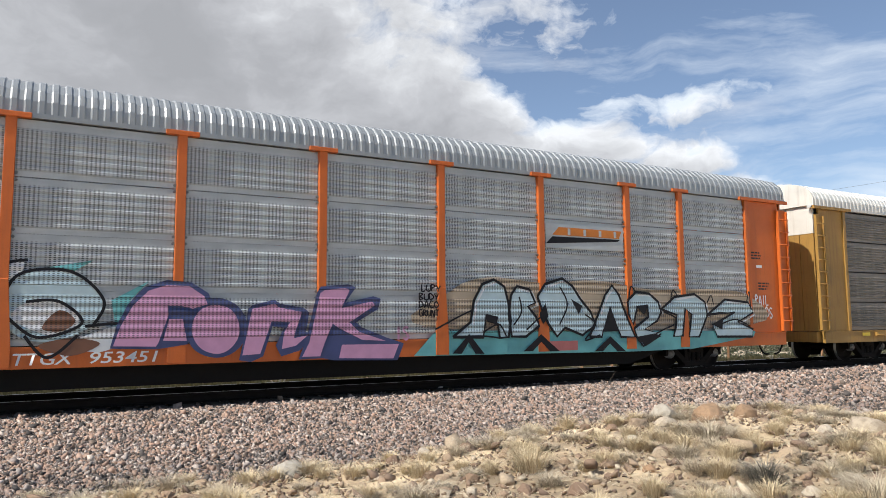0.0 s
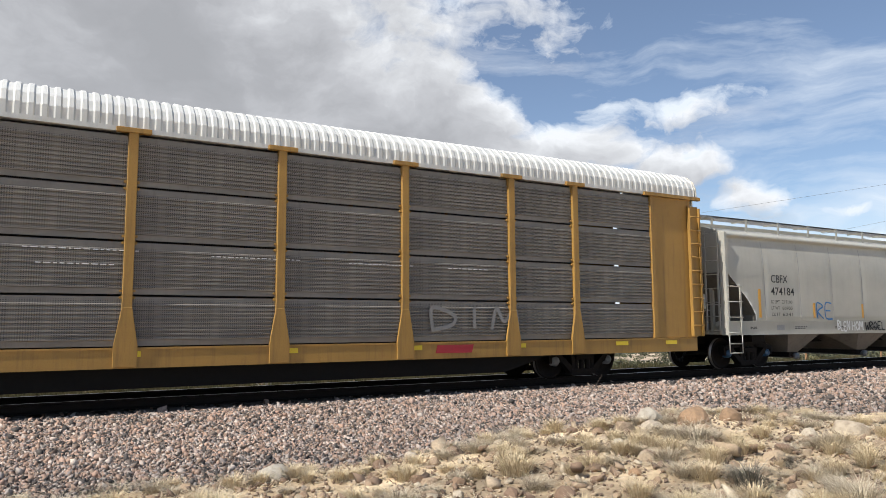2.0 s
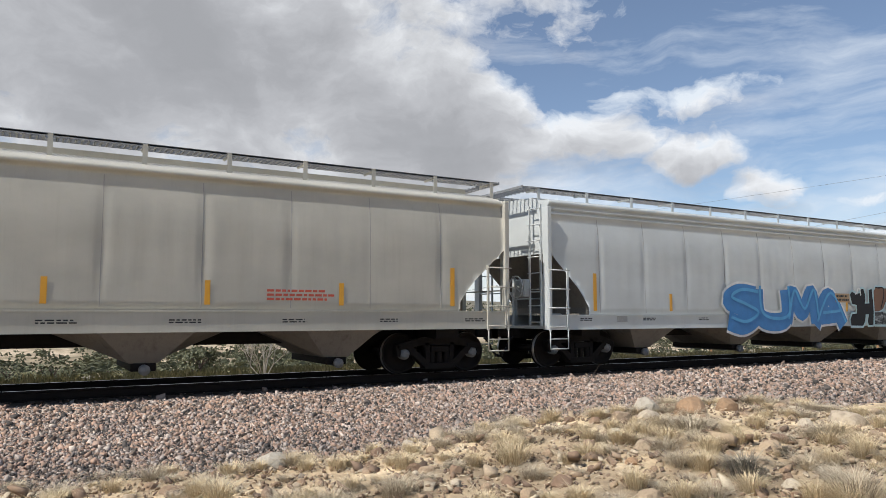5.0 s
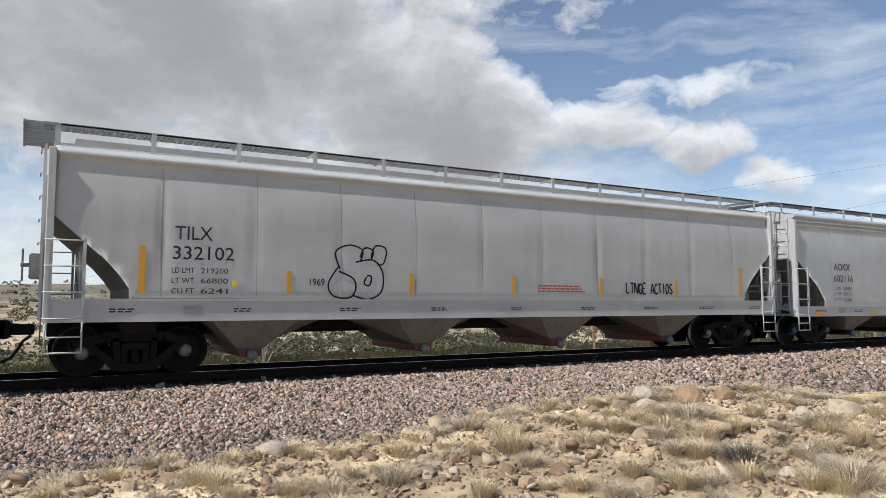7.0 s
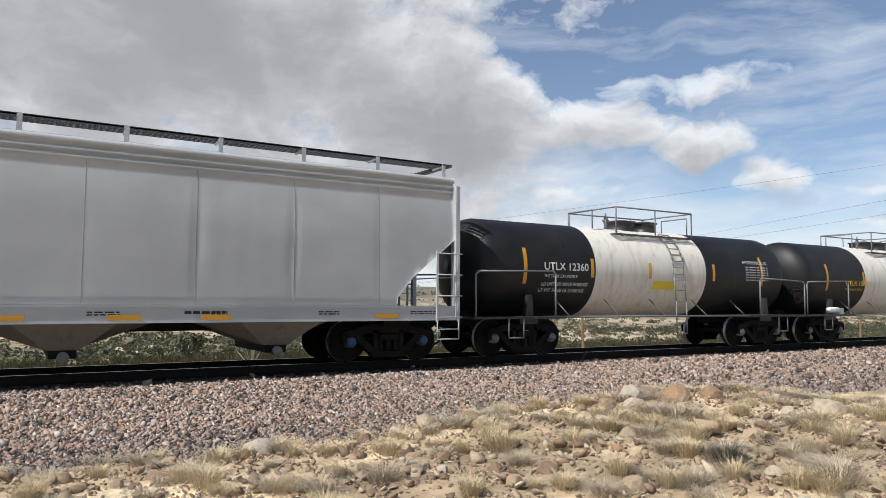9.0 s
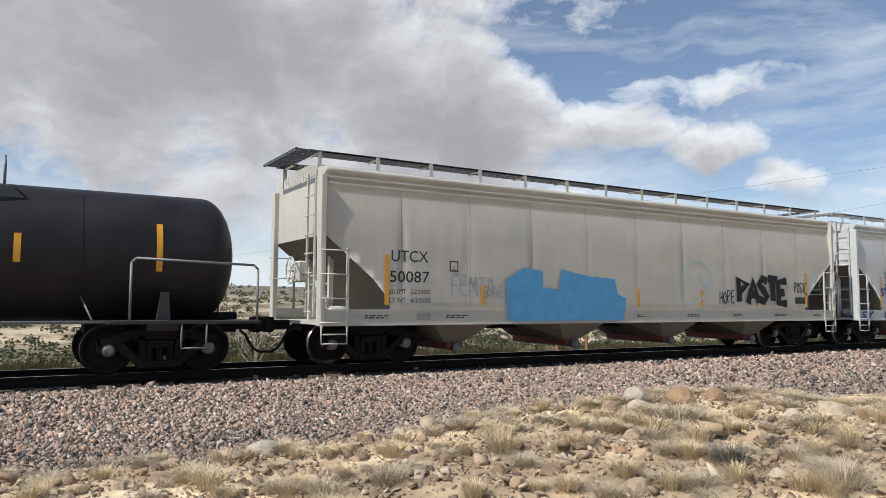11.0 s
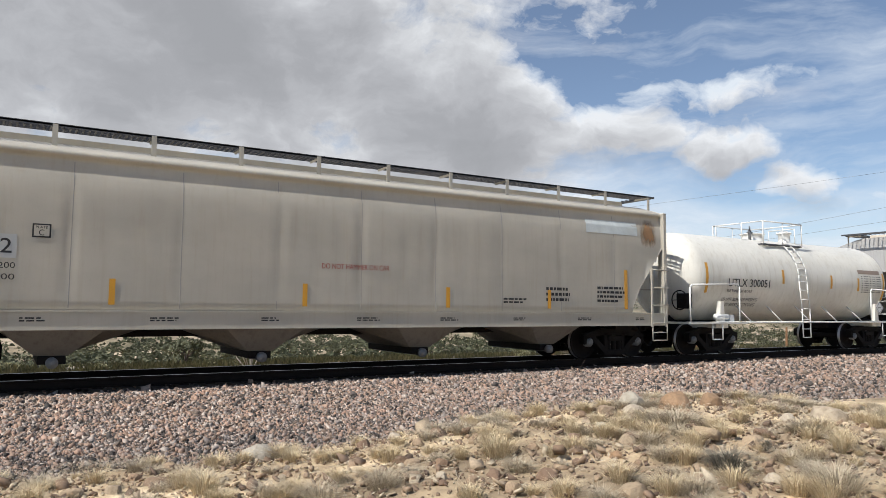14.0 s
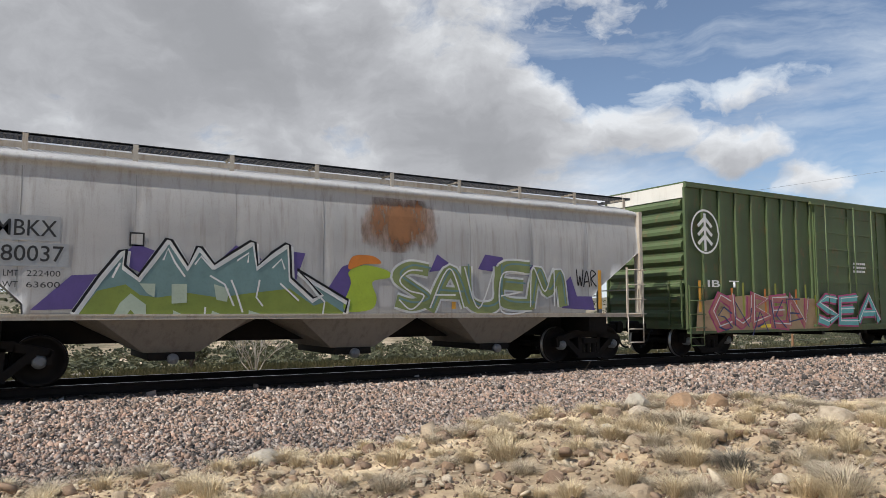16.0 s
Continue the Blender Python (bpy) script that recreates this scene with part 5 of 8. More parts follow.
def stain(name, base, centre, radii, most=0.95):
    """Rust or grime with a ragged edge that thins out to nothing."""
    m = plain(name, base, 0.85, 0.4, 2.5, bump=0.1)
    n, l = m.node_tree.nodes, m.node_tree.links
    co = n.new("ShaderNodeTexCoord").outputs["Object"]
    d = n.new("ShaderNodeVectorMath")
    d.operation = "LENGTH"
    l.new(mapped(n, l, co, (1 / radii[0], 0, 1 / radii[1]), (-centre[0] / radii[0], 0, -centre[1] / radii[1])), d.inputs[0])
    s = n.new("ShaderNodeMath")
    s.operation = "MULTIPLY_ADD"
    s.inputs[1].default_value = 1.3
    l.new(noise_node(n, l, mapped(n, l, co, (2.2, 1, 0.8)), 1.6, 6, 0.65), s.inputs[0])
    sub_ = n.new("ShaderNodeMath")
    sub_.operation = "SUBTRACT"
    sub_.inputs[0].default_value = 0.25
    l.new(d.outputs["Value"], sub_.inputs[1])
    l.new(sub_.outputs[0], s.inputs[2])
    l.new(ramp(n, l, s.outputs[0], [(0.05, grey(0.0)), (0.55, grey(most))]), n["Principled BSDF"].inputs["Alpha"])
    return m


def worn_spray():
    m, n, l = nodes_of("worn_streaky_black_spray_paint")
    co = n.new("ShaderNodeTexCoord").outputs["Object"]
    f = noise_node(n, l, mapped(n, l, co, (2.0, 1, 9)), 1.6, 7, 0.7)
    return finish(m, n, l, ramp(n, l, f, [(0.45, (0.02, 0.022, 0.025)), (0.55, (0.12, 0.13, 0.135)), (0.66, (0.42, 0.42, 0.41))]), 0.6)


SP["worn"] = worn_spray()
HY, SY = -1.612, -1.636  # near face of a hopper's side sheet and of its sill

# ---- paints of the cars ----
P = {
    "orange": paint("orange_rack_paint", (0.55, 0.12, 0.015), (0.16, 0.06, 0.03), 0.35, 0.5),
    "yellow": paint("faded_yellow_rack_paint", (0.36, 0.20, 0.045), (0.13, 0.07, 0.03), 0.6, 0.55, rust=0.4),
    "zinc": perforated("galvanised_perforated_sheet", (0.50, 0.535, 0.55), (0.38, 0.40, 0.41), 0.45, 0.12, 14, 0.97),
    "zinc_dark": perforated("weathered_perforated_sheet", (0.245, 0.222, 0.195), (0.12, 0.10, 0.085), 0.55, 0.12, 26),
    "roof_zinc": paint("galvanised_roof_sheet", (0.31, 0.325, 0.33), (0.2, 0.2, 0.2), 0.3, 0.42, 0.3),
    "roof_white": paint("white_roof_sheet", (0.58, 0.575, 0.545), (0.34, 0.31, 0.26), 0.3, 0.55),
    "cream": paint("cream_end_paint", (0.68, 0.65, 0.58), (0.3, 0.22, 0.15), 0.4, 0.55),
    "cbfx": paint("warm_grey_hopper_paint", (0.41, 0.395, 0.345), (0.28, 0.25, 0.2), 0.25, 0.45),
    "tilx": paint("light_grey_hopper_paint", (0.425, 0.43, 0.425), (0.33, 0.31, 0.28), 0.15, 0.42),
    "aokx": paint("pale_cool_grey_hopper_paint", (0.415, 0.428, 0.435), (0.33, 0.32, 0.3), 0.12, 0.42),
    "utcx_a": paint("warm_white_hopper_paint", (0.465, 0.45, 0.40), (0.3, 0.26, 0.2), 0.25, 0.45),
    "utcx_b": paint("clean_white_hopper_paint", (0.475, 0.498, 0.495), (0.4, 0.4, 0.38), 0.2, 0.45),
    "aex": paint("cream_grey_hopper_paint", (0.43, 0.40, 0.34), (0.3, 0.22, 0.14), 0.3, 0.45),
    "mbkx": paint("weathered_grey_hopper_paint", (0.40, 0.395, 0.39), (0.20, 0.17, 0.14), 0.75, 0.6, rust=0.12),
    "mbkx_trim": paint("stained_cream_trim_paint", (0.46, 0.41, 0.34), (0.22, 0.13, 0.07), 0.7, 0.6, rust=0.5),
    "trim": paint("pale_grey_trim_paint", (0.64, 0.64, 0.61), (0.35, 0.32, 0.27), 0.25, 0.45),
    "tank_white": paint("white_tank_paint", (0.68, 0.66, 0.60), (0.35, 0.29, 0.2), 0.45, 0.42),
    "green": paint("faded_green_boxcar_paint", (0.07, 0.105, 0.04), (0.10, 0.065, 0.04), 0.75, 0.6, rust=0.5),
    "black": paint("black_tank_trim_paint", (0.02, 0.02, 0.021), (0.07, 0.055, 0.045), 0.4, 0.5),
    "rust": plain("spread_rust_stain", (0.22, 0.105, 0.05), 0.85, 0.35, 3),
}

# ---- the train, from its head to its tail ----
rows = [0.98, 1.91, 2.87, 3.84, 4.84]
c = autorack(-117.12, 26.97, [4.55, 6.62, 9.38, 12.14, 14.91, 17.67, 20.46, 22.40], "orange-framed autorack with silver perforated sides and graffiti", P["orange"], P["zinc"], P["roof_zinc"],
             rows, 5, (3.5, 23.3), (1.75, 25.08), None, 2.1, 0.16, 1)
X, Y = -117.12, -1.66
plate(c, "emblem_panel", -99.3 - X, 3.12, -96.8 - X, 3.72, -1.575, P["zinc"])
sprayed(c, "emblem", SP["orange"], -1.582, [], [[(-99.1 - X, 3.44), (-96.95 - X, 3.44), (-96.85 - X, 3.64), (-98.9 - X, 3.64)]], label="slanted orange railway emblem", smooth=False)
sprayed(c, "emblem_swoosh", SP["black"], -1.584, [], [[(-99.3 - X, 3.22), (-97.0 - X, 3.36), (-96.9 - X, 3.42), (-99.1 - X, 3.40)]], label="black emblem swoosh", smooth=False)
for k in range(4):
    plate(c, "emblem_gap", -98.62 + k * 0.5 - X, 3.46, -98.54 + k * 0.5 - X, 3.62, -1.587, P["zinc"])
lettering(c, "reporting_mark", "TTGX", -110.3 - X, 0.66, -109.4 - X, 0.86, -1.618, M["white_ink"], "white stencilled reporting mark", 0.01, 0.2)
lettering(c, "car_number", "953451", -109.15 - X, 0.66, -108.05 - X, 0.86, -1.618, M["white_ink"], "white stencilled car number", 0.01, 0.2)
for z, x, w in ((0.71, -107.2, 0.35), (0.72, -103.6, 0.3), (0.70, -100.6, 0.45), (0.70, -94.5, 0.4), (0.72, -113, 0.35)):
    plate(c, "reflector", x - X, z, x + w - X, z + 0.10, -1.614, M["amber"], "amber reflective strip")
SH = {k: spray_on_sheet(k + "_spray_paint_on_sheet", v) for k, v in {"navy": (0.045, 0.06, 0.16), "pink": (0.52, 0.27, 0.42), "pale_blue": (0.40, 0.52, 0.56), "teal": (0.12, 0.38, 0.39), "tan": (0.40, 0.32, 0.23), "white": (0.62, 0.64, 0.65), "brown": (0.16, 0.07, 0.04)}.items()}
# pieces of spray paint along the lower half
gy = -1.612
tag_writing(c, "IS", -103.35 - X, 0.98, -103.0 - X, 1.25, -1.62, SH["pink"], 0.05, 3)
# a round blue-white shape with a brown eye-like spot
ex = -109.75 - X
sprayed(c, "graffiti_shape", SH["pale_blue"], gy, [], [[(ex - 0.75, 1.55), (ex - 0.5, 2.15), (ex + 0.25, 2.2), (ex + 0.75, 1.75), (ex + 0.6, 1.3), (ex, 1.05), (ex - 0.5, 1.15)]], label="pale blue rounded graffiti shape")
sprayed(c, "graffiti_shape", SH["white"], gy - 0.005, [], [[(ex - 0.6, 1.45), (ex - 0.3, 1.75), (ex + 0.2, 1.7), (ex + 0.4, 1.35), (ex, 1.15)], [(ex - 0.85, 1.95), (ex - 0.7, 2.3), (ex - 0.45, 2.38), (ex - 0.55, 2.1)],
                                                               [(ex + 0.55, 1.15), (ex + 1.05, 1.3), (ex + 1.05, 1.0), (ex + 0.7, 0.85), (ex + 0.2, 1.0)]], label="white graffiti patches")
sprayed(c, "graffiti_shape", SH["brown"], gy - 0.008, [], [[(ex - 0.15, 1.28), (ex + 0.1, 1.58), (ex + 0.35, 1.4), (ex + 0.15, 1.22)], [(ex - 0.2, 0.98), (ex + 0.3, 1.1), (ex + 0.75, 1.0), (ex + 0.3, 0.8)]], label="brown graffiti patches")
sprayed(c, "graffiti_outline", SP["black"], gy - 0.011, [[(ex - 0.8, 1.4), (ex - 0.55, 2.15), (ex + 0.25, 2.24), (ex + 0.78, 1.75), (ex + 0.62, 1.3)], [(ex - 0.85, 1.9), (ex - 0.75, 2.32), (ex - 0.4, 2.42)],
                                                           [(ex - 0.65, 1.45), (ex - 0.2, 1.12), (ex + 0.45, 1.35), (ex + 0.1, 1.72), (ex - 0.4, 1.72)], [(ex + 0.5, 1.3), (ex + 1.1, 1.32), (ex + 1.05, 0.9)],
                                                           [(ex - 0.4, 1.15), (ex - 0.05, 0.78), (ex + 0.4, 1.15)]], w=0.05, label="black graffiti outlines")
sprayed(c, "graffiti_haze", SH["teal"], gy + 0.004, [], [[(ex + 0.9, 1.75), (ex + 1.5, 2.1), (ex + 1.2, 1.75), (ex + 1.75, 1.7), (ex + 1.3, 1.45), (ex + 1.5, 1.1), (ex + 1.0, 1.2)],
                                                           [(ex - 0.1, 2.3), (ex + 0.6, 2.45), (ex + 0.3, 2.25)]], label="turquoise spray haze", smooth=False)
# long tan and blue piece
sprayed(c, "graffiti_haze", SH["tan"], gy + 0.004, [], [[(-102.3 - X, 1.2), (-102.0 - X, 2.0), (-101.0 - X, 2.35), (-99.4 - X, 2.25), (-97.8 - X, 2.35), (-95.9 - X, 2.15), (-94 - X, 2.2), (-92.1 - X, 2.05), (-92.0 - X, 1.2)]],
        label="tan sprayed background")
sprayed(c, "graffiti_fill", SH["teal"], -1.62, [], [[(14.21, 0.61), (14.71, 1.11), (15.16, 1.14), (25.27, 1.02), (25.2, 0.87), (22.69, 0.57), (20.56, 0.55)]], label="turquoise lower band of graffiti", smooth=False)
# long pink letters with navy rims
for k, (outline_, curved) in enumerate((
    ([(8.27, 0.91), (8.37, 1.32), (8.54, 1.69), (8.8, 1.99), (9.18, 2.13), (9.61, 2.09), (9.91, 1.9), (10.02, 1.67), (9.93, 1.51), (9.63, 1.46), (9.57, 0.96), (9.03, 0.88)], False),
    ([(10.64, 1.25), (10.59, 1.0), (10.43, 0.81), (10.2, 0.71), (9.95, 0.72), (9.72, 0.83), (9.57, 1.02), (9.5, 1.26), (9.55, 1.5), (9.7, 1.69), (9.92, 1.8), (10.17, 1.8), (10.41, 1.7), (10.58, 1.5)], True),
    ([(10.5, 0.64), (10.57, 0.96), (10.65, 1.6), (10.73, 1.68), (11.16, 1.79), (11.28, 1.71), (11.75, 1.63), (11.87, 1.54), (11.8, 1.16), (11.94, 1.1), (11.7, 0.8), (11.31, 0.69), (11.2, 0.9), (11.36, 1.24), (11.13, 1.27), (10.96, 0.7), (10.72, 0.6)], False),
    ([(11.66, 0.62), (11.8, 0.99), (12.02, 1.93), (12.1, 2.06), (12.69, 2.12), (12.86, 2.06), (12.63, 1.74), (13.25, 1.88), (13.42, 1.83), (13.36, 1.61), (12.87, 1.34), (13.0, 1.23), (13.58, 1.01), (13.96, 0.89), (13.81, 0.54), (12.4, 0.58), (12.16, 0.63)], False),
)):
    sprayed(c, "graffiti_outline", SH["navy"], -1.6445 - 0.0012 * k, [], [outline_], label="navy rim of a pink graffiti letter", smooth=curved)
for k, (outline_, curved) in enumerate((
    ([(8.32, 0.95), (8.43, 1.3), (8.62, 1.66), (8.87, 1.93), (9.19, 2.04), (9.2, 1.67), (9.22, 1.49), (9.06, 0.99), (9.02, 0.93)], False),
    ([(9.18, 2.04), (9.57, 2.02), (9.84, 1.84), (9.9, 1.69), (9.64, 1.61), (9.43, 1.66), (9.19, 1.66)], False),
    ([(9.14, 1.03), (9.23, 1.42), (9.47, 1.42), (9.55, 1.02)], False),
    ([(10.5, 1.22), (10.46, 1.03), (10.34, 0.87), (10.17, 0.78), (9.98, 0.79), (9.8, 0.88), (9.68, 1.04), (9.63, 1.23), (9.67, 1.43), (9.78, 1.59), (9.95, 1.67), (10.15, 1.67), (10.33, 1.59), (10.45, 1.43)], True),
    ([(10.56, 0.73), (10.73, 1.61), (11.16, 1.71), (11.25, 1.64), (11.72, 1.55), (11.58, 1.16), (11.56, 1.04), (11.84, 1.09), (11.6, 0.89), (11.32, 0.83), (11.36, 1.16), (11.48, 1.35), (11.11, 1.37), (10.9, 0.75)], False),
    ([(11.73, 0.67), (11.87, 0.94), (12.09, 1.93), (12.18, 1.99), (12.63, 2.04), (12.72, 2.0), (12.54, 1.63), (13.22, 1.77), (13.28, 1.69), (12.72, 1.34), (12.94, 1.14), (13.53, 0.95), (13.0, 0.98), (12.48, 1.23), (12.36, 1.32), (12.19, 0.93), (12.1, 0.67)], False),
    ([(12.56, 0.89), (13.84, 0.88), (13.71, 0.58), (12.5, 0.62)], False),
)):
    sprayed(c, "graffiti_fill", SH["pink"], -1.652 - 0.0008 * k, [], [outline_], label="dusty pink graffiti letter fill", smooth=curved)
# tall pale blue letters, black cut-outs and lines
for outline_ in (
    [(15.16, 1.0), (15.62, 1.33), (15.71, 1.81), (15.93, 2.18), (16.25, 2.3), (16.54, 2.14), (16.64, 1.79), (16.71, 1.35), (16.64, 0.98), (16.4, 0.96), (16.35, 1.27), (16.04, 1.49), (15.95, 0.98)],
    [(16.72, 1.94), (16.89, 2.16), (17.26, 2.08), (17.42, 1.77), (17.2, 1.69), (17.43, 1.44), (17.52, 1.23), (17.13, 0.98), (16.73, 0.99), (16.65, 1.49)],
    [(17.48, 1.92), (17.71, 2.22), (18.23, 2.37), (18.54, 2.19), (18.79, 1.87), (19.1, 1.56), (19.25, 1.23), (18.82, 0.99), (18.29, 1.18), (18.05, 0.97), (17.8, 1.26), (17.63, 1.56)],
    [(19.05, 0.95), (19.37, 1.55), (19.59, 1.99), (19.82, 2.23), (20.04, 2.0), (20.27, 1.48), (20.56, 0.92), (20.08, 0.93), (20.0, 1.1), (19.49, 1.1), (19.45, 0.94)],
    [(20.34, 1.85), (20.63, 2.07), (21.09, 2.04), (21.41, 1.83), (21.51, 1.55), (21.36, 1.33), (20.9, 1.11), (21.48, 0.99), (20.83, 0.68), (20.62, 0.91), (20.54, 1.14), (21.05, 1.43), (21.02, 1.73), (20.66, 1.69), (20.51, 1.23), (20.36, 1.5)],
    [(21.51, 1.63), (22.02, 1.96), (22.78, 2.05), (23.18, 1.83), (23.26, 1.48), (22.91, 0.89), (22.52, 0.89), (22.65, 1.49), (22.41, 1.66), (22.28, 0.92), (21.94, 0.91), (22.09, 1.48)],
    [(23.26, 1.48), (23.99, 1.91), (24.97, 1.84), (25.17, 1.55), (24.49, 1.28), (25.13, 1.07), (25.09, 0.86), (23.63, 0.88), (23.45, 1.2), (24.39, 1.56), (23.76, 1.53)],
):
    sprayed(c, "graffiti_fill", SH["pale_blue"], -1.650, [], [outline_], label="pale blue wildstyle graffiti letter", smooth=False)
    sprayed(c, "graffiti_outline", SP["black"], -1.654, [outline_ + outline_[:1]], w=0.065, label="black letter outline", smooth=False)
    sprayed(c, "graffiti_highlight", SH["white"], -1.652, [[(x + 0.07, z - 0.06) for x, z in outline_[1:5]]], w=0.05, label="white highlight", smooth=False)
for outline_ in (
    [(16.03, 1.51), (16.36, 1.45), (16.31, 1.27), (16.06, 1.33)],
    [(19.5, 1.13), (19.74, 1.72), (20.0, 1.12)],
    [(17.52, 1.5), (17.72, 1.77), (17.79, 1.44), (17.63, 1.26)],
    [(20.66, 1.68), (21.02, 1.71), (20.91, 1.46)],
    [(18.49, 1.87), (18.85, 1.71), (18.72, 1.5)],
    [(23.48, 1.21), (23.9, 1.39), (23.83, 1.07)],
    [(15.15, 0.64), (15.58, 1.07), (15.98, 0.61), (15.74, 0.62), (15.56, 0.88), (15.38, 0.63)],
    [(17.05, 0.64), (17.57, 1.03), (18.11, 0.62), (17.82, 0.62), (17.57, 0.85), (17.32, 0.64)],
    [(19.2, 0.59), (19.72, 0.95), (20.23, 0.56), (19.94, 0.57), (19.7, 0.77), (19.46, 0.58)],
    [(20.58, 0.92), (21.25, 1.0), (21.48, 0.93), (20.92, 0.68)],
):
    sprayed(c, "graffiti_shape", SP["black"], -1.657, [], [outline_], label="black graffiti cut-out", smooth=False)
for line_ in (
    [(14.71, 1.17), (15.29, 1.44), (15.7, 1.61)],
    [(15.16, 1.01), (15.95, 1.01), (16.4, 0.96)],
    [(16.79, 1.26), (17.01, 1.56), (16.95, 1.91)],
    [(17.15, 1.14), (17.6, 1.44), (17.82, 1.25)],
    [(18.15, 2.17), (18.37, 1.74), (18.12, 1.25)],
    [(18.92, 1.5), (19.24, 1.24), (18.9, 0.87), (19.39, 0.99)],
    [(20.36, 1.82), (20.46, 2.21), (20.63, 2.05)],
    [(21.85, 1.8), (21.96, 2.14), (22.14, 1.97)],
    [(23.26, 1.81), (23.43, 2.02), (23.51, 1.77)],
    [(24.89, 1.82), (25.02, 2.15), (25.06, 1.64)],
    [(23.73, 1.21), (24.37, 1.35), (24.9, 1.2)],
    [(20.75, 0.71), (21.39, 1.03), (21.96, 1.22)],
    [(21.6, 1.56), (22.06, 1.36), (21.94, 0.92)],
    [(15.95, 1.1), (16.37, 1.27), (16.57, 1.0)],
):
    sprayed(c, "graffiti_line", SP["black"], -1.660, [line_], w=0.04, label="black wildstyle line")
tag_writing(c, "RAIL", -91.75 - X, 1.75, -91.15 - X, 2.05, -1.59, M["white_ink"], 0.035, 5)
tag_writing(c, "MENDS", -91.75 - X, 1.4, -91.0 - X, 1.7, -1.59, M["white_ink"], 0.035, 6)
for k, (x, z) in enumerate(((-102.75, 2.0), (-102.8, 1.82), (-102.8, 1.64), (-102.8, 1.46))):
    tag_writing(c, ["LUPY", "BUDY", "DACO", "GRUNT"][k], x - X, z, x + 0.5 - X, z + 0.14, -1.652, SP["black"], 0.03, 20 + k)
plate(c, "emblem_plate", -99.3 - X, 0.63, -98.45 - X, 0.86, -1.655, SP["rose"], "small pink plate under the graffiti")
for k, x in enumerate((-91.8, -91.55)):
    bars(c, "stencil", x - X, 3.1 - k * 0.9, x + 0.5 - X, 3.35 - k * 0.9, 3, -1.567, M["ink"], k)
plate(c, "placard", -91.6 - X, 2.86, -91.35 - X, 2.94, -1.567, M["white_ink"])

X = -88.84
rows = [0.99, 1.91, 2.89, 3.88, 4.84]
c = autorack(X, 26.97, [4.44, 6.34, 9.2, 12.0, 14.78, 17.55, 20.4, 22.37], "yellow-framed autorack with dark weathered sides and white roof", P["yellow"], P["zinc_dark"], P["roof_white"],
             rows, 9, (3.35, 22.95), (1.70, 25.04), P["cream"], 1.68, 0.2, 2, 0.03, gap=0.04)
plate(c, "emblem_panel", -82.35 - X, 2.95, -79.8 - X, 3.84, -1.583, paint("grey_emblem_panel", (0.27, 0.255, 0.235), (0.12, 0.1, 0.08), 0.6, 0.5), "lighter grey painted panel")
for k in range(4):
    plate(c, "emblem_stripe", -82.3 - X, 3.52 + k * 0.075, -81.2 + 0.05 * k - X, 3.55 + k * 0.075, -1.589, M["ink"], "black emblem stripe")
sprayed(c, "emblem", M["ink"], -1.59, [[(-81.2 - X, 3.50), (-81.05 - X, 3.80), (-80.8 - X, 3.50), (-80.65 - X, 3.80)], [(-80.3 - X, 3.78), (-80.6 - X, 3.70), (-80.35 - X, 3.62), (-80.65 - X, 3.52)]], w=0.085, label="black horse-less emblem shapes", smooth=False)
bars(c, "emblem_words", -81.25 - X, 3.02, -79.95 - X, 3.42, 2, -1.59, M["ink"], 3, "two black emblem bars")
plate(c, "mark_plate", -83.5 - X, 0.64, -80.75 - X, 0.86, -1.616, M["ink"], "black plate behind the car number")
lettering(c, "reporting_mark", "TTGX", -83.42 - X, 0.68, -82.5 - X, 0.82, -1.622, M["white_ink"], "white reporting mark", 0.012, 0.2)
lettering(c, "car_number", "254214", -82.1 - X, 0.68, -80.82 - X, 0.82, -1.622, M["white_ink"], "white car number", 0.012, 0.2)
plate(c, "mark_plate", -79.35 - X, 0.66, -78.85 - X, 0.87, -1.616, M["ink"])
lettering(c, "stencil", "R1", -79.28 - X, 0.69, -78.92 - X, 0.84, -1.622, M["white_ink"], "white stencil", 0.02, 0.2)
sprayed(c, "emblem", SP["red"], -1.618, [], [[(-70.55 - X, 0.72), (-69.6 - X, 0.72), (-69.55 - X, 0.90), (-70.5 - X, 0.90)]], label="faded red emblem bar", smooth=False)
for x in (-83.9, -80.9, -77.0, -74.1, -71.3, -68.5, -65.2, -63.4, -86.6):
    plate(c, "reflector", x - X, 0.80, x + 0.42 - X, 0.90, -1.614, M["amber_y"], "yellow reflective strip")
bm = bmesh.new()
rod(bm, (2.9, -1.66, 0.82), (3.6, -1.66, 0.82), 0.03, 8)
box(bm, 2.95, 3.5, -1.68, -1.6, 0.80, 0.92)
part("tie_down_bracket", bm, P["yellow"], c)
tag_writing(c, "DIM", -70.7 - X, 1.25, -68.2 - X, 1.75, -1.60, spray("faded_chalk_spray_paint", (0.22, 0.21, 0.20)), 0.09, 8)
for x, z, w in ((-81.5, 2.72, 1.6), (-78.5, 2.68, 1.8), (-75.4, 2.64, 1.7), (-72.6, 2.62, 1.5), (-84.0, 2.75, 1.2), (-70.2, 2.6, 1.1), (-84, 2.45, 1.1), (-78.3, 2.42, 1.2)):
    rng = random.Random(int(x * 10))
    bm = bmesh.new()
    u = x
    while u < x + w:
        d = rng.uniform(0.04, 0.12)
        box(bm, u - X, u + d - X, -1.592, -1.588, z, z + 0.018)
        u += d + 0.04
    part("sheet_scratches", bm, M["white_ink"], c, "bright scraped flecks on the ribs")


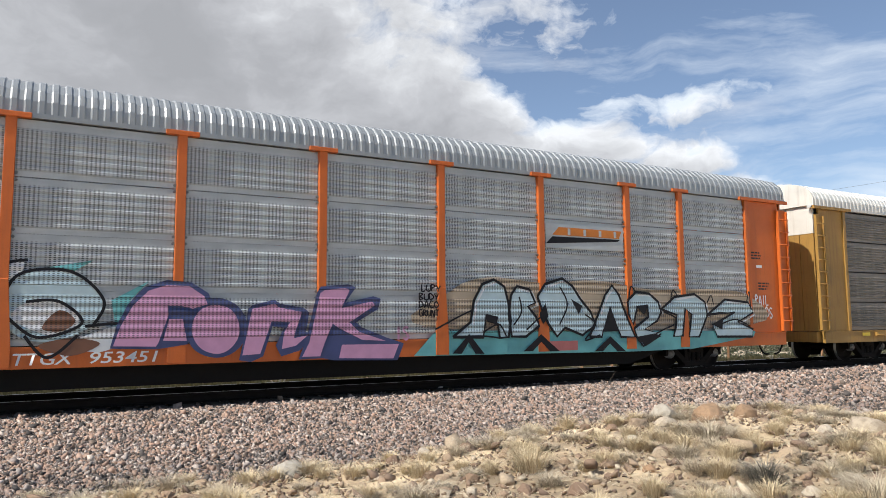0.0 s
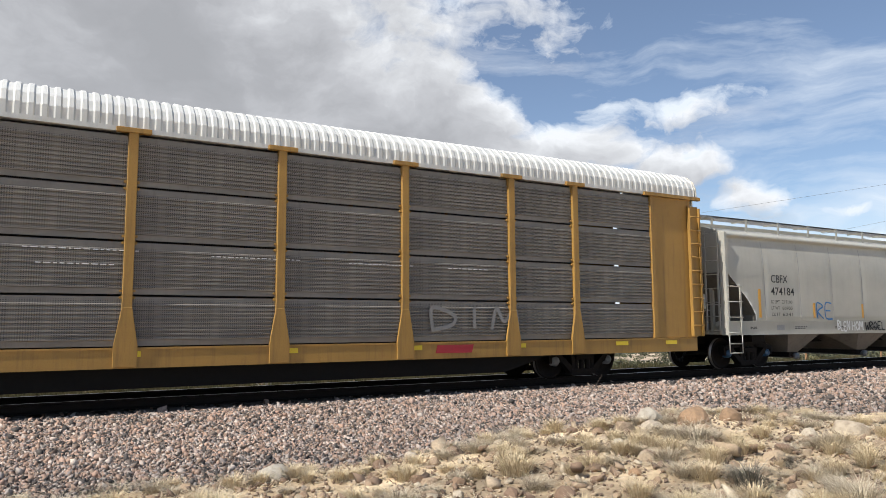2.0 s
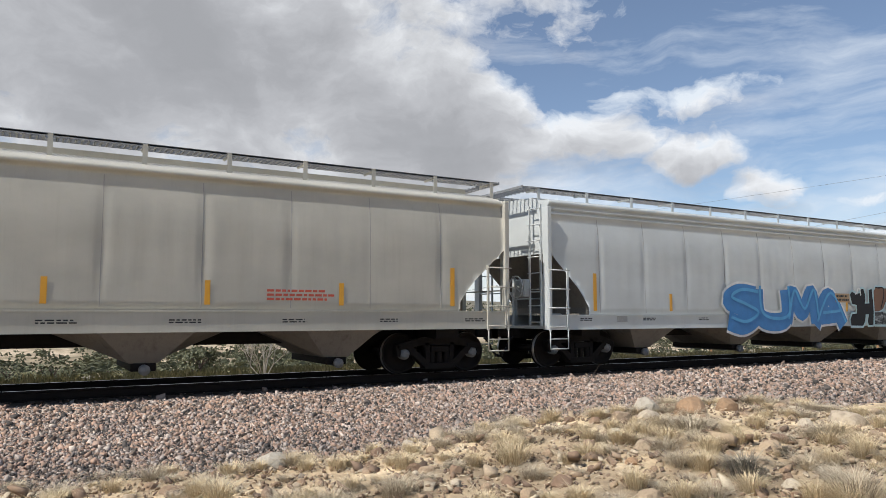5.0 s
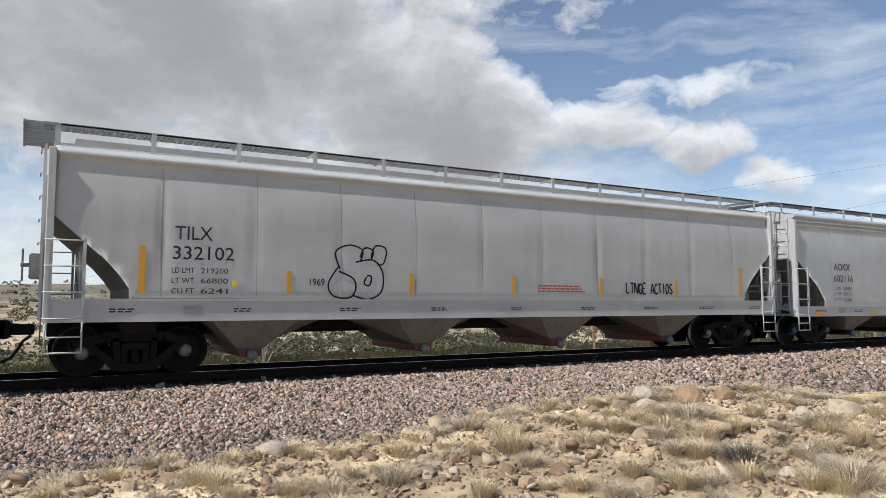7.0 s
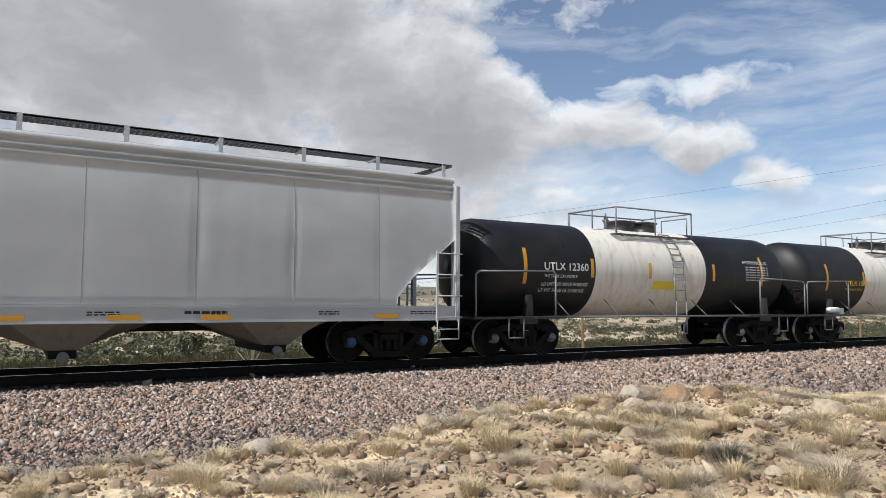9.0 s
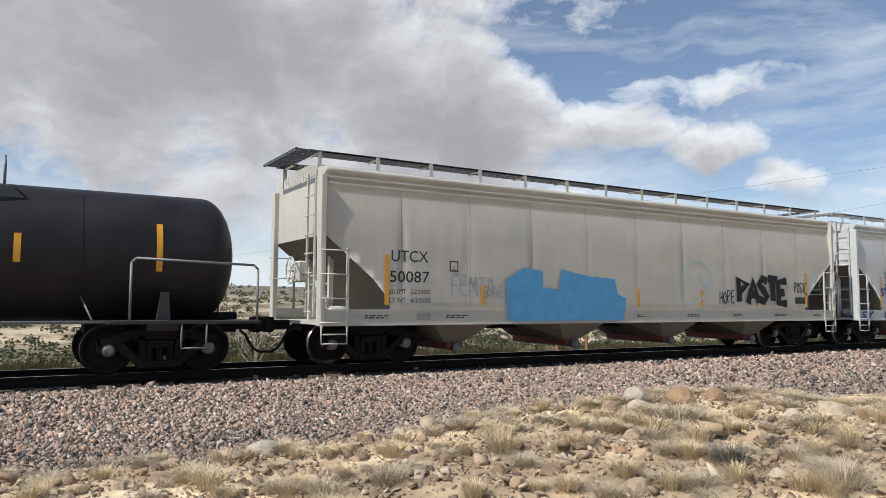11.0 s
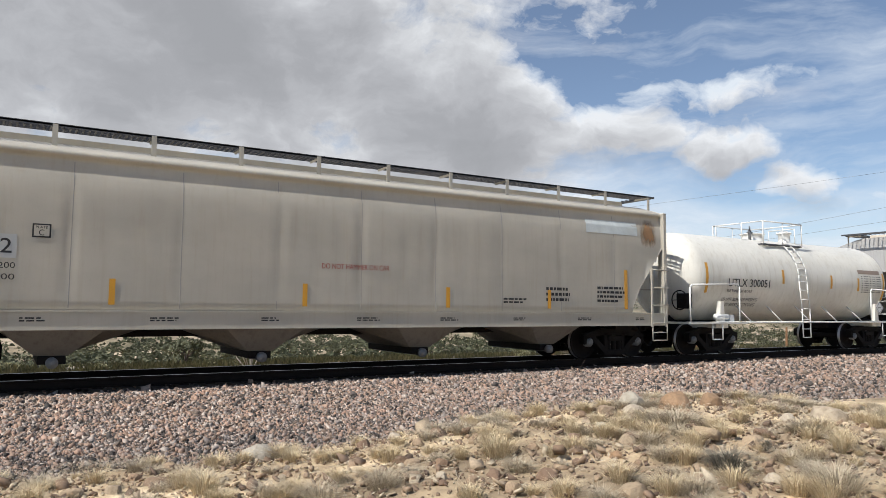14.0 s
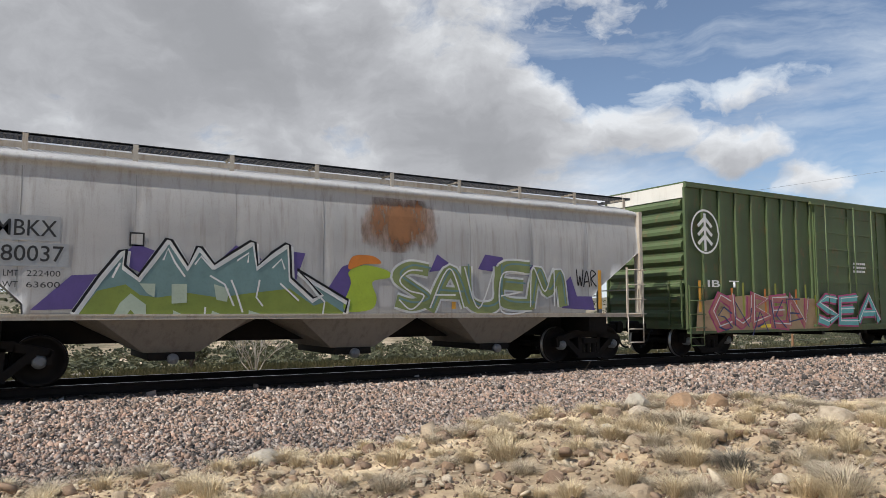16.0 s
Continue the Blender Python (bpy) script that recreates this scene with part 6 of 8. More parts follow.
def standard_marks(c, x, mark, number, z, w_mark, w_num, h=0.27, gap=0.37, lines_no=3, rows_text=None, mat=None):
    lettering(c, "reporting_mark", mark, x, z, x + w_mark, z + h, HY, mat or M["ink"], "black reporting mark", 0.004)
    lettering(c, "car_number", number, x - 0.03, z - gap, x - 0.03 + w_num, z - gap + h, HY, mat or M["ink"], "black car number", 0.004)
    for i, (a, b) in enumerate(rows_text or ()):
        zz = z - gap - 0.25 - i * 0.19
        lettering(c, "capacity_mark", a, x - 0.04, zz, x + 0.36, zz + 0.10, HY, mat or M["ink"])
        lettering(c, "capacity_number", b, x + 0.48, zz, x + 0.98, zz + 0.10, HY, mat or M["ink"])


def sill_marks(c, L, seed, z=1.2):
    rng = random.Random(seed)
    for k in range(9):
        x = 1.0 + k * (L - 2.2) / 8
        bars(c, "sill_stencil", x, z - 0.03, x + rng.uniform(0.35, 0.7), z + 0.06, 2, SY, M["ink"], seed * 20 + k)
    plate(c, "card_holder", 2.25, z - 0.06, 2.6, z + 0.1, SY, M["galv"], "small framed card holder")


# two warm grey cars alike, then the others
X = -60.9
c = hopper(X, 19.1, P["cbfx"], P["cbfx"], "warm grey covered hopper car with black scrawled tags", (1.57, 17.5), (1.03, 1.42), 4.0, 4.55, blue=True, seed=3)
standard_marks(c, 2.1, "CBFX", "474184", 2.58, 0.8, 1.13, 0.24, 0.38, 3, [("LD LMT", "219100"), ("LT WT", "66900"), ("CU FT", "6241")])
sill_marks(c, 19.1, 1)
tag_writing(c, "RE", -56.6 - X, 1.5, -55.7 - X, 2.0, HY, SP["blue"], 0.045, 1)
tag_writing(c, "BLEN", -55.6 - X, 1.12, -54.9 - X, 1.4, -1.66, M["white_ink"], 0.05, 2)
tag_writing(c, "HOM", -54.8 - X, 1.12, -54.15 - X, 1.4, -1.66, M["white_ink"], 0.05, 3)
tag_writing(c, "WROEL", -54.0 - X, 1.12, -52.8 - X, 1.38, -1.66, SP["black"], 0.045, 4)
tag_writing(c, "LCLSWT", -52.6 - X, 1.45, -49.6 - X, 2.05, HY, SP["black"], 0.06, 5, "large dripping black spray tag", False)
tag_writing(c, "ROM", -49.3 - X, 1.6, -48.4 - X, 2.0, HY, SP["black"], 0.05, 6)
tag_writing(c, "ROAK", -49.3 - X, 1.15, -48.5 - X, 1.42, -1.66, SP["black"], 0.04, 7)
for k in range(9):
    x = -52.4 + k * 0.36 - X
    sprayed(c, "paint_drip", SP["black"], -1.66, [[(x, 1.75), (x + 0.005, 1.03 + 0.04 * (k % 4))]], w=0.02, smooth=False)
sprayed(c, "graffiti_haze", SP["blue"], -1.664, [], [[(-47.6 - X, 1.1), (-47.2 - X, 1.75), (-46.2 - X, 1.9), (-45.2 - X, 1.8), (-44.6 - X, 1.4), (-44.9 - X, 1.08)]], label="blue sprayed background")
piece(c, "RYSE", -47.1 - X, 1.16, -44.9 - X, 1.66, -1.668, SP["cyan"], SP["red"], None, 0.26, 8, "sky blue bubble graffiti letters", 0.09, True)
for k, (x, z) in enumerate(((-46.6, 2.1), (-46.0, 2.15), (-45.6, 2.02), (-46.3, 1.95), (-45.3, 1.9))):
    sprayed(c, "paint_dot", SP["blue"], HY, [], [[(x - X, z - 0.07), (x + 0.1 - X, z), (x - X, z + 0.07), (x - 0.1 - X, z)]])
lettering(c, "end_mark", "SPL-79", -43.9 - X, 1.62, -43.6 - X, 1.68, HY, M["ink"])
bars(c, "stencil", -44.4 - X, 1.98, -43.6 - X, 2.3, 4, HY, M["ink"], 4)
bars(c, "stencil", -51.0 - X, 1.6, -49.8 - X, 1.85, 3, HY, M["red_ink"], 5, "red warning lettering")

X = -40.75
c = hopper(X, 19.15, P["cbfx"], P["cbfx"], "warm grey covered hopper car with a black bubble throw-up", (1.55, 17.6), (1.03, 1.42), 4.0, 4.55, seed=4)
standard_marks(c, 2.02, "CBFX", "474039", 2.6, 0.82, 1.2, 0.25, 0.38, 3, [("LD LMT", "218900"), ("LT WT", "67100"), ("CU FT", "6241")])
sill_marks(c, 19.15, 2)
sprayed(c, "graffiti_fill", SP["black"], -1.662, [], [[(3.94, 1.54), (4.45, 1.52), (4.89, 1.66), (5.52, 1.8), (6.57, 1.6), (6.56, 1.12), (4.58, 1.13), (4.28, 1.35)]], label="black body of a bubble throw-up", smooth=False)
for k, lobe in enumerate((
    [(4.44, 1.65), (4.37, 1.53), (4.19, 1.46), (4.0, 1.48), (3.88, 1.58), (3.88, 1.71), (4.01, 1.81), (4.2, 1.84), (4.37, 1.77)],
    [(5.07, 1.8), (4.95, 1.58), (4.67, 1.47), (4.36, 1.5), (4.16, 1.67), (4.16, 1.9), (4.37, 2.07), (4.68, 2.12), (4.96, 2.01)],
    [(5.58, 1.8), (5.49, 1.55), (5.27, 1.42), (5.03, 1.46), (4.88, 1.66), (4.88, 1.93), (5.04, 2.13), (5.28, 2.19), (5.5, 2.06)],
    [(6.19, 1.81), (6.11, 1.57), (5.9, 1.44), (5.68, 1.49), (5.54, 1.68), (5.54, 1.93), (5.69, 2.12), (5.92, 2.17), (6.12, 2.05)],
    [(6.57, 1.59), (6.48, 1.45), (6.25, 1.37), (5.99, 1.4), (5.83, 1.51), (5.84, 1.65), (6.0, 1.77), (6.26, 1.8), (6.48, 1.72)],
)):
    sprayed(c, "graffiti_fill", SP["black"], -1.664 - 0.002 * k, [], [lobe], label="black round lobe of the throw-up")
    sprayed(c, "graffiti_outline", SP["white"], -1.665 - 0.002 * k, [lobe + lobe[:1]], w=0.03, label="white outline of a lobe")
for line_ in [[(4.2, 1.54), (4.71, 1.49), (5.15, 1.41), (4.88, 1.13), (4.53, 1.24)], [(5.24, 1.59), (5.29, 1.17)], [(5.66, 1.52), (6.07, 1.5), (6.53, 1.5)]]:
    sprayed(c, "graffiti_line", SP["white"], -1.680, [line_], w=0.028, label="white inner line of the throw-up")
bars(c, "stencil", 13.4, 1.6, 14.9, 1.85, 3, HY, M["red_ink"], 6, "red warning lettering")
lettering(c, "end_mark", "CBFX", 0.3, 3.45, 0.6, 3.53, HY, M["ink"])

X = -20.4
c = hopper(X, 19.56, P["utcx_b"], P["utcx_b"], "white covered hopper car covered in blue and green graffiti", (1.5, 18.1), (0.98, 1.33), 3.97, 4.55, flute=True, seed=5, seams=12)
sill_marks(c, 19.5, 3)
piece(c, "SUMA", -14.0 - X, 1.05, -8.3 - X, 2.0, -1.662, SP["blue"], SP["white"], SP["cyan"], 0.55, 12, "blue bubble graffiti letters", 0.14, True)
for tint, outline_ in (
    ("black", [(12.65, 1.99), (12.77, 2.09), (13.06, 2.01), (13.23, 2.06), (13.31, 2.19), (13.46, 2.19), (13.54, 1.97), (13.5, 1.7), (13.76, 1.71), (13.77, 2.17), (13.95, 2.2), (13.99, 1.78), (14.0, 1.44), (13.94, 0.97), (13.66, 0.98), (13.61, 1.1), (13.71, 1.34), (13.51, 1.34), (13.46, 1.1), (13.33, 0.96), (12.65, 0.97), (12.61, 1.16), (12.72, 1.34), (13.0, 1.37), (13.01, 1.65), (12.75, 1.69)]),
    ("brown", [(14.06, 1.44), (14.06, 2.13), (14.2, 2.26), (14.48, 2.25), (14.91, 2.23), (14.87, 1.9), (14.59, 1.54), (14.32, 1.44)]),
    ("worn", [(14.03, 1.0), (14.06, 1.41), (14.69, 1.44), (14.79, 1.29), (14.7, 0.99)]),
    ("worn", [(14.83, 1.62), (15.57, 1.68), (15.75, 1.5), (15.69, 1.03), (14.8, 1.01), (15.08, 1.34), (14.98, 1.54)]),
    ("worn", [(15.88, 1.6), (16.19, 1.69), (16.1, 1.34), (16.42, 1.34), (16.42, 1.02), (15.79, 1.0)]),
    ("worn", [(16.43, 2.1), (16.65, 2.16), (16.84, 2.0), (17.53, 2.13), (17.65, 1.96), (16.96, 1.78), (16.8, 1.34), (17.42, 1.34), (17.2, 0.98), (16.53, 0.99), (16.46, 1.83)]),
):
    sprayed(c, "graffiti_haze", SP["pale_blue"], -1.660, [outline_ + outline_[:1]], w=0.15, label="soft turquoise halo round a letter", smooth=False)
    sprayed(c, "graffiti_fill", SP[tint], -1.666, [], [outline_], label="worn dark graffiti letter", smooth=False)
    sprayed(c, "graffiti_line", SP["white" if tint == "black" else "black"], -1.669, [[(x * 0.7 + outline_[0][0] * 0.3, z) for x, z in outline_[2:7]]], w=0.05, label="streaky inner lines")
plate(c, "repainted_patch", -5.5 - X, 1.75, -4.5 - X, 2.25, -1.68, SP["grey"], "grey repainted patch")
plate(c, "notice", -8.6 - X, 1.73, -7.8 - X, 2.02, -1.68, SP["tan"], "pale yellow notice board")
bars(c, "notice_text", -8.55 - X, 1.76, -7.85 - X, 2.0, 2, -1.685, M["ink"], 9)
bars(c, "stencil", -4.0 - X, 2.0, -2.8 - X, 2.58, 5, HY - 0.002, M["ink"], 8)
plate(c, "notice", -3.5 - X, 1.6, -3.0 - X, 1.9, -1.68, M["ink"], "small black placard")

X = 0.42
c = hopper(X, 19.5, P["tilx"], P["tilx"], "clean light grey covered hopper car with a bubble outline", (1.52, 18.05), (1.03, 1.42), 4.0, 4.55, gate=M["red_gate"], seed=6)
standard_marks(c, 2.07, "TILX", "332102", 2.52, 0.68, 1.12, 0.25, 0.37, 3, [("LD LMT", "219200"), ("LT WT", "66800"), ("CU FT", "6241")])
sill_marks(c, 19.5, 4)
for s in ([(5.72, 2.1), (5.5, 1.75), (5.6, 1.5), (5.95, 1.45), (6.1, 1.62), (6.05, 1.85), (5.72, 2.0)], [(5.75, 2.05), (5.65, 2.4), (5.95, 2.55), (6.25, 2.45), (6.2, 2.2)],
          [(6.1, 2.2), (6.5, 2.25), (6.72, 2.0), (6.7, 1.6), (6.4, 1.42), (6.05, 1.5)], [(6.2, 2.3), (6.3, 2.5), (6.5, 2.45), (6.45, 2.25)], [(6.45, 2.3), (6.55, 2.55), (6.8, 2.5), (6.75, 2.2), (6.6, 2.15)],
          [(6.35, 1.9), (6.3, 1.75), (6.42, 1.72), (6.46, 1.9), (6.36, 1.92)]):
    sprayed(c, "graffiti_outline", SP["black"], HY, [[(x - X, z) for x, z in s]], w=0.035, label="black outline of a bubble throw-up")
lettering(c, "graffiti", "1969", 5.1 - X, 1.7, 5.42 - X, 1.84, HY, SP["black"], "small hand-written year")
bars(c, "stencil", 10.9 - X, 1.6, 12.4 - X, 1.8, 3, HY, M["red_ink"], 11, "red warning lettering")
tag_writing(c, "LTNGE", 13.8 - X, 1.6, 14.55 - X, 1.86, HY, SP["black"], 0.04, 15)
tag_writing(c, "ACTIOS", 14.7 - X, 1.6, 15.55 - X, 1.86, HY, SP["black"], 0.04, 16)
plate(c, "sticker", 3.55 - X, 1.66, 3.67 - X, 1.76, HY, M["amber_y"], "small yellow sticker")

X = 21.05
c = hopper(X, 19.25, P["aokx"], P["aokx"], "pale grey smooth-sided covered hopper car", (1.52, 17.75), (0.94, 1.24), 3.97, 4.57, flute=True, seed=7, seams=10, blue=True, slope=(2.75, 1.55), strips=False, posts=12, board_mat=M["grate_dark"])
standard_marks(c, 2.08, "AOKX", "602116", 2.42, 0.92, 1.1, 0.23, 0.38, 3, [("LD LMT", "220400"), ("LT WT", "65600"), ("CU FT", "6260")])
sill_marks(c, 19.2, 5, 1.08)
for x in (22.0, 25.0, 28.0, 31.2, 34.6, 38.2, 33.0):
    plate(c, "reflector", x - X, 0.97, x + 0.55 - X, 1.07, SY - 0.006, M["amber"], "amber reflective strip")
plate(c, "notice", 29.8 - X, 1.56, 30.5 - X, 1.78, HY, M["amber_y"], "yellow notice")
bars(c, "notice_text", 29.84 - X, 1.58, 30.46 - X, 1.76, 3, HY - 0.004, M["ink"], 12)
bars(c, "emblem_words", 34.3 - X, 1.06, 35.1 - X, 1.16, 1, SY - 0.006, M["ink"], 13, "black emblem bar")

# three tank cars of two kinds
dark_band = band_paint("black_and_white_tank_paint", (0.009, 0.009, 0.0095), (0.70, 0.665, 0.60), 3.85, 8.25)
X = 41.0
rT, zT = 1.27, 2.22
for X, label in ((41.0, "black tank car with a stained white middle band"), (54.0, "faded black tank car with a white middle band")):
    c = tank_car(X, 12.5, rT, zT, (1.6, 11.0), dark_band, P["black"], label, M["cap"], (4.9, 8.0), [(6.0, 0.42, 0.28), (7.0, 0.36, 0.3)], 6.95, brake=X > 50)
    if X < 50:
        on_tank(c, "reporting_mark", "UTLX 12360", 2.1, 2.16, 3.58, 2.36, rT, zT, M["white_ink"], "white reporting mark", 0.01)
        on_tank(c, "stencil", "THE TANK CAR PEOPLE", 2.1, 1.97, 3.2, 2.05, rT, zT, M["white_ink"])
        on_tank(c, "stencil", "LD LMT 209100 LB 94400 KG", 2.05, 1.76, 3.6, 1.85, rT, zT, M["white_ink"])
        on_tank(c, "stencil", "LT WT 54100 LB 24300 KG", 2.0, 1.6, 3.5, 1.69, rT, zT, M["white_ink"])
        on_tank(c, "stencil", "PHOSPHORIC ACID", 10.0, 2.56, 11.2, 2.66, rT, zT, M["white_ink"])
        for k in range(6):
            on_tank(c, "stencil_rows", "-- ---- -- --- -", 10.1, 2.45 - k * 0.08, 11.2, 2.48 - k * 0.08, rT, zT, M["white_ink"])
        tank_strip(c, 6.5, 1.72, 1.95, rT, zT, M["amber_y"], 0.9, "notice", "yellow notice on the white band")
    else:
        on_tank(c, "reporting_mark", "UTLX 15983", 2.6, 1.98, 4.1, 2.16, rT, zT, M["amber_y"], "faded yellow reporting mark", 0.01)
        on_tank(c, "stencil", "THE TANK CAR PEOPLE", 2.6, 1.82, 3.7, 1.89, rT, zT, M["amber_y"])
    for x, a, b in ((1.5, 1.8, 2.7), (3.73, 2.0, 2.5), (5.9, 2.0, 2.45), (8.6, 2.0, 2.5), (10.9, 1.9, 2.8)):
        tank_strip(c, x, a, b, rT, zT, M["amber"])

X = 67.95
c = hopper(X, 18.1, P["utcx_a"], P["utcx_a"], "warm white covered hopper car with a blue paint patch", (1.4, 16.6), (0.88, 1.20), 3.97, 4.58, flute=True, gate=M["red_gate"], seed=8, seams=10, posts=14, board_mat=M["grate_dark"], slope=(2.75, 1.6))
standard_marks(c, 1.62, "UTCX", "50087", 2.24, 0.92, 0.98, 0.25, 0.45, 2, [("LD LMT", "222500"), ("LT WT", "63500")])
sill_marks(c, 18.1, 6, 1.03)
sprayed(c, "graffiti_fill", SP["cyan"], -1.66, [], [[(72.65 - X, 0.93), (72.6 - X, 1.9), (73.1 - X, 2.2), (73.7 - X, 2.15), (73.7 - X, 1.75), (74.2 - X, 1.7), (74.3 - X, 2.2), (75.2 - X, 2.05), (76.1 - X, 2.0), (76.2 - X, 1.6), (76.5 - X, 1.5), (76.4 - X, 0.93)]],
        label="rolled sky blue paint patch", smooth=False)
for k, (a, b) in enumerate(((71.1, 72.3), (72.0, 72.6))):
    tag_writing(c, ["FEMTA", "BAE"][k], a - X, 1.5, b - X, 1.95 - 0.2 * k, HY, SP["grey"], 0.025, 30 + k)
sprayed(c, "graffiti_outline", SP["pale_blue"], HY, [[(78.75 - X, 1.4), (78.7 - X, 2.1), (79.0 - X, 2.5), (79.5 - X, 2.6), (79.8 - X, 2.2), (79.6 - X, 1.6), (79.2 - X, 1.4), (78.8 - X, 1.4)], [(79 - X, 1.9), (79.4 - X, 2.1), (79.7 - X, 1.9), (80.1 - X, 2.1)]], w=0.05, label="pale faded bubble outline")
piece(c, "PASTE", 81.1 - X, 1.42, 83.5 - X, 2.1, -1.616, SP["black"], SP["grey"], None, 0.24, 17, "solid black graffiti letters", 0.03)
tag_writing(c, "HOPE", 80.3 - X, 1.4, 81.0 - X, 1.75, HY, SP["black"], 0.035, 32)
tag_writing(c, "POSTE", 83.9 - X, 1.75, 84.6 - X, 2.05, HY, SP["black"], 0.035, 33)
plate(c, "placard", 83.95 - X, 1.4, 84.55 - X, 1.6, HY, M["ink"])
plate(c, "plate_frame", 71.05 - X, 2.06, 71.28 - X, 2.3, HY, M["ink"])
plate(c, "plate_face", 71.08 - X, 2.09, 71.25 - X, 2.27, HY - 0.004, P["utcx_a"])
lettering(c, "plate_letter", "C", 71.13 - X, 2.1, 71.2 - X, 2.2, HY - 0.008, M["ink"])

X = 87.45
c = hopper(X, 18.3, P["utcx_b"], P["utcx_b"], "white covered hopper car with large blue sprayed letters", (1.25, 16.75), (0.86, 1.20), 3.97, 4.58, flute=True, gate=M["red_gate"], seed=9, seams=10, posts=14, slope=(2.75, 1.6))
standard_marks(c, 1.8, "UTCX", "50935", 2.30, 0.78, 0.98, 0.25, 0.42, 2, [("LD LMT", "222000"), ("LT WT", "64000")])
for s in ([(93.0, 2.5), (92.85, 2.8), (92.45, 2.75), (92.2, 2.3), (92.4, 2.0), (92.9, 1.85), (93.0, 1.55), (92.6, 1.32), (92.0, 1.55)], [(95.3, 2.35), (95.1, 2.72), (94.75, 2.55), (94.7, 2.1), (95.2, 2.02)],
          [(95.2, 2.02), (94.6, 1.75), (94.5, 1.45), (95.1, 1.36), (95.65, 1.42), (95.5, 2.0)], [(96.8, 1.32), (97.0, 2.2), (97.05, 2.65), (97.5, 2.1), (98.1, 1.35)], [(98.1, 1.35), (98.3, 1.9), (98.5, 2.6)],
          [(99.6, 2.4), (99.45, 1.9), (99.8, 1.6), (100.3, 1.75), (100.35, 2.3), (99.9, 2.55), (99.5, 2.3)], [(100.55, 1.55), (100.65, 2.5), (101.1, 2.6)], [(100.6, 2.1), (101.0, 2.15)],
          [(101.2, 1.5), (101.55, 2.75), (101.8, 1.5)], [(101.25, 1.95), (101.8, 2.0)]):
    sprayed(c, "graffiti", SP["blue"], HY, [[(x - X, z) for x, z in s]], w=0.17, label="broad blue sprayed letter")
    sprayed(c, "graffiti_overspray", SP["haze_blue"], HY + 0.003, [[(x - X, z) for x, z in s]], w=0.25, label="soft pale blue overspray")
tag_writing(c, "STOP", 88.95 - X, 1.72, 89.85 - X, 1.95, -1.617, SP["ink_blue"], 0.085, 40)
tag_writing(c, "DREAM", 90.1 - X, 1.38, 91.6 - X, 1.9, -1.617, SP["ink_blue"], 0.075, 41, curved=False)
tag_writing(c, "TOPA", 102.45 - X, 1.35, 103.95 - X, 1.72, HY, SP["ink_blue"], 0.08, 42, curved=False)
for k, (t, a, b) in enumerate((("SY", 87.6, 88.4), ("IDLE", 89.05, 89.85), ("POSSE*", 90.0, 91.0), ("SHEREGULD", 91.15, 94.0), ("MEL", 94.85, 95.6), ("DNERO", 95.7, 97.2), ("STP", 97.4, 98.3), ("KRON", 98.5, 99.5), ("SEN", 100.8, 101.9), ("SH", 102.6, 103.6))):
    tag_writing(c, t, a - X, 0.92, b - X, 1.14, -1.66, SP["ink_blue"], 0.075, 50 + k, curved=False)
plate(c, "plate_frame", 91.0 - X, 2.05, 91.22 - X, 2.28, HY, M["ink"])
plate(c, "plate_face", 91.03 - X, 2.08, 91.19 - X, 2.25, HY - 0.004, P["utcx_b"])

X = 107.05
c = hopper(X, 18.5, P["aex"], P["aex"], "cream-grey covered hopper car with rust spots and a repainted patch", (1.45, 17.05), (0.92, 1.24), 4.0, 4.55, seed=10, seams=10, posts=12, slope=(3.05, 1.25), board_mat=M["grate_dark"], strip_x=(4.43, 8.0, 11.4, 14.35))
for a, b, d, e in ((1.92, 2.52, 2.65, 2.88), (1.9, 2.1, 2.95, 2.5)):
    plate(c, "mark_patch", a, b, d, e, HY + 0.004, P["tilx"], "lighter patch under the lettering")
standard_marks(c, 1.96, "AEX", "26012", 2.57, 0.63, 0.95, 0.25, 0.39, 2, [("MLD LMT", "227200"), ("LT WT", "64800")])
sill_marks(c, 18.5, 7, 1.07)
lettering(c, "stencil", "DO NOT HAMMER ON CAR", 115.4 - X, 2.12, 116.95 - X, 2.23, HY, plain("red_stencil", (0.30, 0.035, 0.03), 0.6))
plate(c, "plate_frame", 110.21 - X, 2.465, 110.49 - X, 2.70, HY, M["ink"])
plate(c, "plate_face", 110.235 - X, 2.49, 110.465 - X, 2.675, HY - 0.004, P["aex"])
lettering(c, "plate_letter", "C", 110.31 - X, 2.5, 110.39 - X, 2.6, HY - 0.008, M["ink"])
lettering(c, "plate_letter", "PLATE", 110.26 - X, 2.62, 110.44 - X, 2.66, HY - 0.008, M["ink"])
side_patch(c, "repainted_patch", 122.65 - X, 124.5 - X, 3.33, 3.68, 4.0, 3.05, spray("pale_patch_paint", (0.52, 0.56, 0.56)), "pale blue-white repainted patch")
side_patch(c, "rust_stain", 124.3 - X, 125.4 - X, 2.9, 3.8, 4.0, 3.05, stain("end_rust_stain", (0.30, 0.17, 0.08), (124.9 - X, 3.4), (0.42, 0.5), 0.8), "brown rust stain near the end")
bars(c, "stencil", 121.3 - X, 1.5, 122.2 - X, 1.9, 3, HY, M["ink"], 70)
bars(c, "stencil", 123.0 - X, 1.5, 124.0 - X, 1.95, 4, HY, M["ink"], 71)
bars(c, "stencil", 120.0 - X, 1.45, 120.7 - X, 1.6, 2, HY, M["ink"], 72)
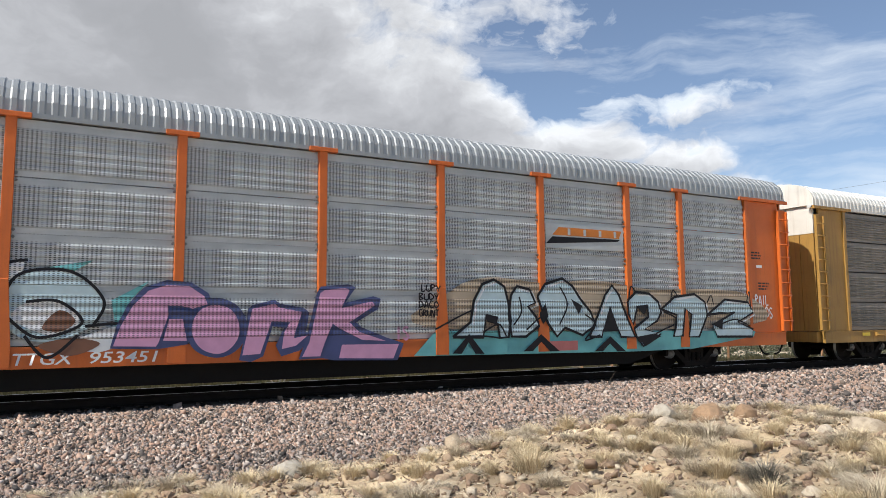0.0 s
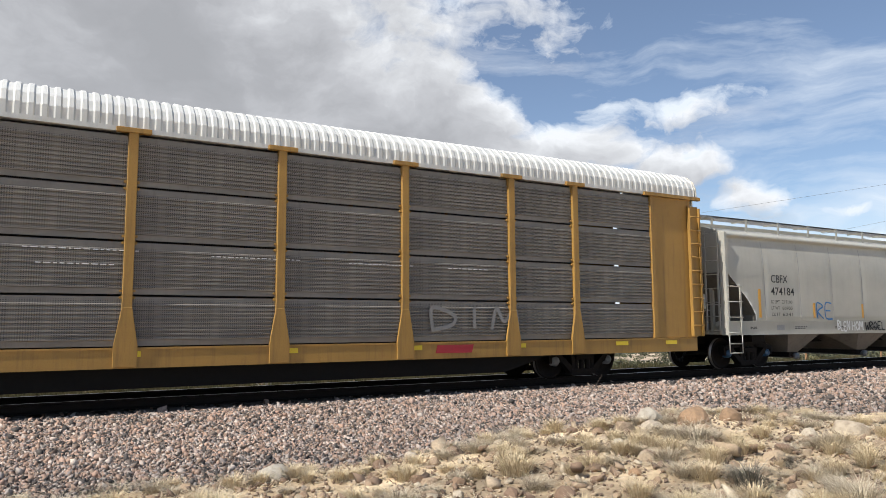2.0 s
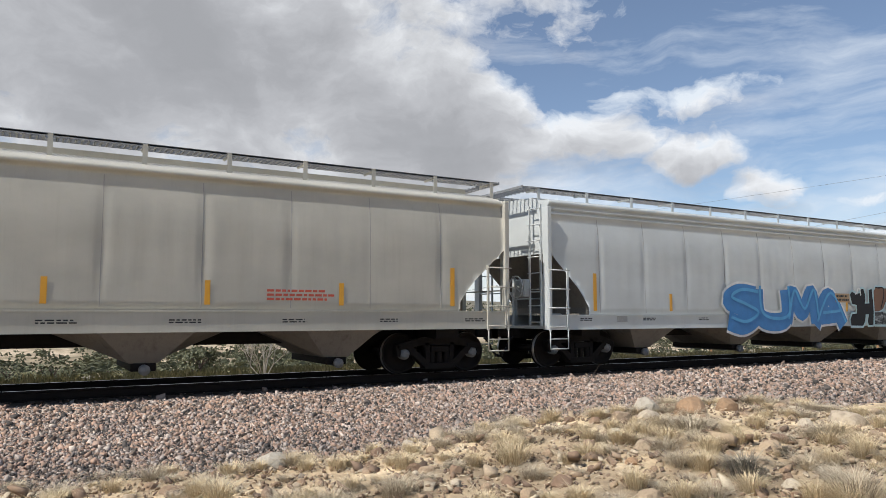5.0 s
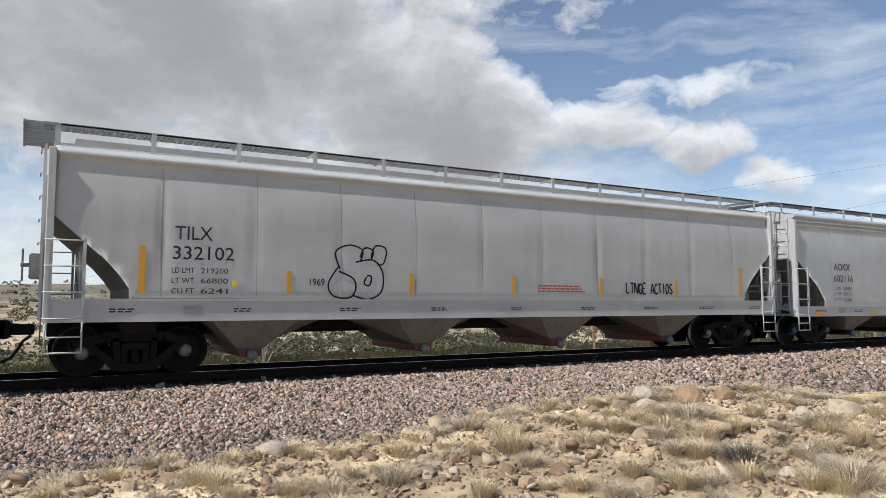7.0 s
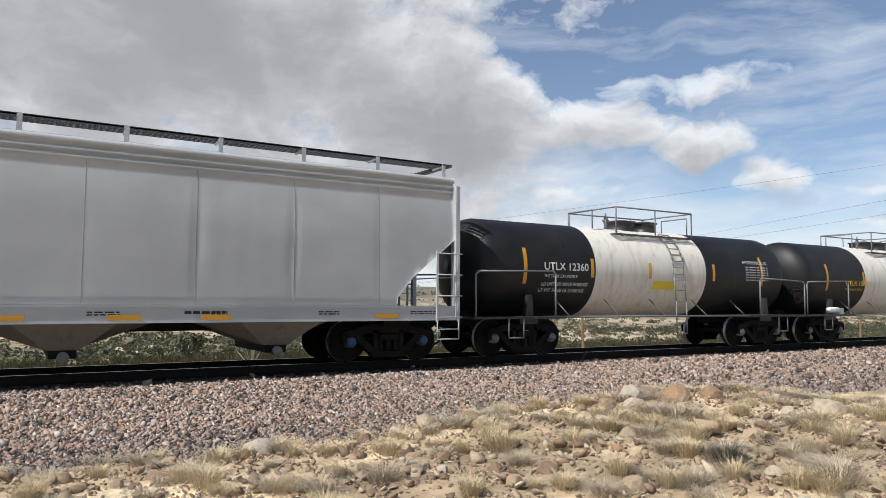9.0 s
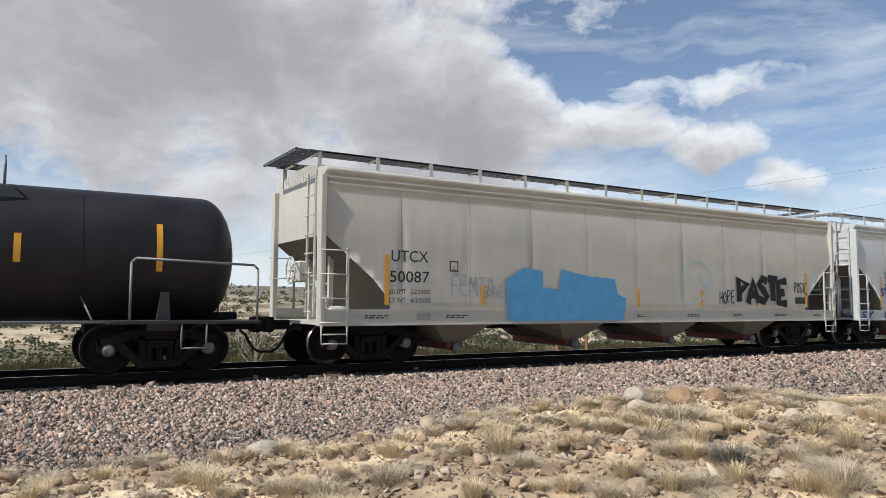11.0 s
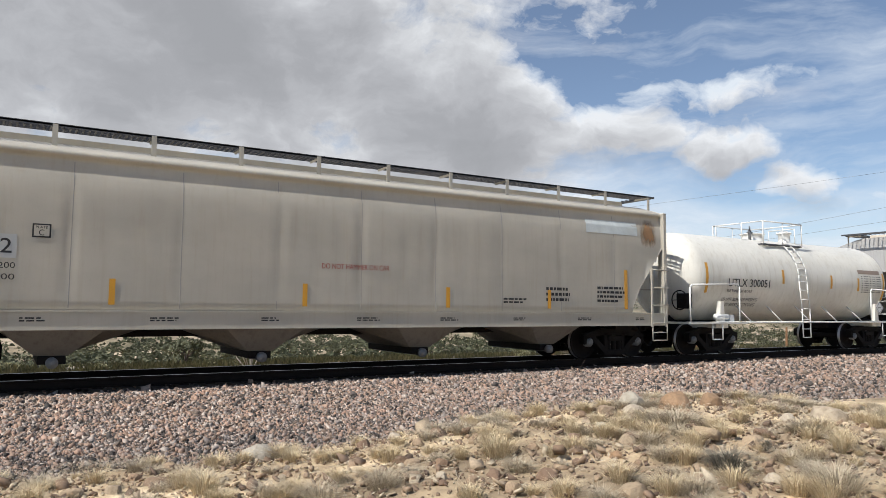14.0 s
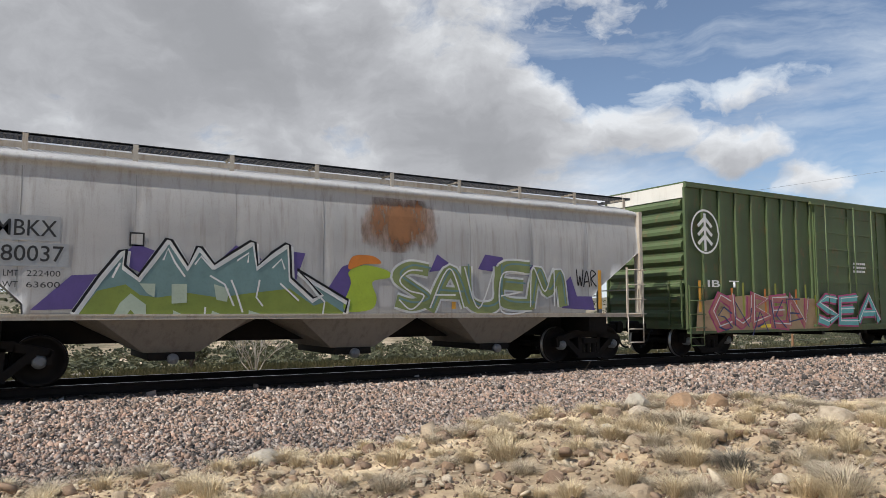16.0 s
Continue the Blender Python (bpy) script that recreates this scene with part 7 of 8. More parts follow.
for x, z in ((0.65, 3.25), (1.0, 3.2), (1.35, 3.18), (1.45, 3.5)):
    sprayed(c, "rust_spot", P["rust"], -1.606, [], [[(x - 0.1, z), (x, z + 0.04), (x + 0.12, z), (x, z - 0.05)]], label="brown rust spot")

X = 126.8
rT, zT = 1.38, 2.36
c = tank_car(X, 11.2, rT, zT, (1.4, 9.9), P["tank_white"], P["tank_white"], "cream-white tank car with black lettering", M["white_rail"], (4.1, 6.2), [(4.9, 0.36, 0.24), (6.7, 0.2, 0.42)], 5.4)
on_tank(c, "reporting_mark", "UTLX 300051", 1.78, 2.06, 3.8, 2.3, rT, zT, M["ink"], "black reporting mark", 0.004)
on_tank(c, "stencil", "THE TANK CAR PEOPLE", 1.75, 1.88, 2.95, 1.97, rT, zT, M["ink"])
on_tank(c, "stencil", "LD LMT 202450 LB 91850 KG", 1.65, 1.62, 3.35, 1.72, rT, zT, M["ink"])
on_tank(c, "stencil", "LT WT 60550 LB 27450 KG", 1.65, 1.46, 3.35, 1.56, rT, zT, M["ink"])
for k in range(8):
    on_tank(c, "stencil_rows", "- --- - -- ---", 9.05, 2.56 - k * 0.08, 10.3, 2.59 - k * 0.08, rT, zT, M["ink"])
tank_strip(c, 9.6, 2.66, 2.8, rT, zT, plain("faded_brown_strip", (0.25, 0.19, 0.15), 0.6), 1.4, "heading_strip", "faded brown heading strip")
for x, a, b in ((0.8, 1.85, 2.75), (4.5, 2.2, 2.65), (7.2, 2.1, 2.55), (8.85, 2.05, 2.5), (10.5, 1.75, 2.7)):
    tank_strip(c, x, a, b, rT, zT, M["amber"])
bm = bmesh.new()
prism(bm, [(9.75, 1.22), (10.0, 1.47), (9.75, 1.72), (9.5, 1.47)], -1.60, -1.59)
part("hazard_placard", bm, M["white_ink"], c, "white diamond placard")
sprayed(c, "placard_mark", M["ink"], -1.604, [[(9.55, 1.47), (9.75, 1.67), (9.95, 1.47), (9.75, 1.27), (9.55, 1.47)], [(9.65, 1.47), (9.85, 1.47)]], w=0.025, smooth=False)

X = 139.5
c = hopper(X, 16.4, P["mbkx"], P["mbkx_trim"], "weathered grey covered hopper car with green and violet graffiti", (1.4, 14.95), (1.20, 1.28), 3.98, 4.45, bays=3, seed=11, seams=9, posts=10, bay_z=0.50, slope=(2.9, 2.0), board_mat=M["grate_dark"], frame_mat=P["mbkx"])
for a, b, d, e in ((1.5, 2.52, 2.5, 2.95), (1.5, 2.08, 2.65, 2.48)):
    plate(c, "mark_patch", a, b, d, e, HY + 0.004, SP["grey"], "darker patch under the lettering")
standard_marks(c, 1.55, "MBKX", "180037", 2.6, 0.9, 1.05, 0.27, 0.43, 2, [("LD LMT", "222400"), ("LT WT", "63600")])
plate(c, "plate_frame", 3.6, 2.5, 3.85, 2.75, HY, M["ink"])
plate(c, "plate_face", 3.63, 2.53, 3.82, 2.72, HY - 0.004, P["mbkx"])
side_patch(c, "rust_patch", 147.5 - X, 149.6 - X, 2.6, 3.8, 3.98, 2.9, stain("spread_rust_stain", (0.25, 0.115, 0.05), (148.6 - X, 3.25), (1.25, 0.85)), "large orange-brown rusted patch")

gz = 1.34
vio = [[(141.6, 1.35), (142.2, 1.95), (142.9, 2.0), (143.3, 1.4)], [(142.9, 2.2), (143.2, 2.55), (143.9, 2.3), (143.6, 1.9)], [(144.6, 2.2), (145.0, 2.6), (145.5, 2.35), (145.2, 2.0)],
       [(145.5, 2.2), (145.8, 2.55), (146.4, 2.5), (146.2, 1.9)], [(146.7, 1.5), (147.2, 2.25), (147.6, 2.4), (148.0, 1.6)], [(149.3, 2.2), (149.5, 2.6), (150.0, 2.3)], [(150.6, 2.3), (150.8, 2.65), (151.3, 2.6), (151.5, 2.2)],
       [(151.9, 2.2), (152.2, 2.45), (152.5, 2.1)], [(153.1, 1.4), (153.1, 1.95), (153.4, 2.2), (153.6, 1.7), (154.1, 1.7), (154.2, 1.35)]]
for q in vio:
    sprayed(c, "graffiti_background", SP["violet"], HY, [], [[(x - X, z) for x, z in q]], label="violet angular graffiti background", smooth=False)
peaks = [(2.75, 1.27), (3.13, 1.9), (3.45, 2.35), (3.57, 2.38), (3.55, 2.1), (3.77, 1.91), (4.01, 2.27), (4.23, 2.61), (4.33, 2.59), (4.63, 2.13), (4.78, 2.49), (4.87, 2.48), (5.11, 2.17), (5.41, 2.39), (5.78, 2.64), (5.88, 2.62), (5.94, 2.17), (6.22, 2.44), (6.49, 2.63), (6.58, 2.6), (6.62, 1.95), (7.09, 1.55), (7.25, 1.61), (6.74, 2.12), (7.85, 1.51), (7.78, 1.25)]
sprayed(c, "graffiti_fill", SP["grey_green"], HY - 0.003, [], [peaks], label="grey-teal graffiti fill", smooth=False)
sprayed(c, "graffiti_fill", SP["green"], HY - 0.005, [], [[(2.82, 1.27), (3.11, 1.69), (3.56, 1.81), (3.81, 1.62), (4.11, 1.58), (4.64, 1.67), (5.19, 1.59), (5.8, 1.68), (6.58, 1.78), (7.09, 1.44), (7.37, 1.53), (7.75, 1.3), (7.73, 1.25)]], label="olive green graffiti fill", smooth=False)
sprayed(c, "graffiti_rim", SP["white"], HY - 0.007, [peaks], w=0.13, label="white rim of the graffiti", smooth=False)
sprayed(c, "graffiti_outline", SP["black"], HY - 0.013, [[(x - 0.01, z + 0.05) for x, z in peaks]], w=0.05, label="black outline of the graffiti", smooth=False)
for outline_ in (
    [(3.38, 1.27), (3.48, 1.48), (3.65, 1.65), (3.91, 1.45), (3.92, 1.26), (3.74, 1.26), (3.66, 1.36), (3.59, 1.26)],
    [(4.34, 1.83), (4.61, 1.83), (4.62, 1.49), (4.35, 1.47)],
    [(3.79, 1.83), (4.06, 1.83), (4.05, 1.58), (3.92, 1.66)],
    [(5.1, 1.84), (5.39, 1.76), (5.35, 1.51), (5.15, 1.55)],
    [(4.38, 1.35), (4.57, 1.26), (4.38, 1.26)],
    [(5.08, 1.34), (5.28, 1.26), (5.06, 1.26)],
    [(5.77, 1.35), (6.03, 1.27), (5.77, 1.26)],
):
    sprayed(c, "graffiti_shape", SP["mint"], HY - 0.009, [], [outline_], label="pale mint graffiti patch", smooth=False)
for line_ in (
    [(3.39, 2.07), (3.46, 2.19), (3.34, 1.92)],
    [(4.18, 2.26), (4.26, 2.48), (4.39, 2.22), (4.57, 1.97)],
    [(4.74, 2.2), (4.85, 2.36), (5.07, 2.12)],
    [(5.52, 2.3), (5.75, 2.46), (5.73, 2.27)],
    [(6.22, 2.18), (6.4, 2.36), (6.47, 2.16)],
    [(5.02, 2.0), (5.3, 1.84), (5.48, 1.43)],
    [(5.97, 1.94), (5.91, 1.6), (6.04, 1.43)],
    [(6.38, 1.88), (6.77, 1.54)],
    [(5.42, 1.93), (5.51, 1.72), (5.65, 1.31)],
    [(6.74, 2.11), (7.32, 1.52), (7.28, 1.26)],
    [(4.95, 1.41), (4.94, 1.26)],
):
    sprayed(c, "graffiti_highlight", SP["white"], HY - 0.020, [line_], w=0.035, label="white graffiti highlight", smooth=False)
# a plain green rounded shape with an orange top between the two words
sprayed(c, "graffiti_shape", SP["lime"], HY - 0.006, [], [[(147.25 - X, 1.36), (147.4 - X, 1.9), (147.35 - X, 2.15), (147.7 - X, 2.3), (148.25 - X, 2.2), (148.3 - X, 2.05), (147.9 - X, 1.95), (148.0 - X, 1.6), (147.85 - X, 1.36)]], label="lime green rounded graffiti shape")
sprayed(c, "graffiti_shape", SP["orange"], HY - 0.008, [], [[(147.35 - X, 2.2), (147.45 - X, 2.48), (147.9 - X, 2.5), (148.1 - X, 2.35), (147.7 - X, 2.32)]], label="orange graffiti shape")
piece(c, "SAUEM", 148.35 - X, 1.42, 153.1 - X, 2.3, HY - 0.004, SP["moss"], SP["white"], SP["grey_green"], 0.27, 61, "olive green graffiti letters", 0.10, True, jitter=0.14)
tag_writing(c, "SAVEM", 148.4 - X, 1.42, 153.0 - X, 2.28, HY - 0.045, SP["white"], 0.035, 63, "thin white graffiti lines", True, 0.16)
tag_writing(c, "WAR", 153.6 - X, 1.95, 154.3 - X, 2.35, HY, SP["black"], 0.035, 62)

X = 157.75
c = boxcar(X, 15.6, P["green"], P["cream"], "faded green boxcar with a white tree emblem and graffiti", (1.45, 14.15), (6.05, 9.85))
by = -1.625
sprayed(c, "emblem_ring", M["white_ink"], by, [[(158.5 - X + 0.58 * math.cos(a), 3.62 + 0.62 * math.sin(a)) for a in np.linspace(0, 6.2832, 17)]], w=0.06, label="white ring emblem")
sprayed(c, "emblem_tree", M["white_ink"], by - 0.003, [[(158.5 - X, 3.06), (158.5 - X, 4.15)]] + [[(158.5 + s * 0.3 - X, 3.25 + 0.26 * k), (158.5 - X, 3.5 + 0.26 * k)] for k in range(3) for s in (-1, 1)], w=0.10, label="white tree emblem", smooth=False)
lettering(c, "reporting_mark", "IB  T", 158.55 - X, 2.02, 159.95 - X, 2.22, by, M["white_ink"], "white partly covered reporting mark", 0.02)
sprayed(c, "graffiti_haze", SP["tan"], by, [], [[(158.0 - X, 0.76), (158.1 - X, 1.6), (160.3 - X, 1.8), (162.5 - X, 1.75), (164.4 - X, 1.7), (164.4 - X, 0.76)]], label="brown sprayed background", smooth=False)
piece(c, "CUBEN", 158.6 - X, 0.9, 163.2 - X, 1.75, by - 0.002, SP["rose"], SP["magenta"], SP["white"], 0.22, 71, "pink and brown graffiti letters", 0.1)
piece(c, "SEA", 163.6 - X, 1.0, 167.2 - X, 1.8, -1.73, SP["teal"], SP["magenta"], SP["white"], 0.22, 72, "teal and pink graffiti letters on the door", 0.12)
for k in range(14):
    x = 159.6 + k * 0.52
    sprayed(c, "graffiti_drip", SP["yellow_green" if k % 3 else "orange"], by - 0.001 - 0.0004 * k, [[(x - X, 2.0 + 0.2 * math.sin(k * 2.1)), (x + 0.02 - X, 1.15)]], w=0.09, label="faded yellow-green paint drip", smooth=False)
tag_writing(c, "SNAKE", 158.9 - X, 0.85, 163.0 - X, 1.55, by - 0.05, SP["navy"], 0.05, 79, "dark scribbled graffiti lines", False, 0.3)
plate(c, "notice", 160.9 - X, 0.82, 161.4 - X, 0.92, -1.64, M["amber_y"], "yellow notice")
bars(c, "door_stencil", 165.9 - X, 2.6, 166.7 - X, 3.0, 3, -1.70, M["white_ink"], 73)
plate(c, "reflector", 158.15 - X, 1.3, 158.25 - X, 2.2, -1.63, M["amber"], "amber reflective strip")


# ---- stones, tufts and litter beside the track ----
def rock_mesh(seed, stretch, material="rock"):
    bm = bmesh.new()
    bmesh.ops.create_icosphere(bm, subdivisions=2, radius=0.5)
    for v in bm.verts:
        d = noise.noise(v.co * 1.7 + Vector((seed * 3.1, 0, 0))) * 0.34 + noise.noise(v.co * 4.3 + Vector((0, seed * 2.7, 0))) * 0.12
        q = v.co * (1 + d)
        v.co = Vector((q.x, q.y * 0.8, max(q.z, -0.28) * stretch))
    for p in range(5):
        rngp = random.Random(seed * 10 + p)
        nrm = Vector((rngp.uniform(-1, 1), rngp.uniform(-1, 1), rngp.uniform(0.1, 1))).normalized()
        for v in bm.verts:
            k = v.co.dot(nrm) - 0.36 * (0.6 + 0.4 * stretch)
            if k > 0:
                v.co -= nrm * k
    return mesh_of("rock", bm, M[material])


M["rock"] = object_mat("sandstone_rock", [(0.0, (0.42, 0.32, 0.21)), (0.3, (0.30, 0.20, 0.125)), (0.5, (0.21, 0.135, 0.09)), (0.68, (0.36, 0.27, 0.175)), (0.85, (0.50, 0.43, 0.33)), (1.0, (0.26, 0.215, 0.17))])
M["rock_pale"] = object_mat("pale_limestone_rock", [(0.0, (0.38, 0.345, 0.285)), (1.0, (0.46, 0.40, 0.31))], dark=(0.22, 0.18, 0.125))
M["rock_rust"] = object_mat("orange_brown_sandstone_rock", [(0.0, (0.28, 0.18, 0.105)), (1.0, (0.33, 0.205, 0.115))])
PALE = [rock_mesh(11, 0.85, "rock_pale"), rock_mesh(12, 0.5, "rock_pale")]
RUST = [rock_mesh(13, 0.95, "rock_rust"), rock_mesh(14, 0.5, "rock_rust")]
ROCK = [rock_mesh(i, s) for i, s in enumerate((0.75, 0.45, 0.55, 0.9, 0.35, 0.6))]
ROCKS_BY_MOUND = [
    (8.7, -7.01, 0.47), (8.24, -7.49, 0.36), (9.11, -7.58, 0.6), (9.76, -7.72, 0.42), (7.79, -7.39, 0.4), (7.37, -7.31, 0.22),
    (7.13, -7.99, 0.2), (5.92, -8.84, 0.28), (6.09, -9.33, 0.2), (4.38, -8.26, 0.17), (6.92, -9.98, 0.17), (7.18, -10.2, 0.15),
    (5.26, -10.36, 0.4), (5.98, -10.59, 0.23), (6.06, -10.33, 0.09), (4.47, -9.51, 0.18), (4.29, -9.01, 0.19), (9.62, -9.16, 0.25),
    (10.19, -9.37, 0.63), (6.82, -8.81, 0.26), (7.79, -9.9, 0.32), (8.34, -9.94, 0.14),
]
ROCKS_BY_TOE = [
    (7.52, -11.01, 0.12), (3.98, -8.94, 0.12), (4.99, -9.39, 0.25), (4.97, -10.26, 0.11), (6.24, -10.61, 0.15), (6.91, -10.71, 0.14),
    (7.96, -11.13, 0.12), (6.89, -11.09, 0.12), (6.49, -11.36, 0.11), (7.22, -8.78, 0.23), (2.87, -6.18, 0.55), (1.55, -6.68, 0.29),
    (4.15, -7.94, 0.23), (2.87, -7.31, 0.16), (3.21, -8.82, 0.13), (3.78, -7.15, 0.11), (2.44, -5.43, 0.23), (1.07, -6.92, 0.18),
    (0.65, -6.92, 0.3), (1.29, -6.91, 0.09), (2.12, -6.9, 0.16), (3.6, -7.34, 0.14),
]
for i, (x, y, w) in enumerate(ROCKS_BY_MOUND + ROCKS_BY_TOE):
    flat = i in (2, 4, 12, 18, 33)
    ob = new("rock", PALE[0] if i == 0 else PALE[1] if i in (6, 32) else RUST[0] if i == 3 else RUST[1] if i in (2, 8) else ROCK[4 if flat else i % 6])
    k = w * (1.05 if not flat else 1.15)
    ob.matrix_basis = pose(x, y, nat(x, y) + 0.10 * w, random.uniform(-10, 10), random.uniform(-10, 10), random.uniform(-30, 30)) @ Matrix.Diagonal((k, k, k, 1))
    tagged(ob, "weathered tan sandstone rock lying on dry soil", "rock", "rocks beside the track")
for i in range(330):
    x, y = random.uniform(0, 16), random.uniform(-12.5, -5.3)
    if (x - 0) < 1.9 * (y + 15.5) + 1:
        w = random.choice((0.06, 0.08, 0.1, 0.12, 0.15, 0.18, 0.24)) * random.uniform(0.8, 1.2)
        ob = new("rock", random.choice(ROCK))
        ob.matrix_basis = pose(x, y, nat(x, y) + 0.08 * w, random.uniform(-15, 15), random.uniform(-15, 15), random.uniform(0, 360)) @ Matrix.Diagonal((w, w, w, 1))
        tagged(ob, "small brown sandstone rock on dry soil", "rock", "rocks beside the track")


def tuft_mesh(seed, blades, spread, height, material, bend=0.5, width=0.0055):
    rng = random.Random(seed)
    bm = bmesh.new()
    for _ in range(blades):
        a, r0 = rng.uniform(0, 6.283), rng.uniform(0, 0.30) * spread
        x, y = r0 * math.cos(a), r0 * math.sin(a)
        a += rng.uniform(-0.8, 0.8)
        h, o = height * rng.uniform(0.4, 1.0), spread * rng.uniform(0.2, 1.0) * bend
        wx, wy = -math.sin(a) * width, math.cos(a) * width
        p = [(x, y, -0.03), (x + o * 0.35 * math.cos(a), y + o * 0.35 * math.sin(a), h * 0.6), (x + o * math.cos(a), y + o * math.sin(a), h * rng.uniform(0.7, 1.0))]
        v = [bm.verts.new((p[0][0] - wx, p[0][1] - wy, p[0][2])), bm.verts.new((p[0][0] + wx, p[0][1] + wy, p[0][2])),
             bm.verts.new((p[1][0] + wx, p[1][1] + wy, p[1][2])), bm.verts.new((p[1][0] - wx, p[1][1] - wy, p[1][2])), bm.verts.new(p[2])]
        bm.faces.new(v[:4])
        bm.faces.new((v[3], v[2], v[4]))
    return mesh_of("grass_tuft", bm, material)


M["straw"] = island_mat("dry_straw_grass", [(0.0, (0.40, 0.30, 0.17)), (0.5, (0.62, 0.49, 0.30)), (1.0, (0.78, 0.66, 0.45))], 0.8, 30, 0.0)
M["ash"] = island_mat("grey_dead_grass", [(0.0, (0.27, 0.215, 0.145)), (0.5, (0.46, 0.385, 0.275)), (1.0, (0.62, 0.53, 0.39))], 0.85, 30, 0.0)
M["brush"] = island_mat("dark_grey_brush", [(0.0, (0.09, 0.08, 0.06)), (0.6, (0.19, 0.165, 0.125)), (1.0, (0.28, 0.25, 0.19))], 0.85, 30, 0.0)
TUFT = {0: [tuft_mesh(s, 420, 0.7, 0.52, M["straw"], 0.8, 0.0035) for s in (1, 2)], 1: [tuft_mesh(s, 420, 0.8, 0.42, M["ash"], 0.9, 0.003) for s in (3, 4)], 2: [tuft_mesh(5, 520, 0.5, 0.45, M["brush"], 0.9, 0.004)]}
WORDS = {0: "dry straw-coloured grass tuft on stony soil", 1: "grey dead grass tuft on stony soil", 2: "dark grey twiggy brush clump on stony soil"}
TUFTS_BY_MOUND = [
    (5.19, -8.27, 0.53, 0), (6.49, -8.14, 0.27, 0), (4.94, -8.98, 0.32, 1), (5.5, -9.97, 0.33, 0), (4.8, -9.91, 0.32, 0), (6.58, -10.44, 0.55, 2),
    (7.85, -8.66, 0.63, 1), (8.77, -8.99, 0.32, 0), (8.92, -9.86, 0.41, 1), (9.13, -9.93, 0.42, 0), (6.85, -11.46, 0.55, 1), (6.52, -11.57, 0.32, 0),
    (6.74, -9.22, 0.35, 1), (7.02, -9.64, 0.35, 0), (7.68, -10.13, 0.24, 2), (7.54, -10.55, 0.39, 1), (10.35, -9.78, 0.29, 0), (7.21, -8.22, 0.28, 0),
]
TUFTS_BY_TOE = [
    (4.77, -8.04, 0.28, 0), (7.68, -9.54, 0.33, 0), (8.03, -8.19, 0.25, 1), (6.25, -8.78, 0.22, 1), (3.69, -6.8, 0.18, 0), (1.55, -5.34, 0.37, 1),
    (3.22, -7.94, 0.28, 0), (2.53, -8.15, 0.26, 0), (2.83, -8.41, 0.35, 1), (4.48, -7.03, 0.26, 0), (4.0, -7.34, 0.21, 0), (3.51, -8.48, 0.42, 1),
    (2.89, -4.87, 0.25, 1), (0.03, -5.24, 0.27, 1), (0.53, -6.16, 0.26, 1), (0.85, -4.99, 0.29, 1), (3.54, -7.92, 0.19, 0), (1.98, -6.35, 0.21, 1),
    (2.61, -6.29, 0.21, 1),
]


def put_tuft(x, y, w, k):
    ob = new("grass_tuft", random.choice(TUFT[k]))
    ob.matrix_basis = pose(x, y, nat(x, y), 0, 0, random.uniform(0, 360)) @ Matrix.Diagonal((w, w, w * random.uniform(0.8, 1.1), 1))
    tagged(ob, WORDS[k], "grass", "grass tufts beside the track")


for x, y, w, k in TUFTS_BY_MOUND + TUFTS_BY_TOE:
    put_tuft(x, y, w * 1.5, k)
for i in range(420):
    x, y = random.uniform(0, 17), random.uniform(-12.5, -5.0)
    if x < 1.9 * (y + 15.5) + 1:
        put_tuft(x, y, random.uniform(0.2, 0.58), random.choice((0, 1, 0, 0, 1)))


def dry_litter():
    """Fallen grass blades and twigs lying on the soil."""
    rng = random.Random(21)
    vs, fs = [], []
    while len(fs) < 9000:
        x, y = rng.uniform(-0.5, 15), rng.uniform(-13, -4.9)
        if x > 1.9 * (y + 15.5) + 1 or noise.noise((x * 0.7, y * 0.7, 9)) < rng.uniform(-0.4, 0.5):
            continue
        a, s, w = rng.uniform(0, 6.283), rng.uniform(0.04, 0.13), rng.uniform(0.002, 0.005)
        dx, dy, z = math.cos(a) * s, math.sin(a) * s, nat(x, y) + 0.012
        ox, oy, up = -math.sin(a) * w, math.cos(a) * w, rng.uniform(0.0, 0.05)
        b = len(vs)
        vs += [(x - ox, y - oy, z), (x + ox, y + oy, z + 0.004), (x + dx + ox, y + dy + oy, z + up + 0.004), (x + dx - ox, y + dy - oy, z + up)]
        fs.append((b, b + 1, b + 2, b + 3))
    me = bpy.data.meshes.new("dry_litter")
    me.from_pydata(vs, [], fs)
    me.materials.append(M["ash"])
    tagged(new("dry_litter", me), "fallen grey grass blades and twigs on dry soil", "litter", kind="stuff")


dry_litter()


def litter(name, p, q, r, label):
    bm = bmesh.new()
    rod(bm, p, q, r, 5)
    rod(bm, Vector(q), Vector(q) + (Vector(q) - Vector(p)) * 0.35 + Vector((0, 0.02, -0.01)), r * 0.6, 5)
    ob = new(name, mesh_of(name, bm, M["wood"]))
    return tagged(ob, label, "stick")


litter("wood_splinter", (3.0, -3.95, -0.57), (3.32, -3.80, -0.53), 0.022, "dark broken wood splinter on the ballast")
litter("wood_splinter", (3.05, -2.95, -0.40), (3.42, -2.9, -0.39), 0.016, "thin dark wood splinter on the ballast")
litter("dry_weed_stem", (11.3, -2.6, -0.34), (11.75, -2.5, 0.02), 0.008, "thin dry weed stem standing in the ballast")


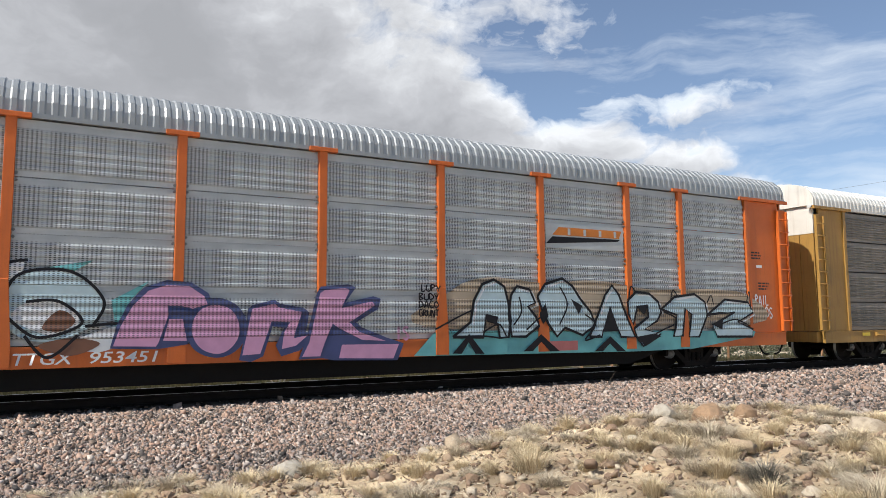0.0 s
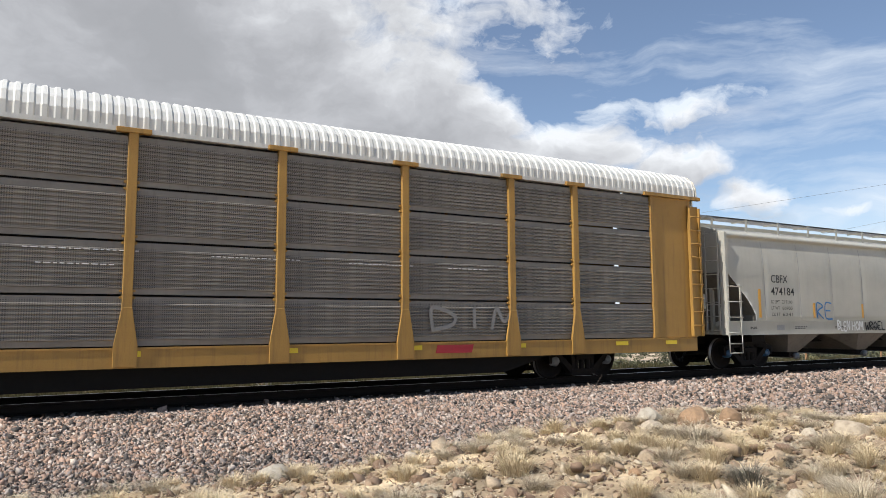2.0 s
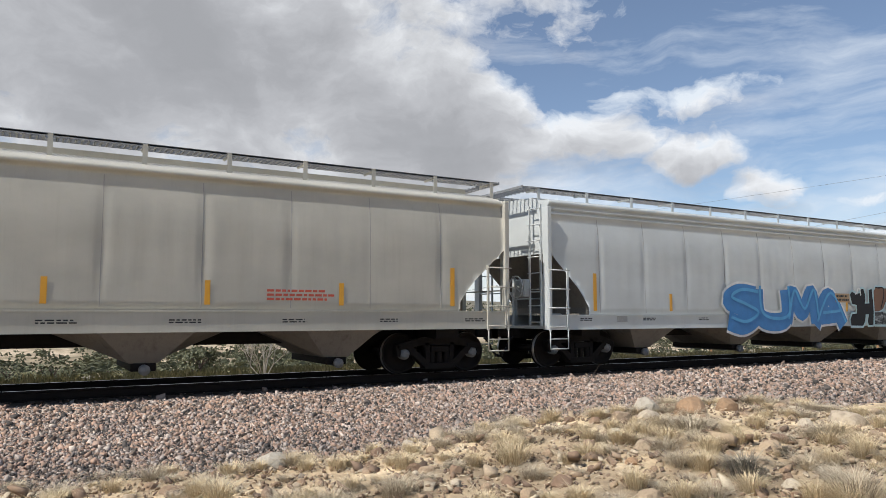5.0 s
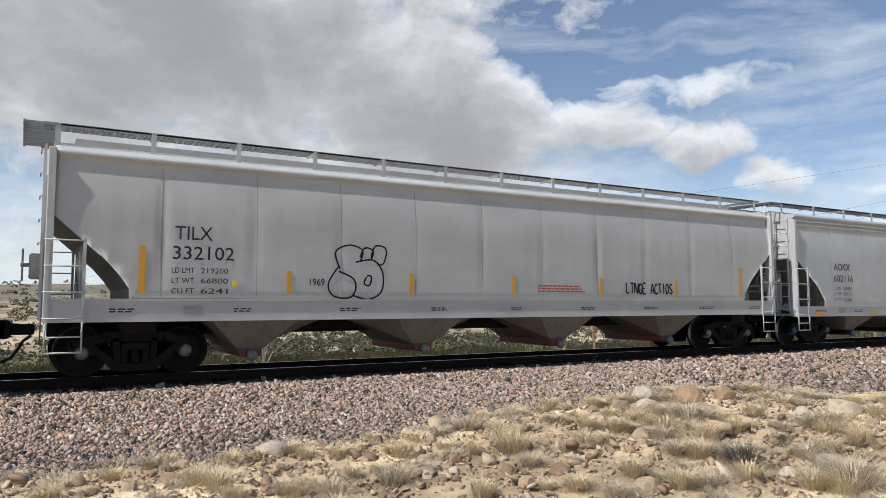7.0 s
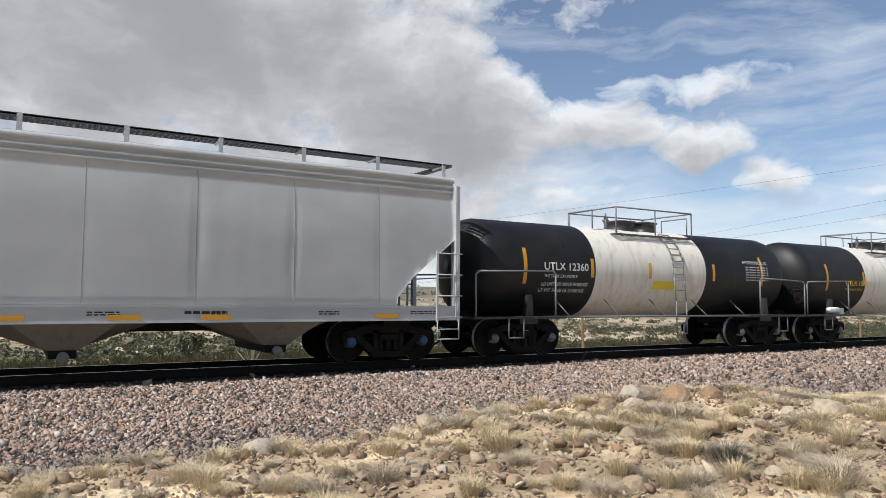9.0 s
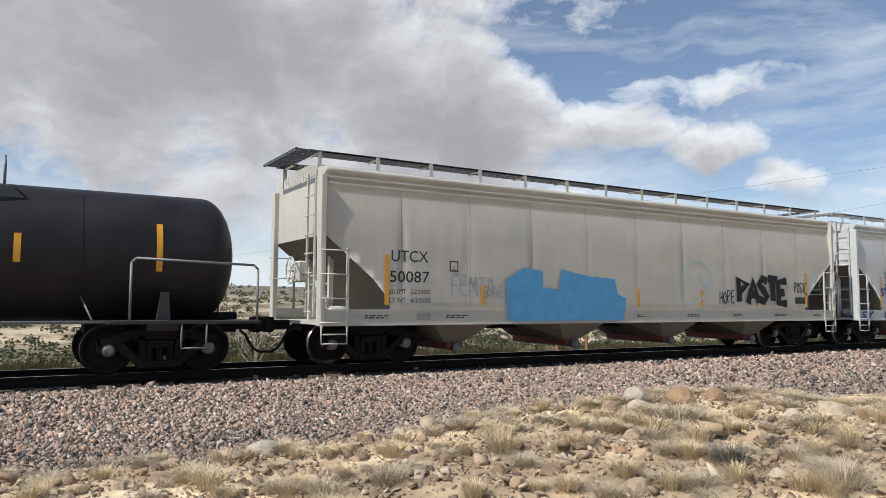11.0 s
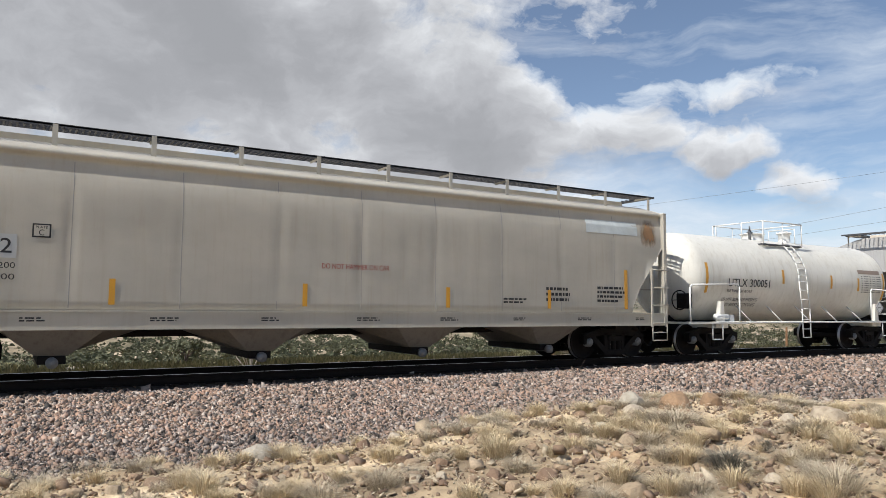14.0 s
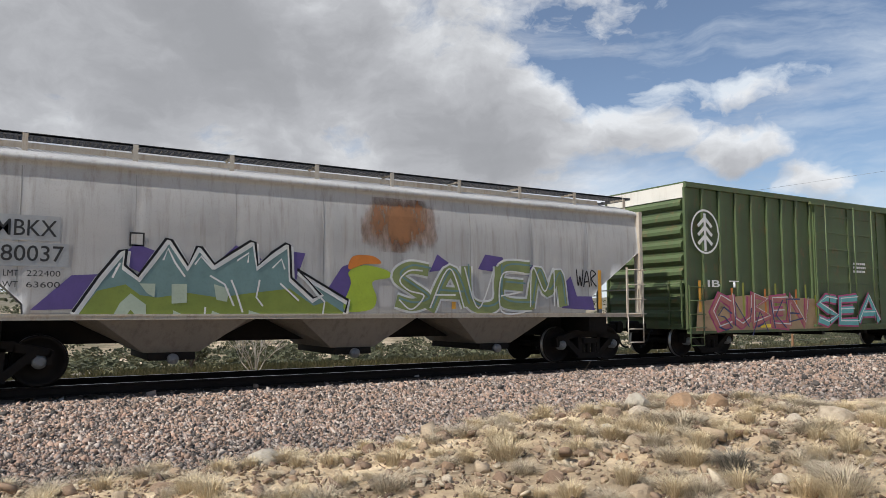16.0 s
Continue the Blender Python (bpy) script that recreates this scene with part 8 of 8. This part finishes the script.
# ---- beyond the tracks ----
def leaf_clump_mesh(seed, n, sx, sz, leaf, material):
    """A crown of many small leaf sprays with an uneven outline and gaps."""
    rng = random.Random(seed)
    bm = bmesh.new()
    lobes = [(rng.uniform(-0.55, 0.55) * sx, rng.uniform(-0.55, 0.55) * sx, rng.uniform(0.25, 0.8) * sz, rng.uniform(0.3, 0.55) * sx) for _ in range(7)]
    for _ in range(n):
        lx, ly, lz, lr = rng.choice(lobes)
        d = Vector((rng.gauss(0, 1), rng.gauss(0, 1), rng.gauss(0, 1))).normalized() * lr * rng.uniform(0.5, 1.05)
        c_ = Vector((lx, ly, max(0.04, lz + d.z * sz / sx * 0.8))) + Vector((d.x, d.y, 0))
        u = Vector((rng.gauss(0, 1), rng.gauss(0, 1), rng.gauss(0, 1))).normalized()
        w = u.orthogonal().normalized()
        s = leaf * rng.uniform(0.6, 1.4)
        bm.faces.new([bm.verts.new(c_ + u * s), bm.verts.new(c_ + w * s * 0.5), bm.verts.new(c_ - u * s), bm.verts.new(c_ - w * s * 0.5)])
    return mesh_of("crown", bm, material)


def trunk_mesh(h, r):
    bm = bmesh.new()
    rod(bm, (0, 0, -0.1), (0.05, 0, h * 0.5), r, 7)
    for k in range(4):
        a = 1.57 * k + 0.4
        rod(bm, (0.04, 0, h * (0.3 + 0.06 * k)), (h * 0.3 * math.cos(a), h * 0.3 * math.sin(a), h * 0.75), r * 0.45, 5)
    return mesh_of("trunk", bm, M["wood"])


M["juniper"] = island_mat("juniper_foliage", [(0.0, (0.055, 0.06, 0.03)), (0.6, (0.10, 0.11, 0.055)), (1.0, (0.16, 0.16, 0.085))], 0.8, 6, 0.0)
M["scrub"] = island_mat("yellow_green_scrub", [(0.0, (0.075, 0.075, 0.03)), (0.6, (0.14, 0.135, 0.055)), (1.0, (0.22, 0.20, 0.10))], 0.8, 6, 0.0)
M["sage"] = island_mat("grey_sage_scrub", [(0.0, (0.12, 0.11, 0.08)), (0.6, (0.21, 0.195, 0.145)), (1.0, (0.32, 0.29, 0.22))], 0.85, 6, 0.0)
CROWNS = [leaf_clump_mesh(1, 620, 1.0, 1.5, 0.10, M["juniper"]), leaf_clump_mesh(2, 560, 1.0, 1.0, 0.10, M["juniper"]), leaf_clump_mesh(3, 520, 1.0, 0.75, 0.09, M["scrub"]), leaf_clump_mesh(4, 460, 1.0, 0.6, 0.08, M["sage"]), leaf_clump_mesh(5, 520, 1.0, 0.8, 0.09, M["scrub"])]
TRUNK = trunk_mesh(1.3, 0.09)
LOOK = ("dark green juniper tree on a dry slope", "low dark green juniper on a dry slope", "yellow-green scrub bush on dry ground", "grey sage bush on dry ground", "yellow-green scrub bush on dry ground")


def bush(x, y, s, k):
    ob = tagged(new("juniper_tree" if k < 2 else "bush"), LOOK[k], "tree" if k < 2 else "bush", "scrub beyond the tracks")
    ob.matrix_basis = pose(x, y, nat(x, y) - 0.03, 0, 0, random.uniform(0, 360)) @ Matrix.Diagonal((s, s, s * random.uniform(0.85, 1.15), 1))
    shared("crown", CROWNS[k], ob)
    if k < 2:
        shared("trunk", TRUNK, ob)


bush(8.2, 24, 1.1, 0)
for i in range(230):
    y = random.uniform(11, 62)
    x = random.uniform(-0.12, 1.9) * (y + 15.5) - 1
    left = x < 0.62 * (y + 15.5)
    if not left and random.random() < 0.45:
        continue
    bush(x, y, random.uniform(0.28, 0.6) * (0.8 + y / 80), random.choice((2, 4, 2, 3, 1) if left else (3, 3, 4, 1)))


def far_woods():
    """Low junipers and scrub dotted over the far slopes, as one mesh of small leaf sprays."""
    rng = random.Random(77)
    bm_v, bm_f = [], []
    for _ in range(9000):
        y = 27 * math.exp(rng.uniform(0.0, 3.4) * rng.uniform(0.3, 1.0))
        x = rng.uniform(-0.25, 2.1) * (y + 15)
        if noise.noise((x * 0.02, y * 0.02, 4)) < rng.uniform(-0.55, 0.25):
            continue
        s = rng.uniform(0.25, 0.75) * (1 + y / 260)
        z = nat(x, y)
        for _k in range(26 if y < 160 else 10):
            u, v = rng.uniform(0, 6.283), math.sqrt(rng.random())
            cx, cy = x + s * v * math.cos(u), y + s * v * math.sin(u)
            cz = z + s * 0.95 * math.sqrt(max(0.0, 1.02 - v * v)) * rng.uniform(0.25, 1.05)
            r = s * (0.19 if y < 160 else 0.30) * rng.uniform(0.6, 1.3)
            b = len(bm_v)
            for t in range(4):
                a = 1.5708 * t + rng.uniform(-0.5, 0.5)
                bm_v.append((cx + r * math.cos(a), cy + rng.uniform(-0.7, 0.7) * r, cz + r * math.sin(a) * 0.8))
            bm_f.append(tuple(range(b, b + 4)))
    me = bpy.data.meshes.new("far_woods")
    me.from_pydata(bm_v, [], bm_f)
    me.materials.append(M["juniper"])
    tagged(new("far_woods", me), "scattered low junipers and scrub over dry hills", "woods", kind="stuff")


far_woods()


def green_scrub():
    """A belt of low yellow-green scrub and grass just beyond the tracks."""
    rng = random.Random(31)
    vs, fs = [], []
    for _ in range(5200):
        y = rng.uniform(6.2, 30)
        x = rng.uniform(-0.1, 1.75) * (y + 15.5) - 1
        if x > 0.72 * (y + 15.5) and rng.random() < 0.75 or noise.noise((x * 0.15, y * 0.15, 6)) < rng.uniform(-0.6, 0.1):
            continue
        z, s = nat(x, y), rng.uniform(0.15, 0.42)
        for _k in range(9):
            u, r = rng.uniform(0, 6.283), rng.uniform(0, s)
            px, py = x + r * math.cos(u), y + r * math.sin(u)
            h, w, lean = s * rng.uniform(0.5, 1.1), rng.uniform(0.02, 0.05), rng.uniform(-0.1, 0.1)
            b = len(vs)
            vs += [(px - w, py, z - 0.02), (px + w, py + w, z - 0.02), (px + w * 0.8 + lean, py, z + h * 0.7), (px + lean * 1.6, py, z + h), (px - w + lean, py, z + h * 0.6)]
            fs.append((b, b + 1, b + 2, b + 3, b + 4))
    me = bpy.data.meshes.new("scrub_belt")
    me.from_pydata(vs, [], fs)
    me.materials.append(M["scrub"])
    tagged(new("scrub_belt", me), "low yellow-green scrub and grass beside the railway", "scrub", kind="stuff")


green_scrub()


def dead_shrub(x, y, h, seed):
    rng = random.Random(seed)
    bm = bmesh.new()

    def grow(p, d, length, r, depth):
        q = p + d * length
        rod(bm, p, q, r, 4)
        if depth:
            for _ in range(3):
                grow(q, (d + Vector((rng.uniform(-0.8, 0.8), rng.uniform(-0.8, 0.8), rng.uniform(-0.1, 0.5)))).normalized(), length * 0.68, r * 0.62, depth - 1)

    for _ in range(7):
        grow(Vector((0, 0, -0.05)), Vector((rng.uniform(-0.8, 0.8), rng.uniform(-0.6, 0.6), 1)).normalized(), h * 0.42, 0.022, 3)
    ob = new("dead_shrub", mesh_of("dead_shrub", bm, plain("bleached_twigs", (0.34, 0.31, 0.27), 0.9, 0.2)))
    ob.matrix_basis = pose(x, y, nat(x, y))
    tagged(ob, "bleached leafless shrub behind the track", "shrub")


dead_shrub(7.2, 9.0, 1.7, 4)


def fence_post(x, y, h, lean=0):
    bm = bmesh.new()
    lathe(bm, [(-0.2, 0.075), (h * 0.5, 0.07), (h, 0.062), (h + 0.02, 0.03)], "z", 9)
    ob = new("fence_post", mesh_of("fence_post", bm, M["fence_wood"]))
    ob.matrix_basis = pose(x, y, nat(x, y), lean, lean * 0.6, 0)
    return tagged(ob, "weathered brown timber fence post", "fence post", "fence posts beyond the tracks")


fence_post(22.9, 11.9, 1.75, 1)
fence_post(24.9, 12.0, 1.75, -1)
for k in range(1, 5):
    fence_post(24.9 + 9 * k, 12.1 + 0.3 * k, 1.3, 0.5 * k)
for z in (0.5, 0.9, 1.2):
    bm = bmesh.new()
    tube(bm, [(22.9 + 6 * k, 11.9 + 0.25 * k, nat(24, 12) + z - 0.03 * (k % 2)) for k in range(7)], 0.006, 4)
    tagged(new("fence_wire", mesh_of("fence_wire", bm, M["cap"])), "thin steel fence wire strung between posts", "wire", "fence wires")


def wires():
    for p, q in [((16.4, 314.0, 11.1), (305.8, 94.7, 58.1)), ((108.5, 264.2, 1.3), (279.3, 85.6, 43.6)), ((108.5, 264.2, 3.3), (279.9, 86.1, 37.7))]:
        bm = bmesh.new()
        p, q = Vector(p), Vector(q)
        tube(bm, [p.lerp(q, i / 12) - Vector((0, 0, 1.2 * (1 - (i / 6 - 1) ** 2))) for i in range(13)], 0.05, 4)
        tagged(new("power_line", mesh_of("power_line", bm, M["cap"])), "thin sagging overhead power line", "power line", "overhead wires")


wires()


# ---- movement ----
SPEED = 15.7
# small lags of the train, in metres, against its even speed
LAG = [(0, 0.0), (0.5, -0.23), (1, 0.08), (1.5, 0.12), (2, -0.11), (2.5, 0.0), (3, 0.08), (3.5, 0.02), (4, 0.03), (6.5, -0.05), (7, -0.1), (7.5, -0.06), (8, 0.14), (8.5, 0.13), (9, -0.1),
       (11.5, 0.12), (12, -0.12), (12.5, 0.0), (13, -0.04), (13.5, 0.05), (14, 0.0), (14.5, -0.14), (15, 0.14), (15.5, 0.06), (16, -0.05)]


def motions():
    for car_, x7 in TRAIN:
        walk(car_, [(t, pose(x7 + SPEED * (7 - t) + g, 0, 0)) for t, g in LAG])
    for wheels, x, r in ROLLERS:
        walk(wheels, [(i / 30, pose(x, 0, r) @ Matrix.Rotation(-SPEED * (i / 30) / r, 4, "Y")) for i in range(481)])
    walk(clouds, [(t, pose(*EYE, 0, 0, -0.345 * (t - 7))) for t in range(0, 17)])


motions()
